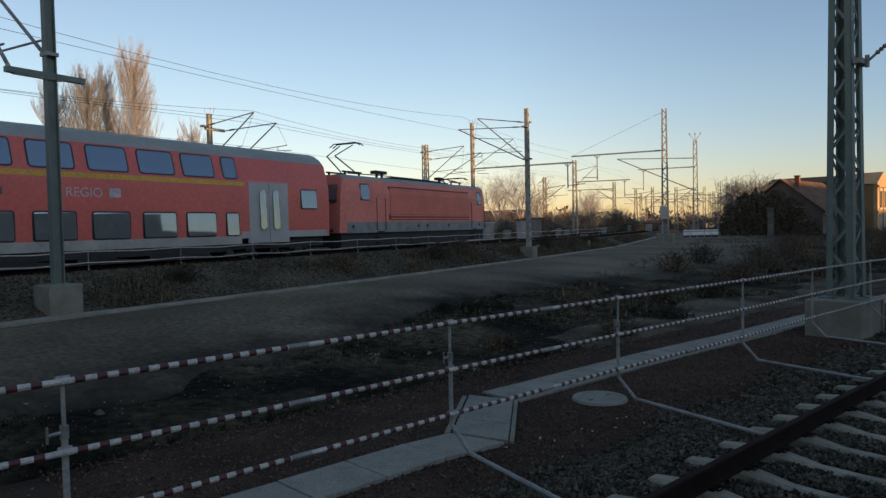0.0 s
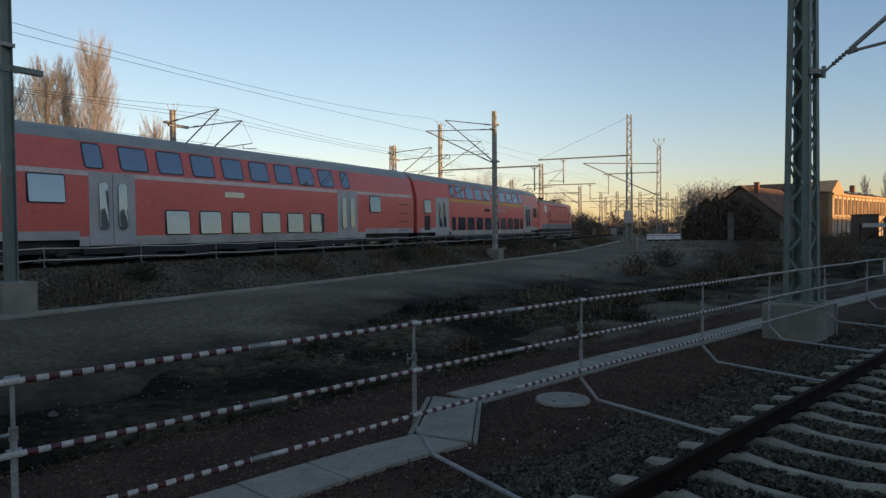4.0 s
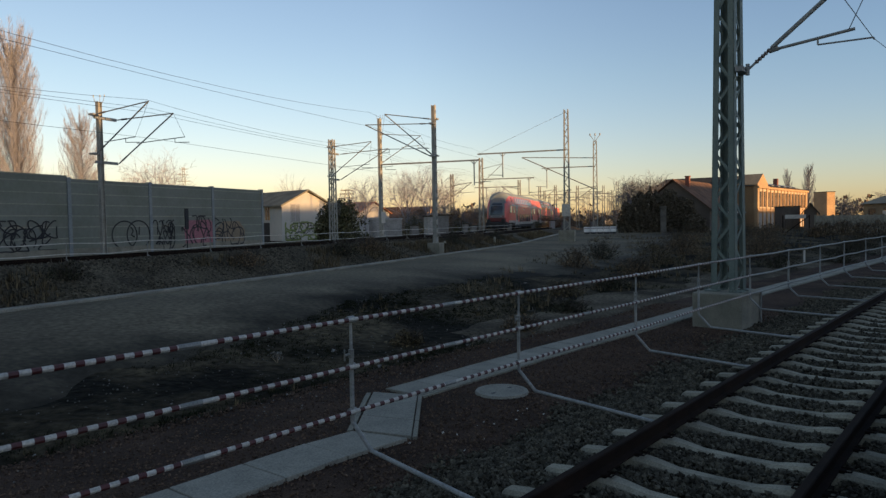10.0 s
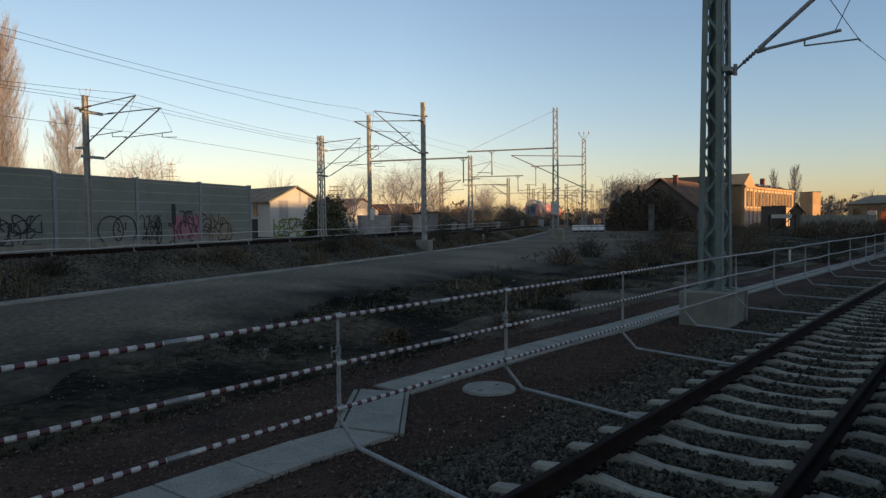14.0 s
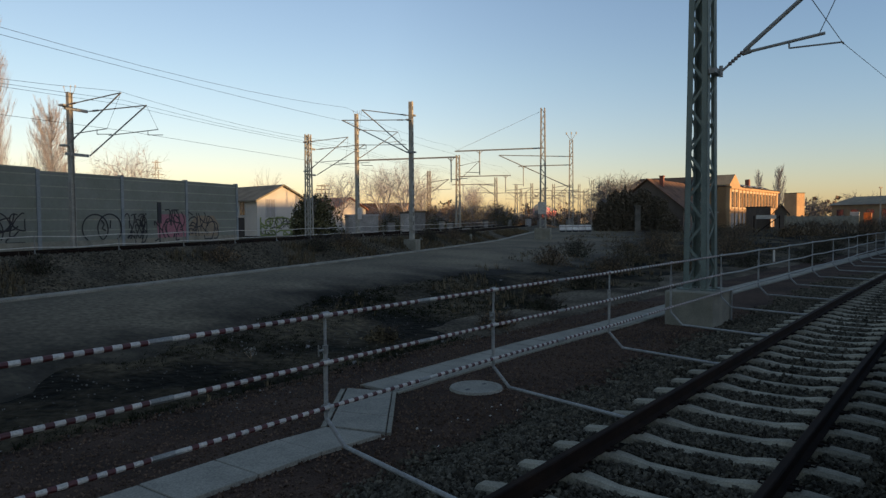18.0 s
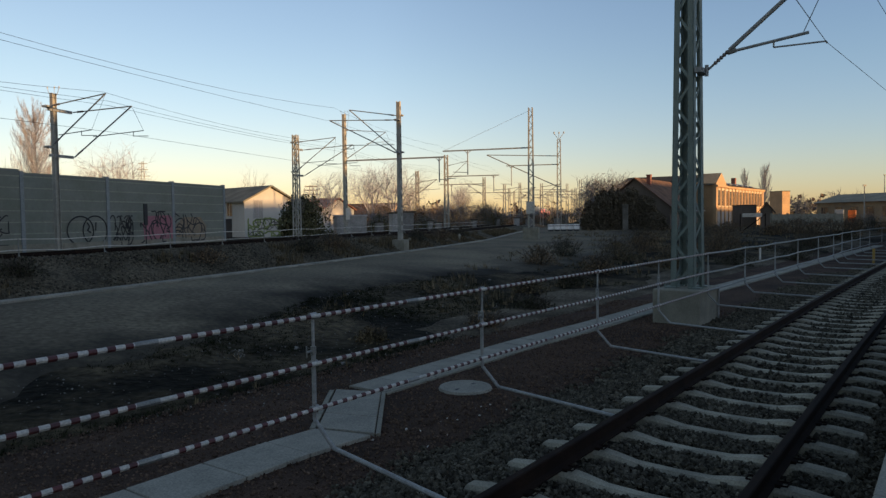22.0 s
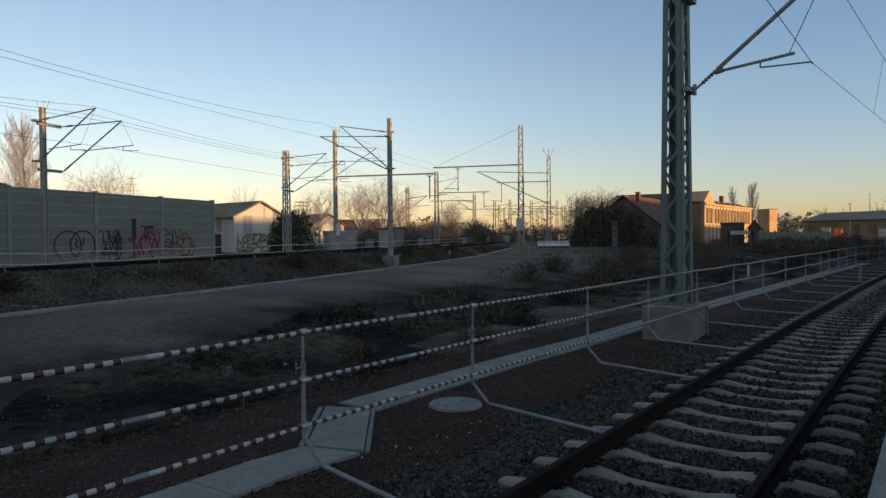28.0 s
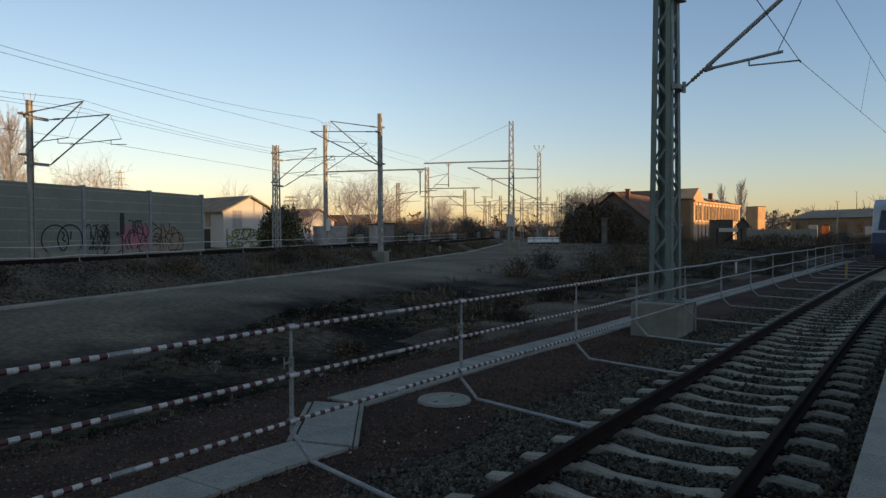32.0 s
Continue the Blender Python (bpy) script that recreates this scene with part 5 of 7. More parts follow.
def house(name, at, w, l, eave, apex, wall, roof, label, over=0.35, category="house"):
    """A gabled house: its gable of width w faces -y of at, and it runs l along +y."""
    root = thing(name, at, label, category)
    bm = bmesh.new()
    a = [bm.verts.new((x, 0, z)) for x, z in ((-w / 2, -0.5), (w / 2, -0.5), (w / 2, eave), (0, apex - 0.1), (-w / 2, eave))]
    b = [bm.verts.new((x, l, z)) for x, z in ((-w / 2, -0.5), (w / 2, -0.5), (w / 2, eave), (0, apex - 0.1), (-w / 2, eave))]
    bm.faces.new(a)
    bm.faces.new(b[::-1])
    for i in (0, 1, 4):
        j = (i + 1) % 5
        bm.faces.new((a[i], b[i], b[j], a[j]))
    part("wall", bm, wall, root)
    sl = (apex - eave) / (w / 2)
    for sd in (-1, 1):
        bm = bmesh.new()
        e = w / 2 + over
        pts = [(0, apex), (sd * e, apex - sl * e)]
        v = []
        for y in (-over, l + over):
            for x, z in pts:
                v.append(bm.verts.new((x, y, z)))
                v.append(bm.verts.new((x, y, z + 0.16)))
        for f in ((0, 2, 3, 1), (4, 5, 7, 6), (0, 1, 5, 4), (2, 6, 7, 3), (1, 3, 7, 5), (0, 4, 6, 2)):
            bm.faces.new([v[i] for i in f])
        part("roof", bm, roof, root)
    return root


def opening(root, m, w, h, name="window", frame=None, pane=None, bars=1, arch=False, depth=0.1):
    """A window: a frame standing 2 cm proud of the wall, with panes. m: its foot's centre, x along the wall, -y outwards."""
    bm = bmesh.new()
    t = 0.07 * max(1, w / 1.2)
    box(bm, -w / 2, -w / 2 + t, -0.03, 0.05, 0, h, m)
    box(bm, w / 2 - t, w / 2, -0.03, 0.05, 0, h, m)
    box(bm, -w / 2 + t, w / 2 - t, -0.03, 0.05, 0, t, m)
    box(bm, -w / 2 + t, w / 2 - t, -0.03, 0.05, h - t, h, m)
    for k in range(bars):
        c = -w / 2 + w * (k + 1) / (bars + 1)
        box(bm, c - 0.03, c + 0.03, -0.03, 0.05, t, h - t, m)
    win = part(name, bm, frame or TRIMWHITE, root)
    bm = bmesh.new()
    box(bm, -w / 2 + t, w / 2 - t, -0.012, 0.03, t, h - t, m)
    part("pane", bm, pane or PANE, win)
    return win


YTRIM = material("pale_sandstone_trim", (0.58, 0.46, 0.30), 0.9, 0, (0.46, 0.36, 0.24), 1, 14, 0.2)
TRIMWHITE = material("pale_window_frame", (0.45, 0.44, 0.42), 0.7, 0, None, 2, 20, 0)

# paler than the slate: skylight on this roof put into its colour
SKYLITROOF = material("skylit_grey_roof", (0.23, 0.205, 0.15), 0.9, 0, (0.16, 0.145, 0.11), 0.8, 14, 0.4, 0.03, alpha_spec=0.1)
# white house with a sunlit gable top
hx, hy = place_polar(-3.3, 72)
HM = pose(hx, hy, 0.35, 0, 0, 39)
white_house = house("white_house", HM, 6.2, 11, 3.85, 5.35, HOUSEWHITE, SKYLITROOF, "small white plastered house with a grey gabled roof")
opening(white_house, Matrix.Translation((-1.5, 0, 2.1)), 1.15, 1.9, pane=GREYPLASTER)
opening(white_house, Matrix.Translation((2.2, 0, 0.3)), 1.0, 2.0, "door", bars=0)
LM = Matrix.Translation((-3.1, 0, 0)) @ Matrix.Rotation(radians(-90), 4, "Z")
opening(white_house, LM @ Matrix.Translation((-2.6, 0, 2.3)), 1.0, 1.5)
opening(white_house, LM @ Matrix.Translation((-3.2, 0, 0.0)), 1.9, 2.1, "garage_door", DARK, DARK, 0)


# graffiti: painted strokes on a wall
def strokes(name, m, curves, width, mat, parent, label):
    """Flat painted strokes, 4 mm proud; curves are lists of points on the wall (x along, z up)."""
    bm = bmesh.new()
    for j, pts in enumerate(curves):
        smoothpts = []
        n = len(pts)
        for i in range(n - 1):
            p0, p1, p2, p3 = (Vector(pts[max(0, i - 1)]), Vector(pts[i]), Vector(pts[i + 1]), Vector(pts[min(n - 1, i + 2)]))
            for k in range(5):
                t = k / 5
                smoothpts.append(0.5 * ((2 * p1) + (p2 - p0) * t + (2 * p0 - 5 * p1 + 4 * p2 - p3) * t * t + (3 * p1 - p0 - 3 * p2 + p3) * t ** 3))
        smoothpts.append(Vector(pts[-1]))
        prev = None
        off = -0.092 - 0.002 * (j % 3)
        for i, p in enumerate(smoothpts):
            d = (smoothpts[min(i + 1, len(smoothpts) - 1)] - smoothpts[max(0, i - 1)]).normalized()
            nrm = Vector((-d.y, d.x)) * width / 2
            a, b = p + nrm, p - nrm
            cur = (bm.verts.new(m @ Vector((a.x, off, a.y))), bm.verts.new(m @ Vector((b.x, off, b.y))))
            if prev:
                bm.faces.new((prev[0], cur[0], cur[1], prev[1]))
            prev = cur
    return part(name, bm, mat, parent, label)


def blot(name, m, pts, mat, parent, label, off=-0.089):
    bm = bmesh.new()
    bm.faces.new([bm.verts.new(m @ Vector((x, off, z))) for x, z in pts])
    return part(name, bm, mat, parent, label)


SPRAY = material("black_spray_paint", (0.018, 0.018, 0.02), 0.7, 0, None, 4, 30, 0)
PINK = material("pink_spray_paint", (0.33, 0.13, 0.15), 0.8, 0, (0.27, 0.12, 0.14), 1.5, 20, 0)
OCHRE = material("ochre_spray_paint", (0.25, 0.19, 0.12), 0.8, 0, (0.2, 0.16, 0.11), 1.5, 20, 0)
GREENSPRAY = material("green_spray_paint", (0.22, 0.26, 0.08), 0.8, 0, (0.15, 0.19, 0.07), 2, 20, 0)


def scrawl(rng, x0, x1, z0, z1, n):
    out = []
    for _ in range(n):
        cx, cz = rng.uniform(x0, x1), rng.uniform(z0, z1)
        rx, rz = rng.uniform(0.12, 0.4) * (x1 - x0) * 0.5, rng.uniform(0.25, 0.55) * (z1 - z0) * 0.8
        a0, tilt = rng.uniform(0, 6.28), rng.uniform(-0.6, 0.6)
        out.append([(min(x1, max(x0, cx + rx * math.cos(a0 + k * 0.75) + tilt * rz * math.sin(a0 + k * 0.75))), min(z1, max(z0, cz + rz * math.sin(a0 + k * 0.75)))) for k in range(rng.randint(4, 8))])
    return out


def barrier_frame(y):
    """On the barrier's face at y: x along the line, -y towards the tracks."""
    d = line_dir(y)
    o = line_at(y, BAR_U, 0)
    return Matrix(((d.x, -d.y, 0, o.x), (d.y, d.x, 0, o.y), (0, 0, 1, 0), (0, 0, 0, 1)))


rngg = random.Random(5)
for y, wd, z0, z1, kind in ((27.95, 2.6, 1.25, 2.5, "tag"), (32.65, 2.3, 1.05, 2.6, "loops"), (34.4, 1.6, 1.05, 2.5, "tag"), (36.75, 2.6, 1.1, 2.75, "pink"), (39.15, 3.0, 1.1, 2.65, "ochre")):
    m = barrier_frame(y)
    if kind == "pink":
        blot("graffiti_fill", m, [(-1.05, 1.2), (1.15, 1.15), (1.2, 2.3), (0.9, 2.55), (-0.9, 2.5), (-1.15, 2.1)], PINK, barrier, "pink painted graffiti patch")
    if kind == "ochre":
        blot("graffiti_fill", m, [(-1.3, 1.3), (1.2, 1.2), (1.3, 1.9), (0.8, 2.45), (-0.7, 2.45), (-1.35, 2.0)], OCHRE, barrier, "ochre painted graffiti patch")
    if kind == "loops":
        cs = []
        for c, r, h in ((-0.45, 0.75, 0.68), (0.4, 0.72, 0.7)):
            cs.append([(c + r * math.cos(t * 0.6), 1.8 + h * math.sin(t * 0.6)) for t in range(12)])
        cs.append([(-0.1, 2.2), (0.05, 2.0), (-0.05, 1.8), (0.15, 1.7)])
        cs.append([(0.45, 2.2), (0.42, 1.8)])
    else:
        cs = scrawl(rngg, -wd / 2, wd / 2, z0, z1, 19 if kind == "tag" else 15)
    strokes("graffiti", m, cs, 0.07 if kind != "tag" else 0.06, SPRAY, barrier, "black sprayed graffiti strokes")
strokes("graffiti", Matrix.Translation((-0.3, 0.075, 0)), scrawl(rngg, -2.4, 2.2, 0.3, 2.1, 22), 0.17, GREENSPRAY, white_house, "green sprayed graffiti")
strokes("graffiti", Matrix.Translation((-0.3, 0.068, 0)), scrawl(rngg, -2.4, 2.2, 0.4, 2.0, 12), 0.06, SPRAY, white_house, "black sprayed graffiti")
# dark post in front of the barrier
q = line_at(35.15, -4.3)
bm = bmesh.new()
rod(bm, (0, 0, -0.1), (0, 0, 2.0), 0.03, 6)
box(bm, -0.03, 0.03, -0.12, 0.12, 1.25, 2.35)
solo("signal_board", bm, DARK, "dark narrow track board on a post", "sign", at=frame_at((q.x, q.y, 0.77), line_dir(35)))

# evergreen bush, spruce, sunlit roofs and walls behind the line
bx, by = place_polar(-0.5, 63)
bush("evergreen_bush", bx, by, 2.5, 4.3, "large dark evergreen bush", IVY, 61, 5200, 0.13, 30, group="")
bx, by = place_polar(-1.6, 64)
bush("evergreen_bush", bx, by, 1.7, 4.0, "dark evergreen bush beside the house", IVY, 62, 3200, 0.13, 20)
sx, sy = place_polar(0.18, 110)
rng = random.Random(8)
root = thing("spruce_tree", pose(sx, sy, 0.5), "small dark spruce behind the roofs", "tree")
tw = Twigs()
tw.limb(Vector((0, 0, 0)), Vector((0, 0, 6.0)), 0.15, 0.03)
part("trunk", tw.mesh("trunk", GREYSHADEBARK), None, root)
tw = Twigs()
for _ in range(900):
    t = rng.random()
    a = rng.uniform(0, 6.28)
    tw.leaf(Vector((math.cos(a) * 1.5 * (1 - t) * rng.random() ** 0.5, math.sin(a) * 1.5 * (1 - t) * rng.random() ** 0.5, 1.0 + 5.2 * t)), 0.16, rng)
part("crown", tw.mesh("crown", IVY), None, root)
ORANGETILE = material("orange_roof_tile", (0.42, 0.17, 0.08), 0.85, 0, (0.3, 0.12, 0.06), 0.8, 14, 0.4, 0.03)
sx, sy = place_polar(2.2, 105)
low_house = house("low_house", pose(sx, sy, 0.4, 0, 0, 50), 8, 18, 3.4, 5.1, HOUSEWHITE, ORANGETILE, "low house with a sunlit brown roof")
opening(low_house, Matrix.Translation((1.0, 0, 0.6)), 1.0, 1.2)
sx, sy = place_polar(7.0, 120)
house("low_house", pose(sx, sy, 0.4, 0, 0, 60), 9, 22, 2.8, 4.6, YBRICK, TILE, "long low brick house with a brown roof")


CABGREY = material("pale_grey_cabinet_paint", (0.34, 0.325, 0.30), 0.8, 0, (0.25, 0.24, 0.22), 1.2, 12, 0.05)
CABDARK = material("weathered_grey_cabinet_paint", (0.2, 0.19, 0.17), 0.85, 0, (0.14, 0.133, 0.12), 1.2, 12, 0.05)


def block(name, az, dist, w, d, h, z0, mat, label, turn=0.0, category="hut", roof=None, doors=1):
    x, y = place_polar(az, dist)
    root = thing(name, pose(x, y, z0, 0, 0, turn - az), label, category)
    bm = bmesh.new()
    box(bm, -w / 2, w / 2, -d / 2, d / 2, -0.4, h)
    part("body", bm, mat, root, bevel=0.02)
    bm = bmesh.new()
    box(bm, -w / 2 - 0.08, w / 2 + 0.08, -d / 2 - 0.08, d / 2 + 0.08, h, h + 0.12)
    part("roof", bm, roof or SLATE, root)
    for k in range(doors):
        c = -w / 2 + w * (k + 0.5) / doors
        bm = bmesh.new()
        box(bm, c - w / doors * 0.38, c + w / doors * 0.38, -d / 2 - 0.03, -d / 2 + 0.02, 0.1, h - 0.15)
        part("door", bm, mat, root)
    return root


block("white_container", 3.15, 66, 2.9, 2.0, 1.95, 0.6, CABGREY, "pale graffiti-covered container beside the line", 10, "container", TRIMWHITE, 3)
block("switch_hut", 6.85, 58, 0.6, 1.2, 2.0, 0.65, CABGREY, "pale railway switch hut with a flat roof", 15)
block("switch_hut", 7.75, 60, 1.35, 1.2, 2.1, 0.65, CABDARK, "grey railway switch hut with a flat roof", 15)
for az, d, w, h in ((9.9, 66, 0.5, 1.2), (10.6, 70, 0.7, 1.0), (12.0, 64, 0.9, 0.55), (5.6, 72, 1.0, 1.1), (13.6, 84, 0.7, 1.2), (17.2, 95, 0.9, 1.4), (18.3, 100, 1.4, 1.3), (20.6, 110, 1.2, 1.3), (15.6, 105, 0.8, 1.3)):
    block("signal_cabinet", az, d, w * 0.8, 0.5, h, 0.75, CABDARK if w != 0.9 else CABGREY, "small pale trackside cabinet", 20, "cabinet")
# small marker posts at the roadside
for y, u in ((43.5, 6.6), (52, 7.0)):
    q = line_at(y, u)
    bm = bmesh.new()
    rod(bm, (0, 0, -0.2), (0, 0, 0.55), 0.09, 8, 0.07)
    rod(bm, (0, 0, 0.55), (0, 0, 0.7), 0.12, 8, 0.05)
    solo("marker_post", bm, CONCRETE, "short pale concrete marker post", "post", "marker posts", at=pose(q.x, q.y, ground_z(q.x, q.y)))

# white and red road barrier boards
PLASTIC = material("white_plastic", (0.8, 0.78, 0.74), 0.5, 0, (0.66, 0.64, 0.6), 2, 20, 0.03)
bx, by = place_polar(19.78, 66)
cx, cy = place_polar(22.41, 67)
BD = (Vector((cx, cy, 0)) - Vector((bx, by, 0)))
road_barrier = thing("road_barrier", frame_at((bx, by, 0.88), (BD.x, BD.y)), "row of white plastic road barriers", "barrier")
n = 5
for i in range(n):
    a, b = BD.length * i / n + 0.03, BD.length * (i + 1) / n - 0.03
    bm = bmesh.new()
    box(bm, -0.06, 0.06, a, b, 0.12, 0.62)
    part("barrier_board", bm, PLASTIC, road_barrier, bevel=0.02)
    bm = bmesh.new()
    box(bm, -0.2, 0.2, a + 0.1, a + 0.3, -0.05, 0.12)
    box(bm, -0.2, 0.2, b - 0.3, b - 0.1, -0.05, 0.12)
    part("foot", bm, DARK, road_barrier)
    bm = bmesh.new()
    for k in range(3):
        c = a + (b - a) * (k + 0.5) / 3
        box(bm, -0.062, 0.062, c - 0.08, c + 0.08, 0.42, 0.54)
    part("slot", bm, GREYPLASTER, road_barrier)

# ivy-grown shed and the house behind it
ix, iy = place_polar(25.0, 84)
IM = pose(ix, iy, 0.55, 0, 0, -26)
shed = house("overgrown_shed", IM, 4.8, 7, 2.6, 4.9, DBRICK, SLATE, "derelict brick shed overgrown with ivy", category="shed")
opening(shed, Matrix.Translation((1.9, 0, 0.6)), 0.8, 1.0)
qx, qy = place_polar(26.08, 79)
bm = bmesh.new()
box(bm, -0.3, 0.3, -0.3, 0.3, -0.3, 2.9)
box(bm, -0.36, 0.36, -0.36, 0.36, 2.9, 3.1)
solo("ruined_pillar", bm, material("grey_masonry", (0.15, 0.14, 0.12), 0.95, 0, (0.08, 0.075, 0.065), 1.2, 14, 0.5, 0.03, alpha_spec=0.05), "weathered grey masonry pillar among ivy", "pillar", at=pose(qx, qy, 0.45, 0, 0, -20))


THICKET = island_tint(material("brownish_ivy_tangle", (0.15, 0.125, 0.088), 0.9, 0, (0.105, 0.088, 0.063), 3, 20, 0, alpha_spec=0.05), 0.6, 1.3)


def ivy_mass(name, az, dist, w, d, h, n, seed, label):
    rng = random.Random(seed)
    x, y = place_polar(az, dist)
    tw = Twigs()
    while len(tw.f) < 1.7 * n:
        a, b, c = rng.uniform(-1, 1), rng.uniform(-1, 1), rng.random()
        k = 0.8 + 0.6 * noise.noise((a * 2.6 + seed, b * 2.6, c * 3.1))
        if a * a + b * b + (c * 1.0) ** 2.4 > k:
            continue
        if a * a + b * b + c ** 2.4 < 0.35 * k and c < 0.6:
            continue
        tw.leaf(Vector((a * w / 2, b * d / 2, c * h)), 0.105 * rng.uniform(0.5, 1.5), rng)
    ob = new(name, tw.mesh(name, THICKET))
    ob.matrix_basis = pose(x, y, 0.5, 0, 0, -az)
    return tagged(ob, label, "bush", "ivy thickets")


for az, d, w, dp, h, n, sd_n, lb in ((23.5, 81, 3.0, 3, 3.9, 5200, 71, "dark ivy thicket grown over a ruined wall"), (24.5, 81.5, 3.4, 3, 5.0, 6400, 76, "dark ivy tangle hanging over the shed gable"),
                                    (25.2, 82, 2.8, 3, 5.5, 6000, 72, "tall dark ivy thicket on the shed"), (26.3, 82, 3.4, 2.4, 5.4, 6800, 73, "dark ivy thicket between shed and house"),
                                    (27.5, 82.5, 3.8, 2.5, 4.3, 6600, 74, "dark ivy thicket on the old house"), (28.5, 81, 3.0, 2.5, 2.2, 2600, 75, "low dark ivy thicket before the old house")):
    ivy_mass("ivy_thicket", az, d, w, dp, h, n, sd_n, lb)
# long yellow brick building: its gable end and the sunlit front
P1 = Vector((*place_polar(32.75, 112), 0.3))
P2 = Vector((*place_polar(36.35, 142), 0.3))
FD = (P2 - P1).normalized()
FN = Vector((FD.y, -FD.x, 0))
FL = (P2 - P1).length
BW = 11.0
EAVE, APEX = 6.6, 8.0
bl = thing("brick_building", Matrix(((FD.x, -FN.x, 0, P1.x), (FD.y, -FN.y, 0, P1.y), (0, 0, 1, P1.z), (0, 0, 0, 1))), "long two-storey yellow brick building in low sunlight", "building")
bm = bmesh.new()
box(bm, 0, FL, 0, BW, -0.5, EAVE)
part("wall", bm, YBRICK, bl)
bm = bmesh.new()
v = [bm.verts.new(p) for p in ((-0.3, -0.4, EAVE), (FL, -0.4, EAVE), (FL, BW + 0.4, EAVE), (-0.3, BW + 0.4, EAVE), (2.0, BW / 2, APEX), (FL - 2, BW / 2, APEX))]
for f in ((0, 1, 5, 4), (2, 3, 4, 5), (3, 0, 4), (1, 2, 5), (0, 3, 2, 1)):
    bm.faces.new([v[i] for i in f])
part("roof", bm, SLATE, bl)
for px in (0.0,):
    bm = bmesh.new()
    w = 5.2
    a = [bm.verts.new((px + x, y, z)) for y in (-0.5, 3.0) for x, z in ((0, -0.3), (w, -0.3), (w, EAVE + 0.3), (w / 2, EAVE + 1.9), (0, EAVE + 0.3))]
    bm.faces.new(a[:5])
    bm.faces.new(a[5:][::-1])
    for i in range(5):
        j = (i + 1) % 5
        bm.faces.new((a[i], a[5 + i], a[5 + j], a[j]))
    part("gable_bay", bm, YBRICK, bl)
px = 1.3
while px < FL - 1:
    yo = -0.5 if px < 5.2 else 0.0
    opening(bl, Matrix.Translation((px, yo, 3.35)), 1.15, 2.5, frame=YTRIM, bars=1)
    bm = bmesh.new()
    box(bm, px - 0.7, px + 0.7, yo - 0.12, yo - 0.002, 3.2, 3.34)
    part("sill", bm, YTRIM, bl)
    bm = bmesh.new()
    box(bm, px - 0.68, px + 0.68, yo - 0.09, yo - 0.002, 5.86, 6.1)
    part("lintel", bm, YTRIM, bl)
    opening(bl, Matrix.Translation((px, yo, 0.1)), 1.35, 2.35, "gate", GREYPLASTER, GREYPLASTER, 1)
    bm = bmesh.new()
    box(bm, px + 0.82, px + 1.12, yo - 0.14, yo - 0.002, -0.3, EAVE - 0.36)
    part("pilaster", bm, YBRICK, bl)
    px += 1.95
for y0, z0, z1 in ((-0.15, 2.75, 3.0), (-0.25, EAVE - 0.35, EAVE - 0.02)):
    bm = bmesh.new()
    box(bm, 5.2, FL, y0, -0.002, z0, z1)
    part("cornice", bm, YBRICK, bl)
    bm = bmesh.new()
    box(bm, -0.1, 5.3, y0 - 0.5, -0.502, z0, z1)
    part("cornice", bm, YBRICK, bl)
for px in (7.0, 15.0, 23.0):
    bm = bmesh.new()
    box(bm, px, px + 0.7, 3.0, 3.7, EAVE, APEX + 0.7)
    part("chimney", bm, REDBRICK, bl)
ROOFLIGHT = material("pale_rooflight_glass", (0.30, 0.30, 0.29), 0.3, 0, (0.2, 0.2, 0.19), 1, 12, 0)
for i in range(7):
    c = 7.5 + 3.6 * i
    bm = bmesh.new()
    tilt = Matrix.Translation((c, 2.5, EAVE + 0.73)) @ Matrix.Rotation(math.atan2(APEX - EAVE, BW / 2 + 0.4), 4, "X")
    box(bm, -0.7, 0.7, -1.1, 1.1, -0.02, 0.1, tilt)
    part("rooflight", bm, ROOFLIGHT, bl)
# its older wing with a long roof
V1, V2 = Vector((*place_polar(25.0, 122), 0.3)), Vector((*place_polar(32.7, 119), 0.3))
VD = (V2 - V1).normalized()
VL = (V2 - V1).length
wing = thing("old_wing", Matrix(((VD.x, -VD.y, 0, V1.x), (VD.y, VD.x, 0, V1.y), (0, 0, 1, V1.z), (0, 0, 0, 1))), "old workshop wing with a long dark roof", "building")
bm = bmesh.new()
box(bm, 0, VL, 0, 12, -0.5, 6.6)
# darker brick than the front: the shade on this wall put into colour
part("wall", bm, DBRICK, wing)
bm = bmesh.new()
v = [bm.verts.new(p) for p in ((-0.5, -0.6, 6.5), (VL, -0.6, 6.5), (VL, 12.6, 6.5), (-0.5, 12.6, 6.5), (1.5, 6, 8.9), (VL, 6, 8.9))]
for f in ((0, 1, 5, 4), (2, 3, 4, 5), (3, 0, 4), (1, 2, 5), (0, 3, 2, 1)):
    bm.faces.new([v[i] for i in f])
part("roof", bm, SLATE, wing)
brown = house("brown_roofed_house", pose(40.6, 80.3, 0.5, 0, 0, -45.8), 9.0, 15, 2.85, 6.5, DBRICK, TILE, "old house with a large brown tiled roof")
opening(brown, Matrix.Translation((2.2, 0, 0.9)), 0.9, 1.2)
for x0, y0, x1 in ((4.86, -0.4, 4.98),):
    bm = bmesh.new()
    box(bm, x0, x1, y0, 15.3, 2.32, 2.44)
    part("gutter", bm, TRIMWHITE, brown)
bm = bmesh.new()
box(bm, 0.8, 1.3, 2.2, 2.7, 4.8, 6.95)
box(bm, 0.74, 1.36, 2.14, 2.76, 6.95, 7.08)
part("chimney", bm, REDBRICK, brown)
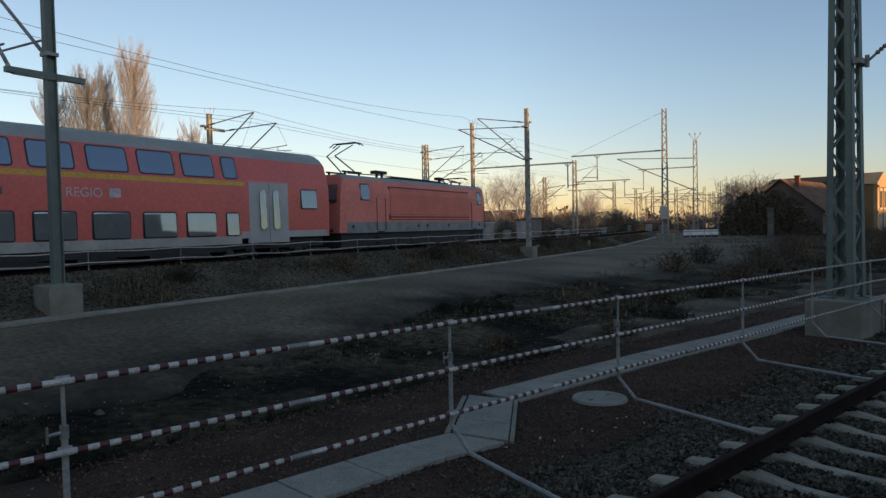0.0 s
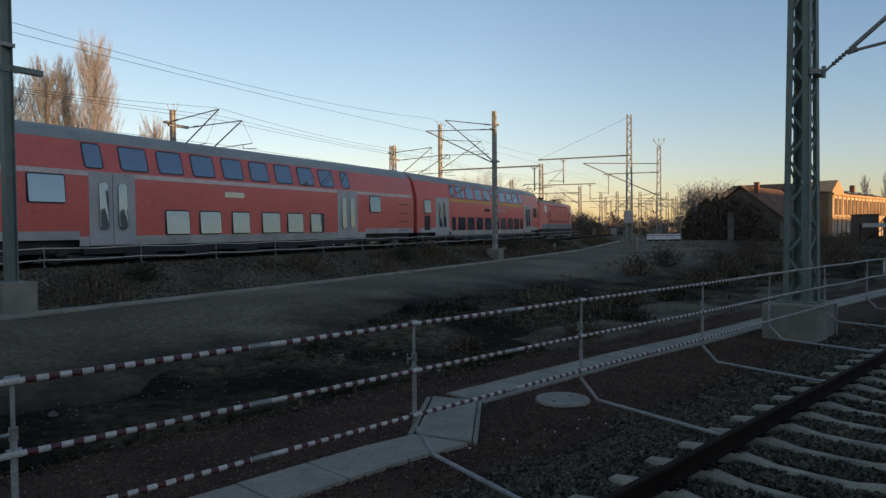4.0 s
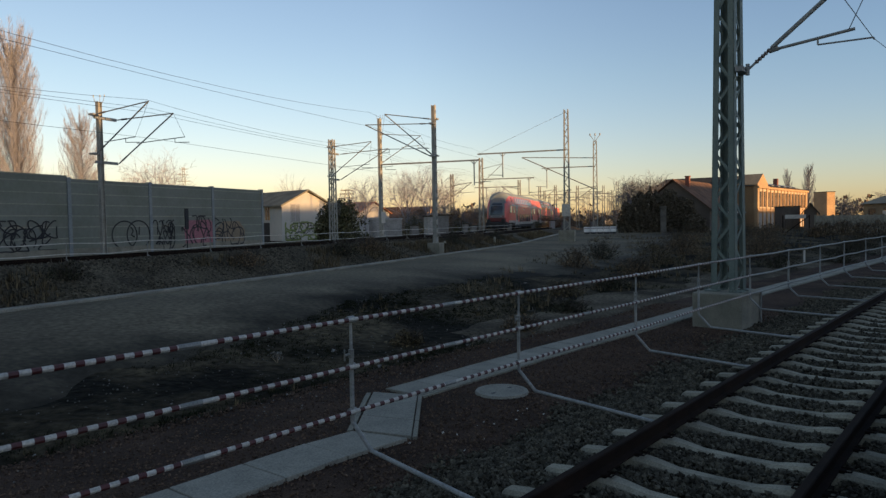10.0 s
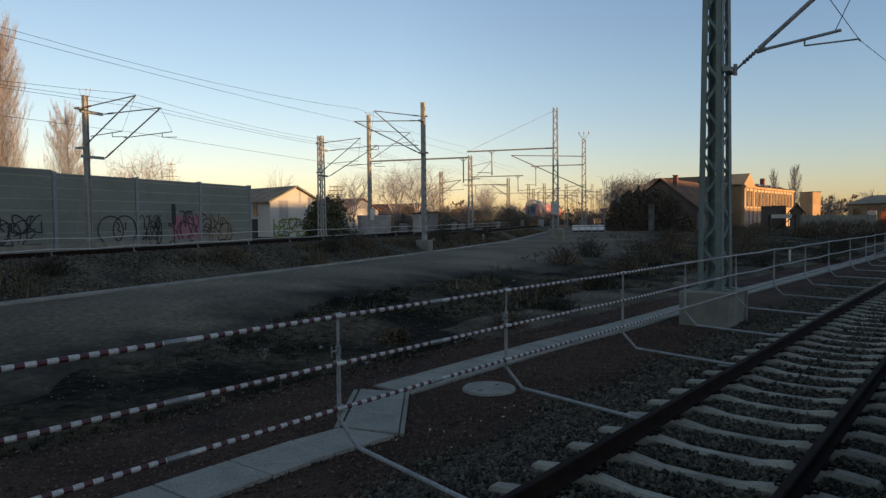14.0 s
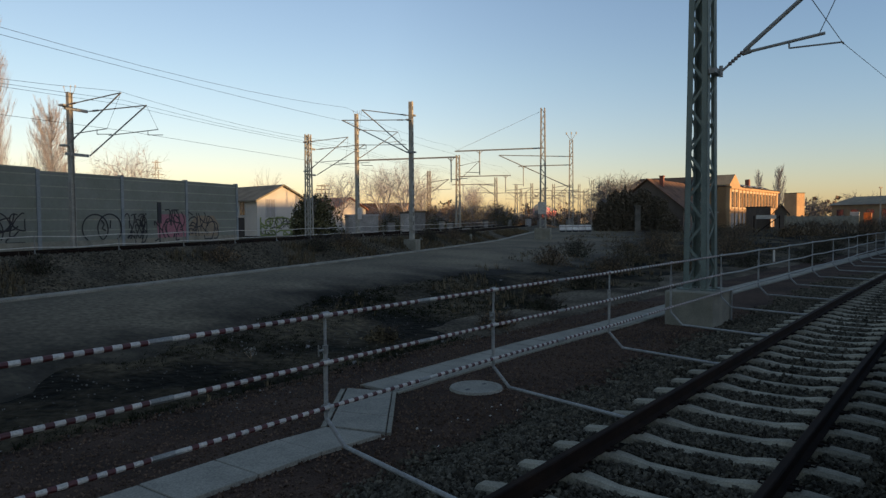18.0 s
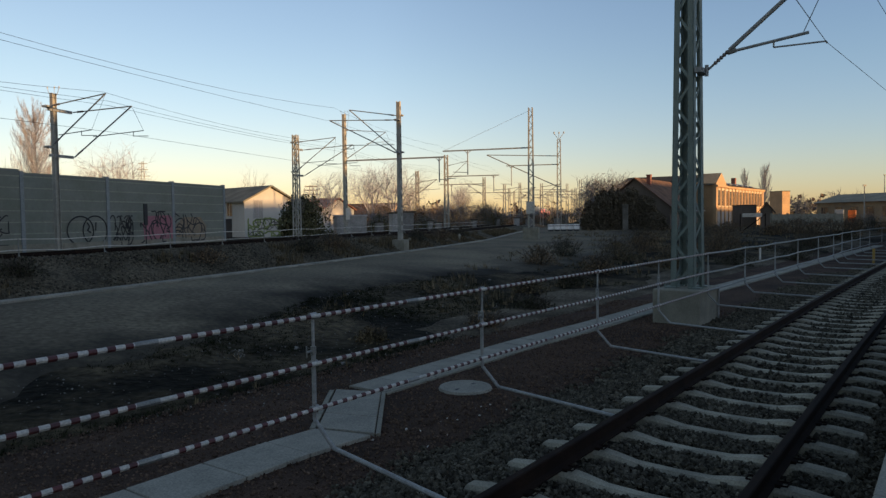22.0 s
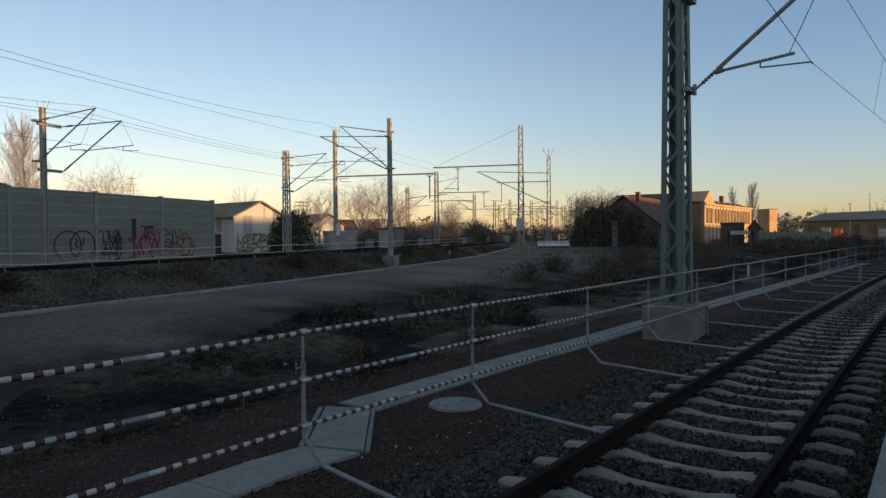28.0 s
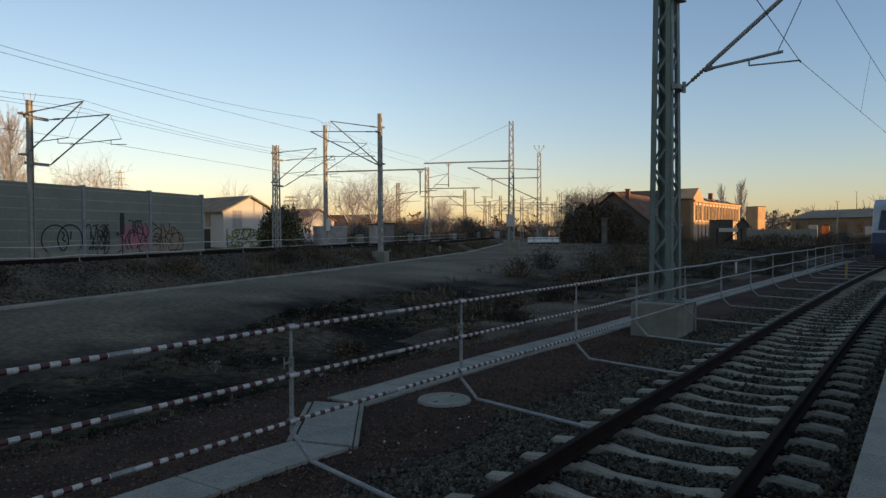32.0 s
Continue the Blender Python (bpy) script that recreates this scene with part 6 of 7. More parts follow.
# pale block at the building's end, garage and low buildings
ex, ey = place_polar(37.9, 168)
block("pale_block", 37.45, 152, 1.8, 3.5, 6.4, 0.4, YBRICK, "pale rendered block at the end of the row", 40, "building", SLATE, 0)
block("brown_shed", 35.0, 106, 1.9, 4, 3.2, 0.3, DBRICK, "dark brown wooden shed", 20, "shed", SLATE, 2)
gx, gy = place_polar(36.55, 100)
house("low_garage", pose(gx, gy, 0.3, 0, 0, -36), 1.5, 4, 2.5, 3.5, DBRICK, SLATE, "low garage with a rounded gable", category="garage")
# yard wall
W1, W2 = Vector((*place_polar(36.9, 78), 0)), Vector((*place_polar(41.6, 84), 0))
wd = W2 - W1
yard = thing("yard_wall", frame_at((W1.x, W1.y, 0.25), (wd.x, wd.y)), "long grey concrete yard wall", "wall")
n = 9
for i in range(n):
    bm = bmesh.new()
    box(bm, -0.1, 0.1, wd.length * i / n + 0.02, wd.length * (i + 1) / n - 0.02, -0.4, 1.95)
    part("wall_panel", bm, CONCRETE, yard)
    bm = bmesh.new()
    box(bm, -0.13, 0.13, wd.length * i / n - 0.06, wd.length * i / n + 0.02, -0.4, 2.05)
    part("wall_post", bm, CONCRETE, yard)
# rusty buffer frame in front of it
bx, by = place_polar(35.6, 78)
fr = thing("steel_frame", pose(bx, by, 0.2, 0, 0, -30), "rusty steel frame with a pale board", "frame")
bm = bmesh.new()
bar(bm, (-1.2, 0, 0), (-1.2, 0, 2.1), 0.1, 0.1)
bar(bm, (1.2, 0, 0), (1.2, 0, 2.1), 0.1, 0.1)
bar(bm, (-1.2, 0, 0.1), (1.2, 0, 2.0), 0.08, 0.08)
part("frame_bars", bm, RAIL, fr)
bm = bmesh.new()
box(bm, -1.0, 0.9, -0.05, 0.03, 1.75, 2.15)
part("board", bm, WHITE, fr)
# long goods shed on the far right
# roof colour lightened to stand in for low sun on the slope
GOODSROOF = material("sun_lifted_felt_roof", (0.30, 0.26, 0.19), 0.95, 0, (0.22, 0.19, 0.14), 0.3, 8, 0.2, 0.02, alpha_spec=0.05)
# darker brick colour stands in for the weak light on this front
GOODSBRICK = material("dimmed_buff_brick", (0.27, 0.19, 0.11), 0.9, 0, (0.19, 0.135, 0.085), 0.4, 10, 0.3, 0.02)
S1, S2 = Vector((*place_polar(39.9, 190), 0)), Vector((*place_polar(49.0, 165), 0))
sd_ = S2 - S1
goods = thing("goods_shed", frame_at((S1.x, S1.y, 0.3), (sd_.x, sd_.y)), "long low brick goods shed with a brown roof", "building")
L3 = sd_.length
bm = bmesh.new()
box(bm, -14, 0, 0, L3, -0.5, 4.7)
part("wall", bm, GOODSBRICK, goods)
bm = bmesh.new()
v = [bm.verts.new(p) for p in ((0.8, -0.5, 4.6), (0.8, L3 + 0.5, 4.6), (-14.8, L3 + 0.5, 4.6), (-14.8, -0.5, 4.6), (-7, -0.5, 6.7), (-7, L3 + 0.5, 6.7))]
for f in ((0, 1, 5, 4), (2, 3, 4, 5), (3, 0, 4), (1, 2, 5), (0, 3, 2, 1)):
    bm.faces.new([v[i] for i in f])
part("roof", bm, GOODSROOF, goods)
GM = Matrix.Rotation(radians(90), 4, "Z")
px = 2.5
while px < L3 - 2:
    opening(goods, Matrix.Translation((0, px, 1.2)) @ GM, 2.2, 2.4, "arched_window", DBRICK, bars=2)
    px += 4.2
# orange and white vehicles in the yard
def van(az, dist, mat, label, w=2.0, ln=4.6, h=2.3, turn=60):
    x, y = place_polar(az, dist)
    root = thing("van", pose(x, y, 0.3, 0, 0, turn - az), label, "vehicle")
    bm = bmesh.new()
    prof = [(-ln / 2, 0.4), (ln / 2, 0.4), (ln / 2, 1.15), (ln / 2 - 0.7, 1.3), (ln / 2 - 1.4, h), (-ln / 2, h)]
    sweep(bm, [(x_, z_) for x_, z_ in prof], [(Vector((0, -w / 2, 0)), Vector((1, 0, 0)), Vector((0, 0, 1))), (Vector((0, w / 2, 0)), Vector((1, 0, 0)), Vector((0, 0, 1)))])
    part("body", bm, mat, root, bevel=0.05)
    for sx in (-ln / 2 + 0.9, ln / 2 - 0.9):
        for sy in (-w / 2, w / 2):
            bm = bmesh.new()
            rod(bm, (sx, sy - 0.1, 0.33), (sx, sy + 0.1, 0.33), 0.33, 14)
            part("wheel", bm, DARK, root)
    bm = bmesh.new()
    for sy in (-w / 2 - 0.01, w / 2 - 0.01):
        box(bm, ln / 2 - 2.0, ln / 2 - 1.25, sy, sy + 0.02, 1.3, h - 0.2)
    part("side_window", bm, PANE, root)
    return root


ORANGE = material("orange_vehicle_paint", (0.75, 0.17, 0.02), 0.5, 0, None, 1, 10, 0)
van(42.15, 150, ORANGE, "orange works van parked in the yard", 1.3, 4.2, 2.55, 90)
van(41.35, 148, HOUSEWHITE, "white van parked in the yard", 1.5, 4.2, 2.7, 90)
van(45.4, 150, HOUSEWHITE, "white van parked by the shed", h=2.4)
van(22.7, 190, HOUSEWHITE, "distant pale parked van", h=2.4)
van(21.6, 185, GREYPLASTER, "distant grey parked van", h=2.0)
# poles in the yard
for az, d, top in ((42.9, 120, 6.2), (45.6, 110, 5.6), (44.1, 190, 11.0)):
    x, y = place_polar(az, d)
    bm = bmesh.new()
    rod(bm, (0, 0, -0.2), (0, 0, top), 0.12, 8, 0.07)
    box(bm, -0.25, 0.25, -0.08, 0.08, top - 0.1, top + 0.12)
    solo("yard_pole", bm, FAR_STEEL, "dark pole standing in the yard", "pole", "yard poles", at=pose(x, y, 0.2))
# lattice pylons far away
for az, d, top in ((-12.85, 420, 2.12 + 420 * 0.083), (0.0, 260, 2.12 + 260 * 0.052)):
    x, y = place_polar(az, d)
    root = thing("power_pylon", pose(x, y, 0, 0, 0, -az), "distant lattice power pylon", "pylon", "power pylons")
    bm = bmesh.new()
    lattice(bm, top, 5.0, 0.8, 0.35, 4.0)
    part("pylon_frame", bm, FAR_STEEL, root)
    for k in (0.78, 0.88, 0.97):
        bm = bmesh.new()
        bar(bm, (-4.5 * (1.5 - k), 0, top * k), (4.5 * (1.5 - k), 0, top * k), 0.4, 0.4)
        part("cross_arm", bm, FAR_STEEL, root)
# parked railcar at the far end of the platform track
car = thing("railcar", TRACK_M @ Matrix.Translation((46.5, TP + bend(46.5) + 0.3, NEAR_Z)) @ Matrix.Rotation(-0.062, 4, "Z"), "white and blue railcar standing at the platform", "train")
RAILWHITE = material("railcar_white_paint", (0.42, 0.44, 0.46), 0.4, 0, None, 1, 10, 0.02, fine_mix=0.06)
RAILBLUE = material("railcar_blue_paint", (0.028, 0.04, 0.075), 0.4, 0, None, 1, 10, 0.02, fine_mix=0.06)
for nm, prof, mat in (("upper_body", ((0.1, 1.75), (0.75, 3.3), (1.4, 3.75), (25, 3.75), (25, 1.75)), RAILWHITE), ("lower_body", ((0, 0.5), (-0.05, 1.2), (0.08, 1.75), (25, 1.75), (25, 0.5)), RAILBLUE)):
    bm = bmesh.new()
    sweep(bm, list(prof), [(Vector((0, -1.42, 0)), Vector((1, 0, 0)), Vector((0, 0, 1))), (Vector((0, 1.42, 0)), Vector((1, 0, 0)), Vector((0, 0, 1)))])
    part(nm, bm, mat, car, bevel=0.05)
bm = bmesh.new()
box(bm, -0.35, 24, -1.2, 1.2, 0.15, 0.55)
part("underframe", bm, DARK, car)
bm = bmesh.new()
box(bm, 1.6, 23, -1.44, 1.44, 1.95, 2.9)
part("window_band", bm, PANE, car)
bm = bmesh.new()
v = [bm.verts.new(p) for p in ((0.12, -1.1, 1.95), (0.12, 1.1, 1.95), (0.6, 1.0, 3.1), (0.6, -1.0, 3.1))]
bm.faces.new(v)
part("windscreen", bm, PANE, car)
# yellow bollard by the fence
bm = bmesh.new()
rod(bm, (0, 0, -0.1), (0, 0, 0.6), 0.055, 12)
solo("yellow_bollard", bm, material("yellow_bollard_paint", (0.36, 0.23, 0.05), 0.6, 0, None, 3, 20, 0), "short yellow bollard beside the track", "bollard", at=TRACK_M @ Matrix.Translation((37.2, 3.1, -0.1)))


# ---- shrubs and weeds on the open land ----
def tufts(name, n, place, h, mat, label, seed, blades=7, w=0.012, lean=0.35):
    rng = np.random.default_rng(seed)
    c = place(rng, n)
    k = len(c)
    a = rng.uniform(0, 2 * np.pi, (k, blades))
    hh = h * rng.uniform(0.35, 1.25, (k, blades)) * rng.uniform(0.5, 1.3, (k, 1))
    ln = lean * hh * rng.uniform(0.2, 1.3, (k, blades))
    rt = rng.uniform(0, 0.08, (k, blades))
    bx = c[:, None, 0] + np.cos(a) * rt
    by = c[:, None, 1] + np.sin(a) * rt
    bz = np.repeat(c[:, 2:3], blades, 1)
    ox, oy = -np.sin(a) * w, np.cos(a) * w
    v = np.stack([np.stack([bx - ox, by - oy, bz], -1), np.stack([bx + ox, by + oy, bz], -1),
                  np.stack([bx + np.cos(a) * ln, by + np.sin(a) * ln, bz + hh], -1)], 2).reshape(-1, 3)
    f = np.arange(len(v)).reshape(-1, 3)
    me = bpy.data.meshes.new(name)
    me.from_pydata(v.tolist(), [], f.tolist())
    me.materials.append(mat)
    return tagged(new(name, me), label, "weeds", kind="stuff")


def field_place(x0, x1, y0, y1, umin, umax, pmin, thr=0.0):
    def place(rng, n):
        out = []
        xs, ys = rng.uniform(x0, x1, n), rng.uniform(y0, y1, n)
        for x, y in zip(xs, ys):
            u = side(x, y)
            if u < umin or u > umax or LEFT.x * x + LEFT.y * y < pmin:
                continue
            if noise.noise((x * 0.33, y * 0.33, 7)) < thr:
                continue
            out.append((x, y, ground_z(x, y) - 0.04))
        return np.array(out).reshape(-1, 3)
    return place


# paler weed colour for the far field, standing in for haze
FIELDWEED = island_tint(material("dry_field_stalk", (0.1875, 0.1475, 0.0912), 0.9, 0, (0.1125, 0.0912, 0.0564), 3, 20, 0, alpha_spec=0.1), 0.35, 1.6)
tufts("weeds", 2600, field_place(-9, 8, 5, 26, 12.9, 60, 8.6, 0.12), 0.13, WEED, "dry dark weeds on the open land", 21)
tufts("weeds", 5200, field_place(2, 34, 18, 62, 12.8, 60, 10.5, 0.05), 0.26, FIELDWEED, "dry brown weeds on the open land", 22, 8, 0.02)
tufts("weeds", 2600, field_place(20, 75, 28, 95, 13, 90, 11, 0.0), 0.36, FIELDWEED, "dry brown weeds on the open land", 23, 8, 0.03)


GRASS = island_tint(material("dark_winter_grass", (0.0252, 0.028, 0.0113), 0.9, 0, (0.0137, 0.0155, 0.0067), 3, 20, 0, alpha_spec=0.06), 0.3, 1.7)
tufts("grass", 26000, field_place(-9, 9, 4.5, 24, 11.5, 60, 8.4, -0.08), 0.055, GRASS, "short dark winter grass on the bare land", 31, 9, 0.008, 1.6)
tufts("grass", 9000, field_place(2, 36, 18, 50, 12.4, 60, 9, 0.05), 0.09, GRASS, "short dark winter grass on the bare land", 32, 7, 0.016, 1.8)


def bank_place(rng, n):
    out = []
    for _ in range(n):
        y, u = rng.uniform(8, 75), rng.uniform(5.9, 7.6)
        if noise.noise((y * 0.35, u * 0.5, 2)) < 0.45 - 0.5 * smooth(14, 34, y):
            continue
        p = line_at(y, u)
        f = ground_z(p.x, p.y)
        out.append((p.x, p.y, bank_z(y, u, f) - 0.03))
    return np.array(out)


tufts("bank_weeds", 3800, bank_place, 0.28, WEED, "dry brown weeds on the railway bank", 24, 8, 0.016)


def bank_stones(rng, n):
    out = []
    for _ in range(n):
        y, u = 8 + 50 * rng.uniform(0, 1) ** 1.5, rng.uniform(5.3, 7.75)
        p = line_at(y, u)
        f = ground_z(p.x, p.y)
        out.append((p.x, p.y, bank_z(y, u, f)))
    return np.array(out)


stones("bank_stones", 30000, bank_stones, 0.04, STONE, None, "loose stones on the railway bank", 25)


def litter_place(rng, n):
    out = []
    for x, y in zip(rng.uniform(-8, 8, n), rng.uniform(4.5, 24, n)):
        p = LEFT.x * x + LEFT.y * y
        if side(x, y) < 12 or p < 7.6:
            continue
        out.append((x, y, (ground_z(x, y) - 0.02 if p > 9 else -0.455)))
    return np.array(out)


RUBBLE = island_tint(material("pale_rubble", (0.15, 0.142, 0.126), 0.9, 0, None, 4, 30, 0.2), 0.15, 1.6)
stones("rubble", 70, litter_place, 0.05, RUBBLE, None, "larger pale rubble pieces and litter", 28)
stones("rubble", 5200, litter_place, 0.016, RUBBLE, None, "scattered pale rubble and litter bits", 26)


def chips_place(rng, n):
    s, p = rng.normal(7.0, 0.6, n), rng.normal(5.1, 0.24, n)
    return np.stack([s * DIR.x + p * LEFT.x, s * DIR.y + p * LEFT.y, np.full(n, -0.45)], 1)


stones("plaster_chips", 16, chips_place, 0.016, HOUSEWHITE, None, "white plaster chips on the gravel", 27)
for k, (x, y, r, h) in enumerate(((10.2, 29.5, 1.3, 0.9), (9.4, 23.4, 0.9, 0.5), (15.5, 32.6, 1.6, 1.1), (19.6, 37.6, 1.8, 1.2), (21.3, 31.0, 1.5, 0.8), (7.1, 21.6, 1.0, 0.55), (12.0, 27.0, 1.2, 0.8), (13.4, 34.5, 1.3, 1.0),
                                  (17.0, 30.0, 1.4, 0.9), (24.0, 37.0, 1.7, 1.0), (27.0, 34.0, 1.5, 0.9), (23.0, 44.0, 2.0, 1.3), (29.0, 44.0, 2.0, 1.2), (33.0, 40.0, 1.8, 1.0), (38.0, 46.0, 2.0, 1.1), (4.0, 15.5, 0.7, 0.4), (6.0, 18.0, 0.8, 0.45),
                                  (34.0, 55.0, 2.4, 1.3), (40.0, 60.0, 2.4, 1.2), (46.0, 52.0, 2.2, 1.0), (1.2, 14.2, 0.5, 0.35))):
    bush("shrub", x, y, r, h, "low dry brown shrub on the open land", (DRYLEAF, DARKLEAF, WEED)[k % 3], 100 + k, int(1500 * r), 0.036, 30, "shrub", "dry shrubs")
for k, (y, u, r, h) in enumerate(((17, 6.8, 0.6, 0.5), (22, 6.5, 0.7, 0.5), (27.5, 6.7, 0.9, 0.6), (33, 6.6, 1.0, 0.7), (35.5, 6.4, 1.0, 0.7), (45, 6.5, 1.0, 0.8), (49, 6.6, 1.1, 0.8), (54, 6.4, 1.1, 0.7))):
    q = line_at(y, u)
    bush("shrub", q.x, q.y, r, h, "dry brown shrub on the railway bank", DARKLEAF if k % 2 else DRYLEAF, 140 + k, int(1300 * r), 0.032, 30, "shrub", "dry shrubs", z=bank_z(y, u, ground_z(q.x, q.y)) + 0.02)
for k, (az, d, r, h) in enumerate(((37.5, 74, 1.5, 1.3), (38.6, 75, 1.8, 1.5), (39.7, 76, 1.7, 1.4), (40.9, 77, 1.9, 1.7), (41.9, 76, 1.6, 1.5), (36.9, 70, 1.2, 0.9))):
    x, y = place_polar(az, d)
    bush("shrub", x, y, r, h, "dry brown shrub in front of the yard wall", DRYLEAF, 210 + k, 1500, 0.06, 40, "shrub", "dry shrubs")
for k, (az, d, r, h) in enumerate(((42.3, 92, 1.9, 1.7), (43.4, 96, 2.2, 2.0), (44.6, 94, 2.0, 1.6), (45.8, 98, 2.4, 2.1), (47.0, 96, 2.2, 1.9), (48.2, 99, 2.3, 2.1), (49.4, 97, 2.2, 1.8))):
    x, y = place_polar(az, d)
    bush("shrub", x, y, r, h, "dark winter shrub along the yard's edge", DARKLEAF if k % 2 else DRYLEAF, 230 + k, 2600, 0.06, 40, "shrub", "yard hedge")
# straw-coloured scrub and dark scrub beyond the line
rs = random.Random(77)
SCRUB = [(5.2 + 0.95 * i, 92 + 3.0 * (i % 4) + i, rs.uniform(2.6, 3.8), rs.uniform(2.9, 4.0), DRYLEAF if i % 3 == 1 else REED) for i in range(11)]
SCRUB += [(14.6, 104, 2.6, 4.0, IVY), (15.5, 108, 2.0, 3.2, IVY), (9.6, 88, 2.0, 2.0, IVY), (5.6, 86, 2.2, 2.4, IVY)]
SCRUB += [(15.9 + 1.15 * i, 118 + 5 * i, rs.uniform(3.2, 4.6), rs.uniform(2.2, 3.4), IVY if i in (3, 5) else DRYLEAF) for i in range(7)]
for k, (az, d, r, h, mat) in enumerate(SCRUB):
    x, y = place_polar(az, d)
    bush("scrub", x, y, r, h, "straw-coloured scrub lit by the low sun" if mat is REED else "dark winter scrub beyond the line", mat, 160 + k, 3400, 0.075, 70, "scrub", "scrub beyond the line", z=0.6)


rng = random.Random(91)
for x, y, h in ((-1.32, 12.5, 0.2),):
    z = ground_z(x, y)
    plant = thing("dead_weed", pose(x, y, z - 0.03), "small pale dead weed with dry leaves", "weed", "pale weeds")
    tw = Twigs()
    for _ in range(6):
        tw.limb(Vector((0, 0, 0)), Vector((rng.gauss(0, 0.05), rng.gauss(0, 0.05), h * rng.uniform(0.6, 1.0))), 0.004, 0.002)
    part("stalk", tw.mesh("stalk", REED), None, plant)
    tw = Twigs()
    for _ in range(34):
        tw.leaf(Vector((rng.gauss(0, 0.05), rng.gauss(0, 0.05), h * rng.uniform(0.35, 1.05))), 0.026, rng)
    part("leaves", tw.mesh("leaves", PALELEAF), None, plant)


def far_woods():
    """Woods along the horizon, in one piece."""
    rng = random.Random(9)
    tw = Twigs()
    for i in range(420):
        az = rng.uniform(-50, 62)
        d = rng.uniform(230, 420)
        if 31 < az < 60:
            d = rng.uniform(260, 460)
        x, y = place_polar(az, d)
        h = rng.uniform(4, 8.5) * (1.1 + 0.6 * noise.noise((az * 0.12, 1, 1)))
        r = rng.uniform(2.5, 5)
        for _ in range(46):
            a, t, c = rng.uniform(0, 6.28), rng.random() ** 0.5, rng.random()
            tw.leaf(Vector((x + math.cos(a) * r * t * (1 - 0.5 * c), y + math.sin(a) * r * t * (1 - 0.5 * c), c * h)), rng.uniform(0.5, 1.1), rng)
    # woods colour lightened to stand in for distance haze
    ob = new("far_woods", tw.mesh("far_woods", island_tint(material("winter_woods", (0.13, 0.09, 0.06), 0.95, 0, (0.091, 0.065, 0.048), 0.1, 4, 0), 0.5, 1.4)))
    return tagged(ob, "distant winter woods along the horizon", "woods", kind="stuff")


far_woods()


# ---- the train ----
BODY = [(1.30, 0.42), (1.39, 0.62), (1.40, 1.6), (1.40, 2.6), (1.38, 3.05), (1.12, 4.06), (0.92, 4.3), (0.6, 4.5), (0.3, 4.59), (0, 4.62)]


def body_y(z):
    for (y0, z0), (y1, z1) in zip(BODY, BODY[1:]):
        if z <= z1:
            return y0 + (y1 - y0) * (z - z0) / (z1 - z0) if z > z0 else y0
    return 0.0


def patch(bm, x0, x1, z0, z1, off, sd, yfun, rad=0.0, thick=0.03, nz=3, slant=0.0):
    """A rounded panel lying on the body's side, off metres proud of it."""
    pts = []
    if rad:
        for cx, cz, a0 in ((x1 - rad, z1 - rad, 0), (x0 + rad, z1 - rad, 90), (x0 + rad, z0 + rad, 180), (x1 - rad, z0 + rad, 270)):
            for k in range(4):
                a = radians(a0 + 30 * k)
                pts.append((cx + rad * math.cos(a), cz + rad * math.sin(a)))
    else:
        pts = [(x1, z1), (x0, z1), (x0, z0), (x1, z0)]
    if slant:
        pts = [(x + slant * (z - z0) / (z1 - z0) if x < (x0 + x1) / 2 else x, z) for x, z in pts]
    out = [bm.verts.new((x, sd * (yfun(z) + off), z)) for x, z in pts]
    inn = [bm.verts.new((x, sd * (yfun(z) + off - thick), z)) for x, z in pts]
    n = len(pts)
    bm.faces.new(out)
    for i in range(n):
        j = (i + 1) % n
        bm.faces.new((out[i], inn[i], inn[j], out[j]))


RUBBER = material("black_window_rubber", (0.02, 0.02, 0.022), 0.6, 0, None, 3, 20, 0)
TINT = material("coated_window_glass", (0.215, 0.255, 0.285), 0.03, 0.75, (0.2, 0.235, 0.265), 0.4, 3, 0.0, fine_mix=0.03)
BLUEPATCH = material("white_lettering", (0.55, 0.5, 0.5), 0.5, 0, None, 4, 30, 0)
DOORGREY = material("door_grey_paint", (0.40, 0.405, 0.39), 0.45, 0, (0.33, 0.335, 0.32), 1, 12, 0.02, fine_mix=0.08)
BOGIE = material("dusty_bogie_steel", (0.05, 0.045, 0.04), 0.85, 0, (0.03, 0.028, 0.026), 2, 20, 0.1)


def window(parent, x0, x1, z0, z1, sd, rad=0.09, yfun=body_y, slant=0.0, name="window"):
    bm = bmesh.new()
    patch(bm, x0, x1, z0, z1, 0.008, sd, yfun, rad, slant=slant)
    w = part(name, bm, RUBBER, parent)
    bm = bmesh.new()
    # lower panes stand out at the foot, a tilt added so they mirror bright sky
    lean = 0.055 if z0 < 2.6 else 0.0
    patch(bm, x0 + 0.05, x1 - 0.05, z0 + 0.05, z1 - 0.05, 0.014, sd, lambda z: yfun(z) + lean * (z1 - z), max(0.03, rad - 0.04), slant=slant)
    part("pane", bm, TINT, w)
    return w


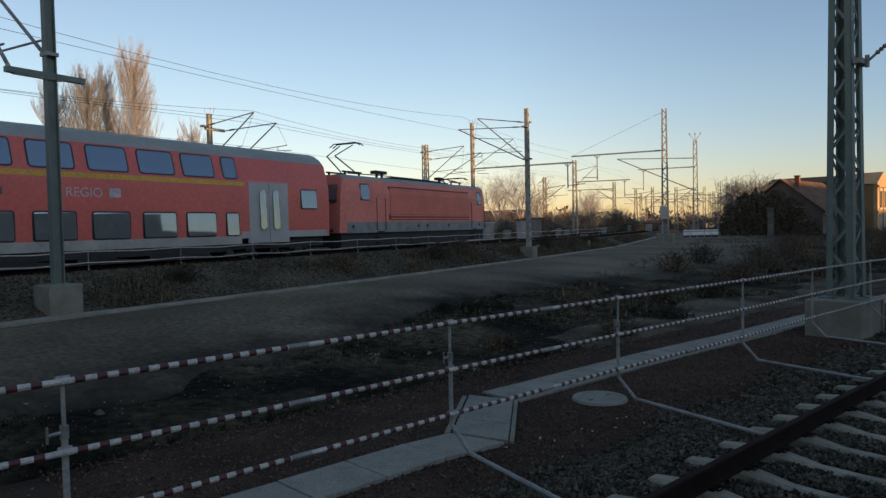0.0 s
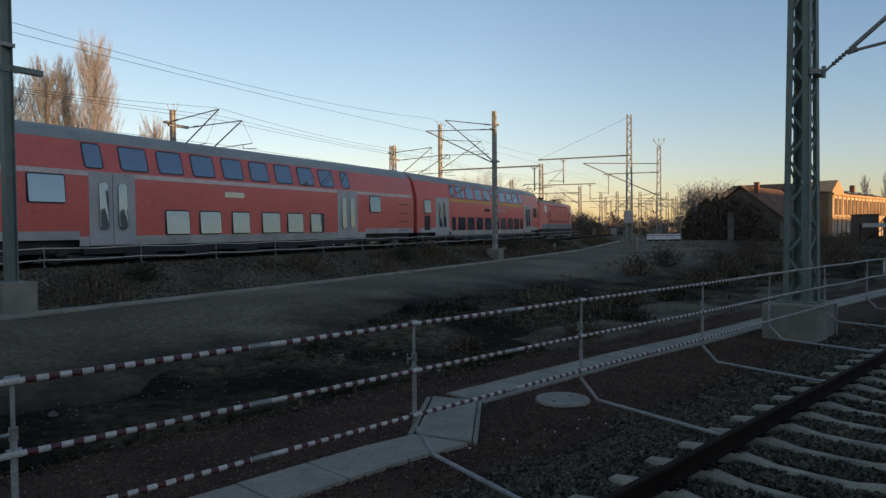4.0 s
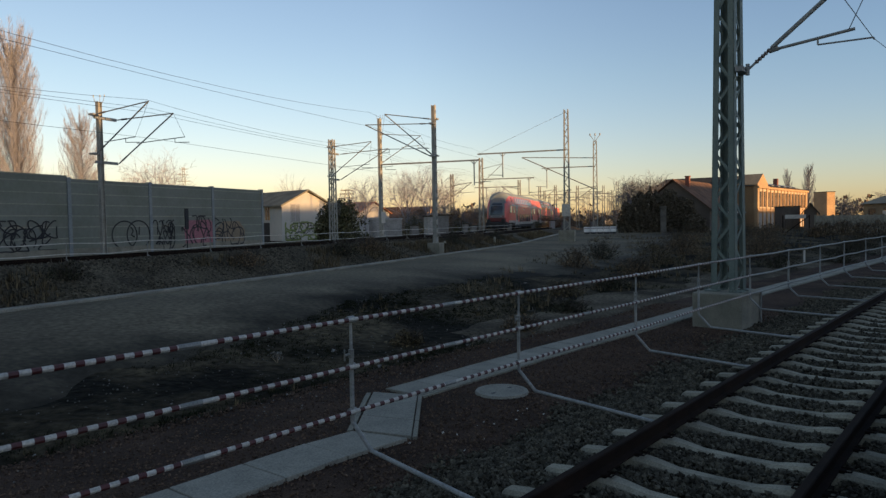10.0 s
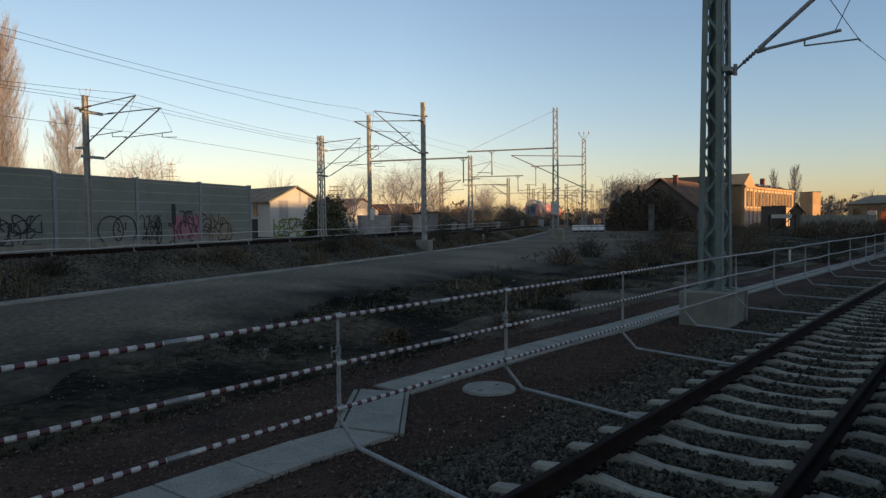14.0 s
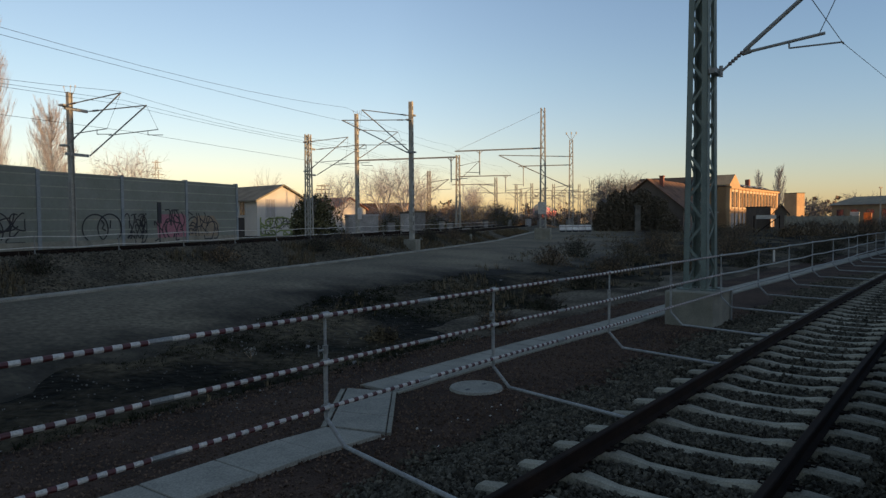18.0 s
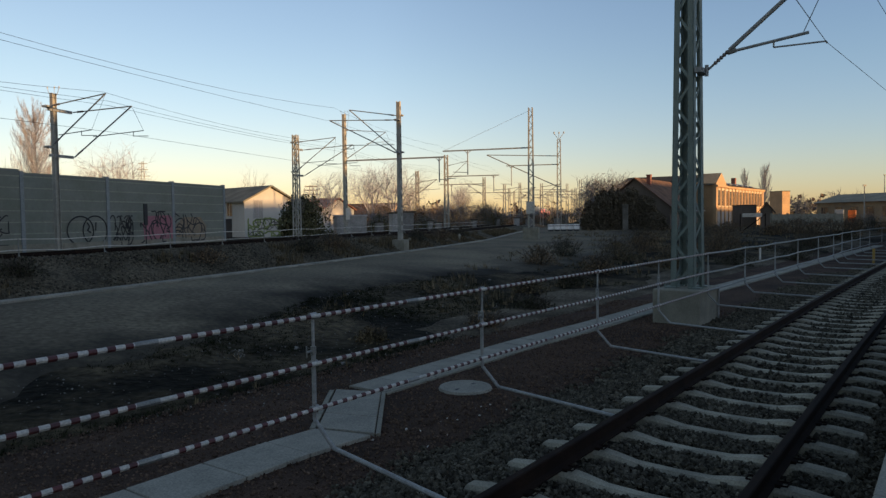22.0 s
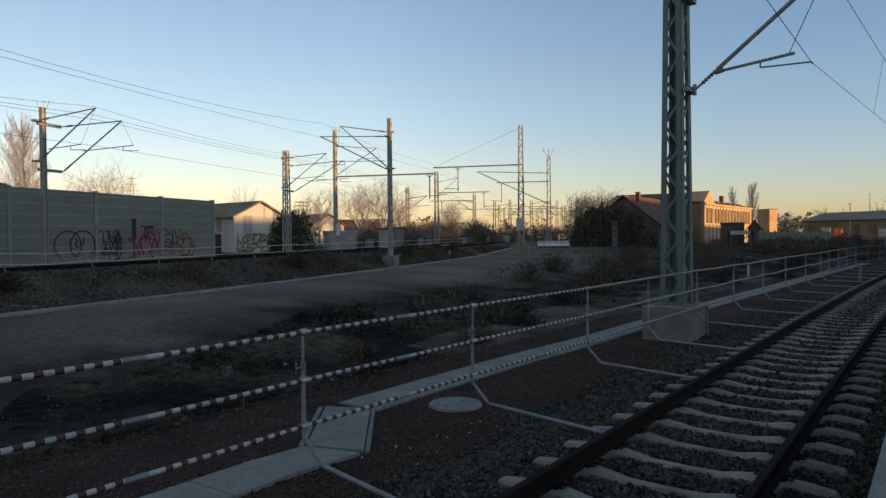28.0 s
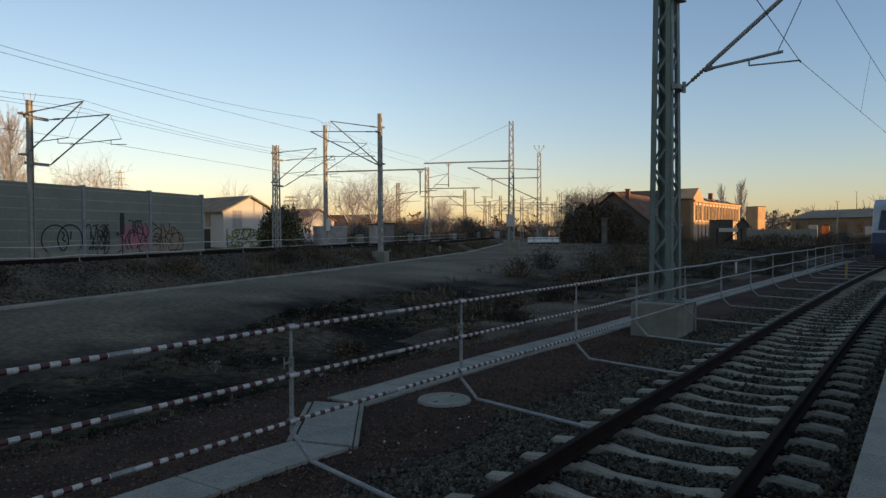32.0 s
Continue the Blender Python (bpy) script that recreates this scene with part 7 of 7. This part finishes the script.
def door(parent, x0, x1, z0, z1, sd):
    xm = (x0 + x1) / 2
    bm = bmesh.new()
    patch(bm, x0 - 0.05, x1 + 0.05, z0 - 0.03, z1 + 0.05, 0.006, sd, body_y, 0.0)
    fr = part("door_frame", bm, DOORGREY, parent)
    for a, b, c in ((x0, xm - 0.012, xm - 0.36), (xm + 0.012, x1, xm + 0.36)):
        bm = bmesh.new()
        patch(bm, a, b, z0, z1, 0.022, sd, body_y, 0.0)
        leaf = part("door_leaf", bm, DOORGREY, parent)
        bm = bmesh.new()
        # door panes get the same kind of added tilt to mirror the sky
        patch(bm, c - 0.17, c + 0.17, z0 + 0.5, z1 - 0.3, 0.028, sd, lambda z: body_y(z) + 0.03 * (z1 - z), 0.15)
        part("door_window", bm, TINT, leaf)
    bm = bmesh.new()
    patch(bm, xm - 0.012, xm + 0.012, z0, z1, 0.018, sd, body_y, 0.0)
    part("door_seal", bm, RUBBER, parent)


def wheel(bm, x, sd):
    a = Vector((x, sd - 0.065, 0.46))
    b = Vector((x, sd + 0.065, 0.46))
    rod(bm, a, b, 0.46, 20)
    rod(bm, a + Vector((0, -0.02 if sd < 0 else 0.15, 0)), b + Vector((0, -0.15 if sd < 0 else 0.02, 0)), 0.2, 12)


def bogie(parent, x, base=2.5):
    bm = bmesh.new()
    for sd in (-1.02, 1.02):
        box(bm, x - base / 2 - 0.35, x + base / 2 + 0.35, sd - 0.09, sd + 0.09, 0.42, 0.66)
        for k in (-1, 1):
            box(bm, x + k * base / 2 - 0.18, x + k * base / 2 + 0.18, sd - 0.13, sd + 0.13, 0.3, 0.62)
            rod(bm, (x + k * base * 0.18, sd, 0.5), (x + k * base * 0.18, sd, 0.9), 0.12, 10)
    box(bm, x - 0.3, x + 0.3, -1.0, 1.0, 0.45, 0.7)
    bg = part("bogie", bm, BOGIE, parent)
    for k in (-1, 1):
        for sd in (-0.75, 0.75):
            bm = bmesh.new()
            wheel(bm, x + k * base / 2, sd)
            part("wheel", bm, BOGIE, bg)


def body_shell(root, cab):
    """Body skin by height bands: skirt, red sides, roof."""
    xs = [-13.4, -13.25, 13.25, 13.4] if not cab else [-13.35, -13.15, -12.9, -12.6, -12.2, -11.7, -11.0, 13.25, 13.4]
    bands = (("skirt", 0, 1, TRAIN_GREY), ("body", 1, 5, TRAIN_RED), ("roof", 5, 10, ROOF_GREY))
    lev = {"skirt": [0.58, 0.8], "body": [0.8, 1.6, 2.6, 3.05, 4.06], "roof": [4.06, 4.3, 4.5, 4.59, 4.62]}

    def place(x, z, sd):
        y = body_y(z)
        if cab and x < -11.0:
            k = (-11.0 - x) / 2.35
            x += float(np.interp(z, (1.5, 1.9, 2.6, 3.3, 4.06, 4.62), (0, 0.03, 0.18, 0.45, 0.85, 1.1))) * k ** 1.9
            if z > 2.45:
                z = 2.45 + (z - 2.45) * (1 - 0.34 * k ** 1.8)
            y *= 1 - 0.17 * max(0.0, (k - 0.4) / 0.6) ** 2
        elif abs(x) > 13.3:
            y, z = y * 0.96, z if z < 3.0 else 3.0 + (z - 3.0) * 0.94
        return (x, sd * y, z)

    for nm, mat in (("skirt", TRAIN_GREY), ("body", TRAIN_RED), ("roof", ROOF_GREY)):
        bm = bmesh.new()
        ls = lev[nm]
        x_all = xs
        if nm == "skirt":
            x_all = [-8.2, 8.2]
        if nm == "body":
            x_all = xs
        for sd in (-1, 1):
            rows = [[bm.verts.new(place(x, z, sd)) for z in ls] for x in x_all]
            for a, b in zip(rows, rows[1:]):
                for i in range(len(ls) - 1):
                    bm.faces.new((a[i], b[i], b[i + 1], a[i + 1]))
        bmesh.ops.remove_doubles(bm, verts=bm.verts, dist=0.001)
        part(nm, bm, mat, root, smooth=True)
    for sd in (-1, 1):
        for a, b in ((-12.9 if cab else -13.2, -8.2), (8.2, 13.2)):
            bm = bmesh.new()
            patch(bm, a, b, 0.8, 1.08, 0.004, sd, body_y)
            part("end_band", bm, TRAIN_GREY, root)
        bm = bmesh.new()
        patch(bm, -8.2, 8.2, 0.79, 0.9, 0.004, sd, body_y)
        part("side_band", bm, TRAIN_GREY, root)
    for x in ([13.4] if cab else [-13.4, 13.4]):
        bm = bmesh.new()
        ring = [bm.verts.new(place(x, z, -1)) for z in (0.8, 1.6, 2.6, 3.05, 3.62, 4.06, 4.3, 4.5, 4.59, 4.62)]
        ring += [bm.verts.new(place(x, z, 1)) for z in (4.59, 4.5, 4.3, 4.06, 3.62, 3.05, 2.6, 1.6, 0.8)]
        bm.faces.new(ring)
        part("end_wall", bm, TRAIN_RED, root)
        bm = bmesh.new()
        sgn = 1 if x > 0 else -1
        box(bm, min(x, x + sgn * 0.2), max(x, x + sgn * 0.2), -0.75, 0.75, 0.7, 3.0)
        part("gangway", bm, RUBBER, root)
    return place


def underside(root, x0, x1):
    bm = bmesh.new()
    box(bm, x0, x1, -1.28, 1.28, 0.3, 0.62)
    box(bm, -12.9, x0, -1.1, 1.1, 0.36, 0.8)
    box(bm, x1, 13.2, -1.1, 1.1, 0.36, 0.8)
    for k in range(5):
        a = x0 + (x1 - x0) * (0.1 + 0.17 * k)
        box(bm, a, a + 1.3, -1.25, 1.25, 0.18, 0.42)
    part("underframe", bm, DARK, root)


def stripe(root, x0, x1, mat, name="stripe"):
    for sd in (-1, 1):
        bm = bmesh.new()
        patch(bm, x0, x1, 2.9, 3.06, 0.005, sd, body_y, 0.0)
        part(name, bm, mat, root)


def letters(root, text, size, x, z, sd=-1, name="lettering"):
    cu = bpy.data.curves.new(name, "FONT")
    cu.body = text
    cu.size = size
    cu.extrude = 0.003
    tmp = bpy.data.objects.new(name, cu)
    me = bpy.data.meshes.new_from_object(tmp)
    bpy.data.objects.remove(tmp)
    me.materials.append(BLUEPATCH)
    ob = new(name, me)
    ob.parent = root
    ob.matrix_basis = Matrix.Translation((x, sd * (body_y(z) + 0.006), z)) @ Matrix.Rotation(radians(90), 4, "X")
    return tagged(ob, "white lettering")


def passenger_coach():
    root = thing("passenger_coach", Matrix(), "red double-deck passenger coach with a yellow stripe", "train coach")
    body_shell(root, False)
    cs = [-6.3, -4.55, -2.75, -0.92, 0.92, 2.75, 4.55, 6.3]
    for sd in (-1, 1):
        for c in cs:
            window(root, c - 0.68, c + 0.68, 0.9, 1.84, sd)
            window(root, c - 0.72, c + 0.72, 3.14, 4.02, sd, 0.13)
        for c in (-7.75, 7.75):
            window(root, c - 0.33, c + 0.33, 0.9, 1.84, sd)
            window(root, c - 0.36, c + 0.36, 3.14, 4.02, sd, 0.13)
        for x0 in (-10.75, 8.6):
            door(root, x0, x0 + 2.15, 0.62, 3.06, sd)
        for x0 in (-12.55, 11.5):
            window(root, x0, x0 + 1.05, 2.0, 2.88, sd)
        bm = bmesh.new()
        patch(bm, -12.45, -11.6, 0.95, 1.85, 0.008, sd, body_y, 0.03)
        part("vent_grille", bm, DARK, root)
        bm = bmesh.new()
        patch(bm, -1.75, -0.55, 2.3, 2.52, 0.008, sd, body_y, 0.05)
        part("destination_display", bm, TINT, root)
    stripe(root, -8.4, 8.4, YELLOW, "yellow_stripe")
    letters(root, "REGIO", 0.42, 1.25, 2.3)
    bm = bmesh.new()
    patch(bm, 2.7, 3.1, 2.3, 2.6, 0.006, -1, body_y, 0.03)
    part("emblem_plate", bm, BLUEPATCH, root)
    letters(root, "1", 0.4, -7.3, 2.3, name="class_number")
    letters(root, "2", 0.4, -7.3, 1.3, name="class_number")
    underside(root, -7.5, 7.5)
    bogie(root, -10.0)
    bogie(root, 10.0)
    return root


def driving_coach():
    root = thing("driving_coach", Matrix(), "red double-deck driving coach with a sloped grey cab", "train coach")
    place = body_shell(root, True)
    for sd in (-1, 1):
        window(root, -12.3, -11.72, 2.0, 2.95, sd, 0.06, slant=0.3, name="cab_window")
        window(root, -11.68, -11.05, 2.0, 2.95, sd, 0.06, name="cab_window")
        window(root, -9.9, -8.65, 1.95, 2.9, sd)
        door(root, -7.85, -6.1, 0.62, 3.0, sd)
        for i in range(10):
            c = -7.6 + 1.57 * i
            w = 0.58 if 0 < i < 9 else 0.36
            window(root, c - w, c + w, 3.14, 4.02, sd, 0.13)
        for a, b in ((-4.85, -3.7), (-3.25, -2.1), (-1.55, -0.5), (0.2, 1.4), (1.85, 3.0), (3.5, 4.6)):
            window(root, a, b, 0.9, 1.84, sd)
        door(root, 5.7, 7.4, 0.62, 3.0, sd)
        window(root, 8.55, 9.65, 1.95, 2.88, sd)
        bm = bmesh.new()
        patch(bm, -1.9, -0.8, 2.4, 2.62, 0.008, sd, body_y, 0.05)
        part("destination_display", bm, TINT, root)
        for k in range(4):
            bm = bmesh.new()
            patch(bm, 11.6, 12.7, 0.95 + 0.5 * k, 0.99 + 0.5 * k, 0.008, sd, body_y, 0.0)
            part("panel_joint", bm, RUBBER, root)
        bm = bmesh.new()
        patch(bm, -10.6, -10.2, 3.3, 3.9, 0.008, sd, body_y, 0.03)
        part("vent_grille", bm, RUBBER, root)
    stripe(root, -10.9, 13.0, CREAM, "cream_stripe")
    # front: windscreen, mask, bumper and plough
    bm = bmesh.new()
    zs = (0.8, 1.6, 2.1, 2.45, 2.9, 3.3, 3.62, 4.06, 4.3, 4.5, 4.62)
    ring = [bm.verts.new(place(-13.35, z, -1)) for z in zs] + [bm.verts.new(place(-13.35, z, 1)) for z in reversed(zs)]

    c1 = [bm.verts.new((v.co.x - 0.28, v.co.y * 0.84, 0.85 + (v.co.z - 0.85) * 0.95)) for v in ring]
    n = len(ring)
    shape = sorted((v.co.z, v.co.x) for v in c1[:n // 2])
    cap_z, cap_x = [p[0] for p in shape], [p[1] for p in shape]

    def nose_x(z):
        return float(np.interp(z, cap_z, cap_x))

    flank = bmesh.new()
    for i in range(n - 1):
        quad = (ring[i], ring[i + 1], c1[i + 1], c1[i])
        if max(v.co.z for v in quad) < 3.5:
            flank.faces.new([flank.verts.new(v.co) for v in quad])
        else:
            bm.faces.new(quad)
    bmesh.ops.remove_doubles(flank, verts=flank.verts, dist=0.001)
    part("nose_flank", flank, TRAIN_RED, root, smooth=False)
    for i in range(n // 2 - 1):
        bm.faces.new((c1[i], c1[i + 1], c1[n - 2 - i], c1[n - 1 - i]))
    bmesh.ops.remove_doubles(bm, verts=bm.verts, dist=0.001)
    part("front_mask", bm, MASK_GREY, root, smooth=False)
    bm = bmesh.new()
    ws = []
    for z, w in ((1.78, 0.97), (2.0, 0.99), (2.3, 0.98), (2.6, 0.95), (2.86, 0.90)):
        ws.append([bm.verts.new((nose_x(z) - 0.025 + 0.1 * (abs(k) == 2), y, z)) for k, y in ((-2, -w), (-1, -w * 0.7), (0, 0), (1, w * 0.7), (2, w))])
    for a, b in zip(ws, ws[1:]):
        for i in range(4):
            bm.faces.new((a[i], a[i + 1], b[i + 1], b[i]))
    part("windscreen", bm, GLASSY, root, "dark sloped windscreen")
    bm = bmesh.new()
    ws = [[bm.verts.new((nose_x(z) - 0.02, y, z)) for y in (-w, 0, w)] for z, w in ((2.94, 0.62), (3.16, 0.58))]
    for i in (0, 1):
        bm.faces.new((ws[0][i], ws[0][i + 1], ws[1][i + 1], ws[1][i]))
    part("destination_display", bm, GLASSY, root, "dark destination display above the windscreen")
    for y0, y1 in ((0.15, 0.75), (-0.75, -0.15)):
        bm = bmesh.new()
        rod(bm, (nose_x(1.8) - 0.05, y0, 1.8), (nose_x(2.4) - 0.05, y1 * 0.6 + y0 * 0.4, 2.4), 0.013, 5)
        part("wiper", bm, RUBBER, root)
    bm = bmesh.new()
    box(bm, -13.72, -13.3, -1.12, 1.12, 0.92, 1.42)
    part("bumper", bm, RED_DARK, root, bevel=0.1)
    for sd in (-1, 1):
        bm = bmesh.new()
        rod(bm, (-13.72, sd * 0.8, 1.58), (-13.5, sd * 0.8, 1.58), 0.055, 12)
        part("tail_lamp", bm, RED_LAMP, root, "red tail lamp")
        bm = bmesh.new()
        box(bm, -13.7, -13.5, sd * 0.6 - 0.1, sd * 0.6 + 0.1, 1.53, 1.63)
        part("headlamp", bm, LAMP_GLASS, root, "unlit pale headlamp")
        bm = bmesh.new()
        rod(bm, (-14.0, sd * 0.87, 1.05), (-13.7, sd * 0.87, 1.05), 0.08, 8)
        rod(bm, (-14.06, sd * 0.87, 1.05), (-14.0, sd * 0.87, 1.05), 0.24, 14)
        part("buffer", bm, DARK, root)
    bm = bmesh.new()
    box(bm, -13.85, -11.9, -1.28, 1.28, 0.2, 0.95)
    part("snow_plough", bm, DARK, root, bevel=0.12)
    underside(root, -8.0, 7.5)
    bogie(root, -9.9)
    bogie(root, 10.0)
    return root


RED_LAMP = material("red_tail_lamp_glass", (0.22, 0.02, 0.02), 0.25, 0, None, 3, 20, 0)
_b = RED_LAMP.node_tree.nodes["Principled BSDF"]
_b.inputs["Emission Color"].default_value = (1, 0.05, 0.04, 1)
_b.inputs["Emission Strength"].default_value = 0.04


MASK_GREY = material("dark_grey_front_mask", (0.16, 0.17, 0.165), 0.5, 0, (0.13, 0.14, 0.136), 0.8, 8, 0.02, fine_mix=0.08)
RED_DARK = material("dark_red_paint", (0.16, 0.025, 0.022), 0.6, 0, (0.09, 0.018, 0.016), 1.2, 10, 0.05)
LAMP_GLASS = material("pale_lamp_glass", (0.4, 0.4, 0.4), 0.15, 0, None, 3, 20, 0)
# dark red behind the ribs puts the shade of their gaps into colour
LOUVRE = material("louvre_shade_red", (0.20, 0.045, 0.035), 0.8, 0, (0.12, 0.03, 0.024), 1, 10, 0.05)


def loco_y(z):
    return 1.45 if z < 2.9 else 1.45 - 0.12 * (z - 2.9)


def pantograph(root, x, raised):
    bm = bmesh.new()
    z = 3.95
    for sd in (-0.5, 0.5):
        box(bm, x - 0.8, x + 0.8, sd - 0.04, sd + 0.04, z, z + 0.08)
        for k in (-0.6, 0.6):
            rod(bm, (x + k, sd, 3.72), (x + k, sd, z), 0.06, 8)
    pan = part("pantograph", bm, DARK, root)
    bm = bmesh.new()
    if raised:
        knee, head = (x - 1.05, 0, 4.75), (x + 0.25, 0, 5.5)
        for sd in (-0.42, 0.42):
            rod(bm, (x + 0.3, sd, z + 0.1), (knee[0], sd * 0.6, knee[2]), 0.035, 6)
            rod(bm, (knee[0], sd * 0.6, knee[2]), (head[0], sd, head[2] - 0.1), 0.028, 6)
        for k in (-0.14, 0.14):
            tube(bm, [(head[0] + k, -0.97, head[2] - 0.16), (head[0] + k, -0.7, head[2]), (head[0] + k, 0.7, head[2]), (head[0] + k, 0.97, head[2] - 0.16)], 0.03, 6)
    else:
        for sd in (-0.42, 0.42):
            rod(bm, (x + 0.3, sd, z + 0.1), (x - 1.0, sd * 0.6, z + 0.22), 0.035, 6)
            rod(bm, (x - 1.0, sd * 0.6, z + 0.22), (x + 0.7, sd, z + 0.32), 0.028, 6)
        for k in (-0.14, 0.14):
            tube(bm, [(x + 0.75 + k, -0.97, z + 0.22), (x + 0.75 + k, -0.7, z + 0.36), (x + 0.75 + k, 0.7, z + 0.36), (x + 0.75 + k, 0.97, z + 0.22)], 0.03, 6)
    part("pantograph_arm", bm, DARK, pan)


def locomotive():
    root = thing("locomotive", Matrix(), "faded red electric locomotive with a raised pantograph", "locomotive")
    prof = [(-1.45, 0.9), (-1.45, 2.9), (-1.35, 3.55), (-1.1, 3.75), (1.1, 3.75), (1.35, 3.55), (1.45, 2.9), (1.45, 0.9)]
    bm = bmesh.new()
    rings = []
    for x, k, top in ((-8.1, 0.9, 0.0), (-7.7, 1.0, 0.0), (7.7, 1.0, 0.0), (8.1, 0.9, 0.0)):
        rings.append([bm.verts.new((x + (0.35 if x < 0 else -0.35) * max(0, z - 2.2) / 1.5 * (abs(x) > 8), y * k, z)) for y, z in prof])
    for a, b in zip(rings, rings[1:]):
        for i in range(len(prof) - 1):
            f = bm.faces.new((a[i], b[i], b[i + 1], a[i + 1]))
            f.material_index = 1 if i in (2, 3, 4) else 0
    bm.faces.new(rings[0])
    bm.faces.new(rings[-1])
    part("body", bm, [LOCO_RED, ROOF_GREY], root)
    for sd in (-1, 1):
        bm = bmesh.new()
        patch(bm, -7.7, 7.7, 0.88, 1.42, 0.006, sd, loco_y)
        part("grey_band", bm, material("loco_grey_band", (0.24, 0.25, 0.25), 0.6, 0, (0.17, 0.18, 0.18), 1.5, 12, 0.05) if sd < 0 else TRAIN_GREY, root)
        bm = bmesh.new()
        patch(bm, -4.0, 5.4, 1.52, 3.3, 0.008, sd, loco_y)
        part("louvre_panel", bm, LOUVRE, root, "dark red louvre panel, rib shade put into its colour")
        for i in range(11):
            z = 1.56 + 0.157 * i
            bm = bmesh.new()
            patch(bm, -3.9, 5.3, z, z + 0.085, 0.06, sd, loco_y, 0, thick=0.06)
            part("side_rib", bm, LOCO_RED, root)
        window(root, -6.55, -5.75, 2.5, 3.35, sd, 0.08, loco_y)
        window(root, 6.6, 7.3, 2.5, 3.35, sd, 0.08, loco_y)
        for x in (-4.4, -5.2, 5.7, 7.6):
            bm = bmesh.new()
            tube(bm, [(x, sd * 1.47, 1.0), (x, sd * 1.51, 1.05), (x, sd * 1.51, 2.6), (x, sd * 1.47, 2.65)], 0.018, 5)
            part("handrail", bm, DARK, root)
        for x in (-4.8, 6.2):
            for k in range(3):
                bm = bmesh.new()
                box(bm, x - 0.25, x + 0.25, sd * 1.4 - 0.12, sd * 1.4 + 0.12, 0.35 + 0.28 * k, 0.39 + 0.28 * k)
                part("step", bm, DARK, root)
        for x in (-7.2, -1.0, 0.0, 2.6, 6.9):
            bm = bmesh.new()
            rod(bm, (x, sd * 1.45, 1.2), (x, sd * 1.475, 1.2), 0.09, 10)
            part("fitting", bm, DARK, root)
    for x in (-8.12, 8.12):
        s = 1 if x > 0 else -1
        bm = bmesh.new()
        for sd in (-1, 1):
            v = [bm.verts.new((x - s * (0.05 if z < 2.5 else 0.27), y, z)) for y, z in ((sd * 0.1, 2.4), (sd * 1.15, 2.4), (sd * 1.05, 3.25), (sd * 0.1, 3.25))]
            bm.faces.new(v)
        part("windscreen", bm, TINT, root)
        for sd in (-1, 1):
            bm = bmesh.new()
            rod(bm, (x, sd * 0.87, 1.05), (x + s * 0.5, sd * 0.87, 1.05), 0.09, 8)
            rod(bm, (x + s * 0.45, sd * 0.87, 1.05), (x + s * 0.52, sd * 0.87, 1.05), 0.25, 14)
            part("buffer", bm, DARK, root)
    bm = bmesh.new()
    box(bm, -7.9, 7.9, -1.25, 1.25, 0.22, 0.9)
    box(bm, -1.5, 1.8, -1.3, 1.3, 0.2, 0.6)
    part("underframe", bm, DARK, root)
    bogie(root, -4.2, 3.3)
    bogie(root, 4.2, 3.3)
    bm = bmesh.new()
    box(bm, -2.6, 3.2, -0.7, 0.7, 3.72, 3.9)
    for x in (-3.4, -2.9, 3.6):
        rod(bm, (x, -0.3, 3.74), (x, -0.3, 4.15), 0.07, 8)
        box(bm, x - 0.3, x + 0.3, -0.45, -0.1, 4.05, 4.22)
    tube(bm, [(-5, 0.5, 4.05), (-2, 0.55, 4.1), (2, 0.55, 4.1), (5, 0.5, 4.05)], 0.03, 5)
    part("roof_equipment", bm, DARK, root)
    pantograph(root, -5.9, True)
    pantograph(root, 5.4, False)
    return root


CAR_B = driving_coach()
CAR_A = passenger_coach()
LOCO = locomotive()

# seconds and the metres that the train's tail has gone along the main line
TAIL = [(0.0, -9.3), (1.0, -0.5), (2.0, 8.8), (5.0, 39.6), (7.0, 62.3), (9.0, 85.9), (11.0, 109.6), (14.0, 145.3), (17.0, 181.3), (32.0, 361.0)]


def tail_arc(t):
    """Smooth cubic between the rows."""
    k = 0
    while k < len(TAIL) - 2 and t > TAIL[k + 1][0]:
        k += 1

    def slope(i):
        lo, hi = max(0, i - 1), min(len(TAIL) - 1, i + 1)
        return (TAIL[hi][1] - TAIL[lo][1]) / (TAIL[hi][0] - TAIL[lo][0])
    (a, p), (b, q) = TAIL[k], TAIL[k + 1]
    h = b - a
    w = (t - a) / h
    return ((2 * w ** 3 - 3 * w ** 2 + 1) * p + (w ** 3 - 2 * w ** 2 + w) * h * slope(k)
            + (-2 * w ** 3 + 3 * w ** 2) * q + (w ** 3 - w ** 2) * h * slope(k + 1))


def motions():
    for ob, mid in ((CAR_B, 13.6), (CAR_A, 40.8), (LOCO, 63.2)):
        rows = []
        for i in range(65):
            t = 0.5 * i
            s = tail_arc(t) + mid
            ya, yb = y_of_arc(s - 8), y_of_arc(s + 8)
            a, b = line_at(ya, 0, main_z(ya)), line_at(yb, 0, main_z(yb))
            c = (a + b) / 2
            d = b - a
            rows.append((t, pose(c.x, c.y, c.z, 0, math.degrees(-math.asin(d.z / d.length)), math.degrees(math.atan2(d.y, d.x)))))
        walk(ob, rows)


motions()
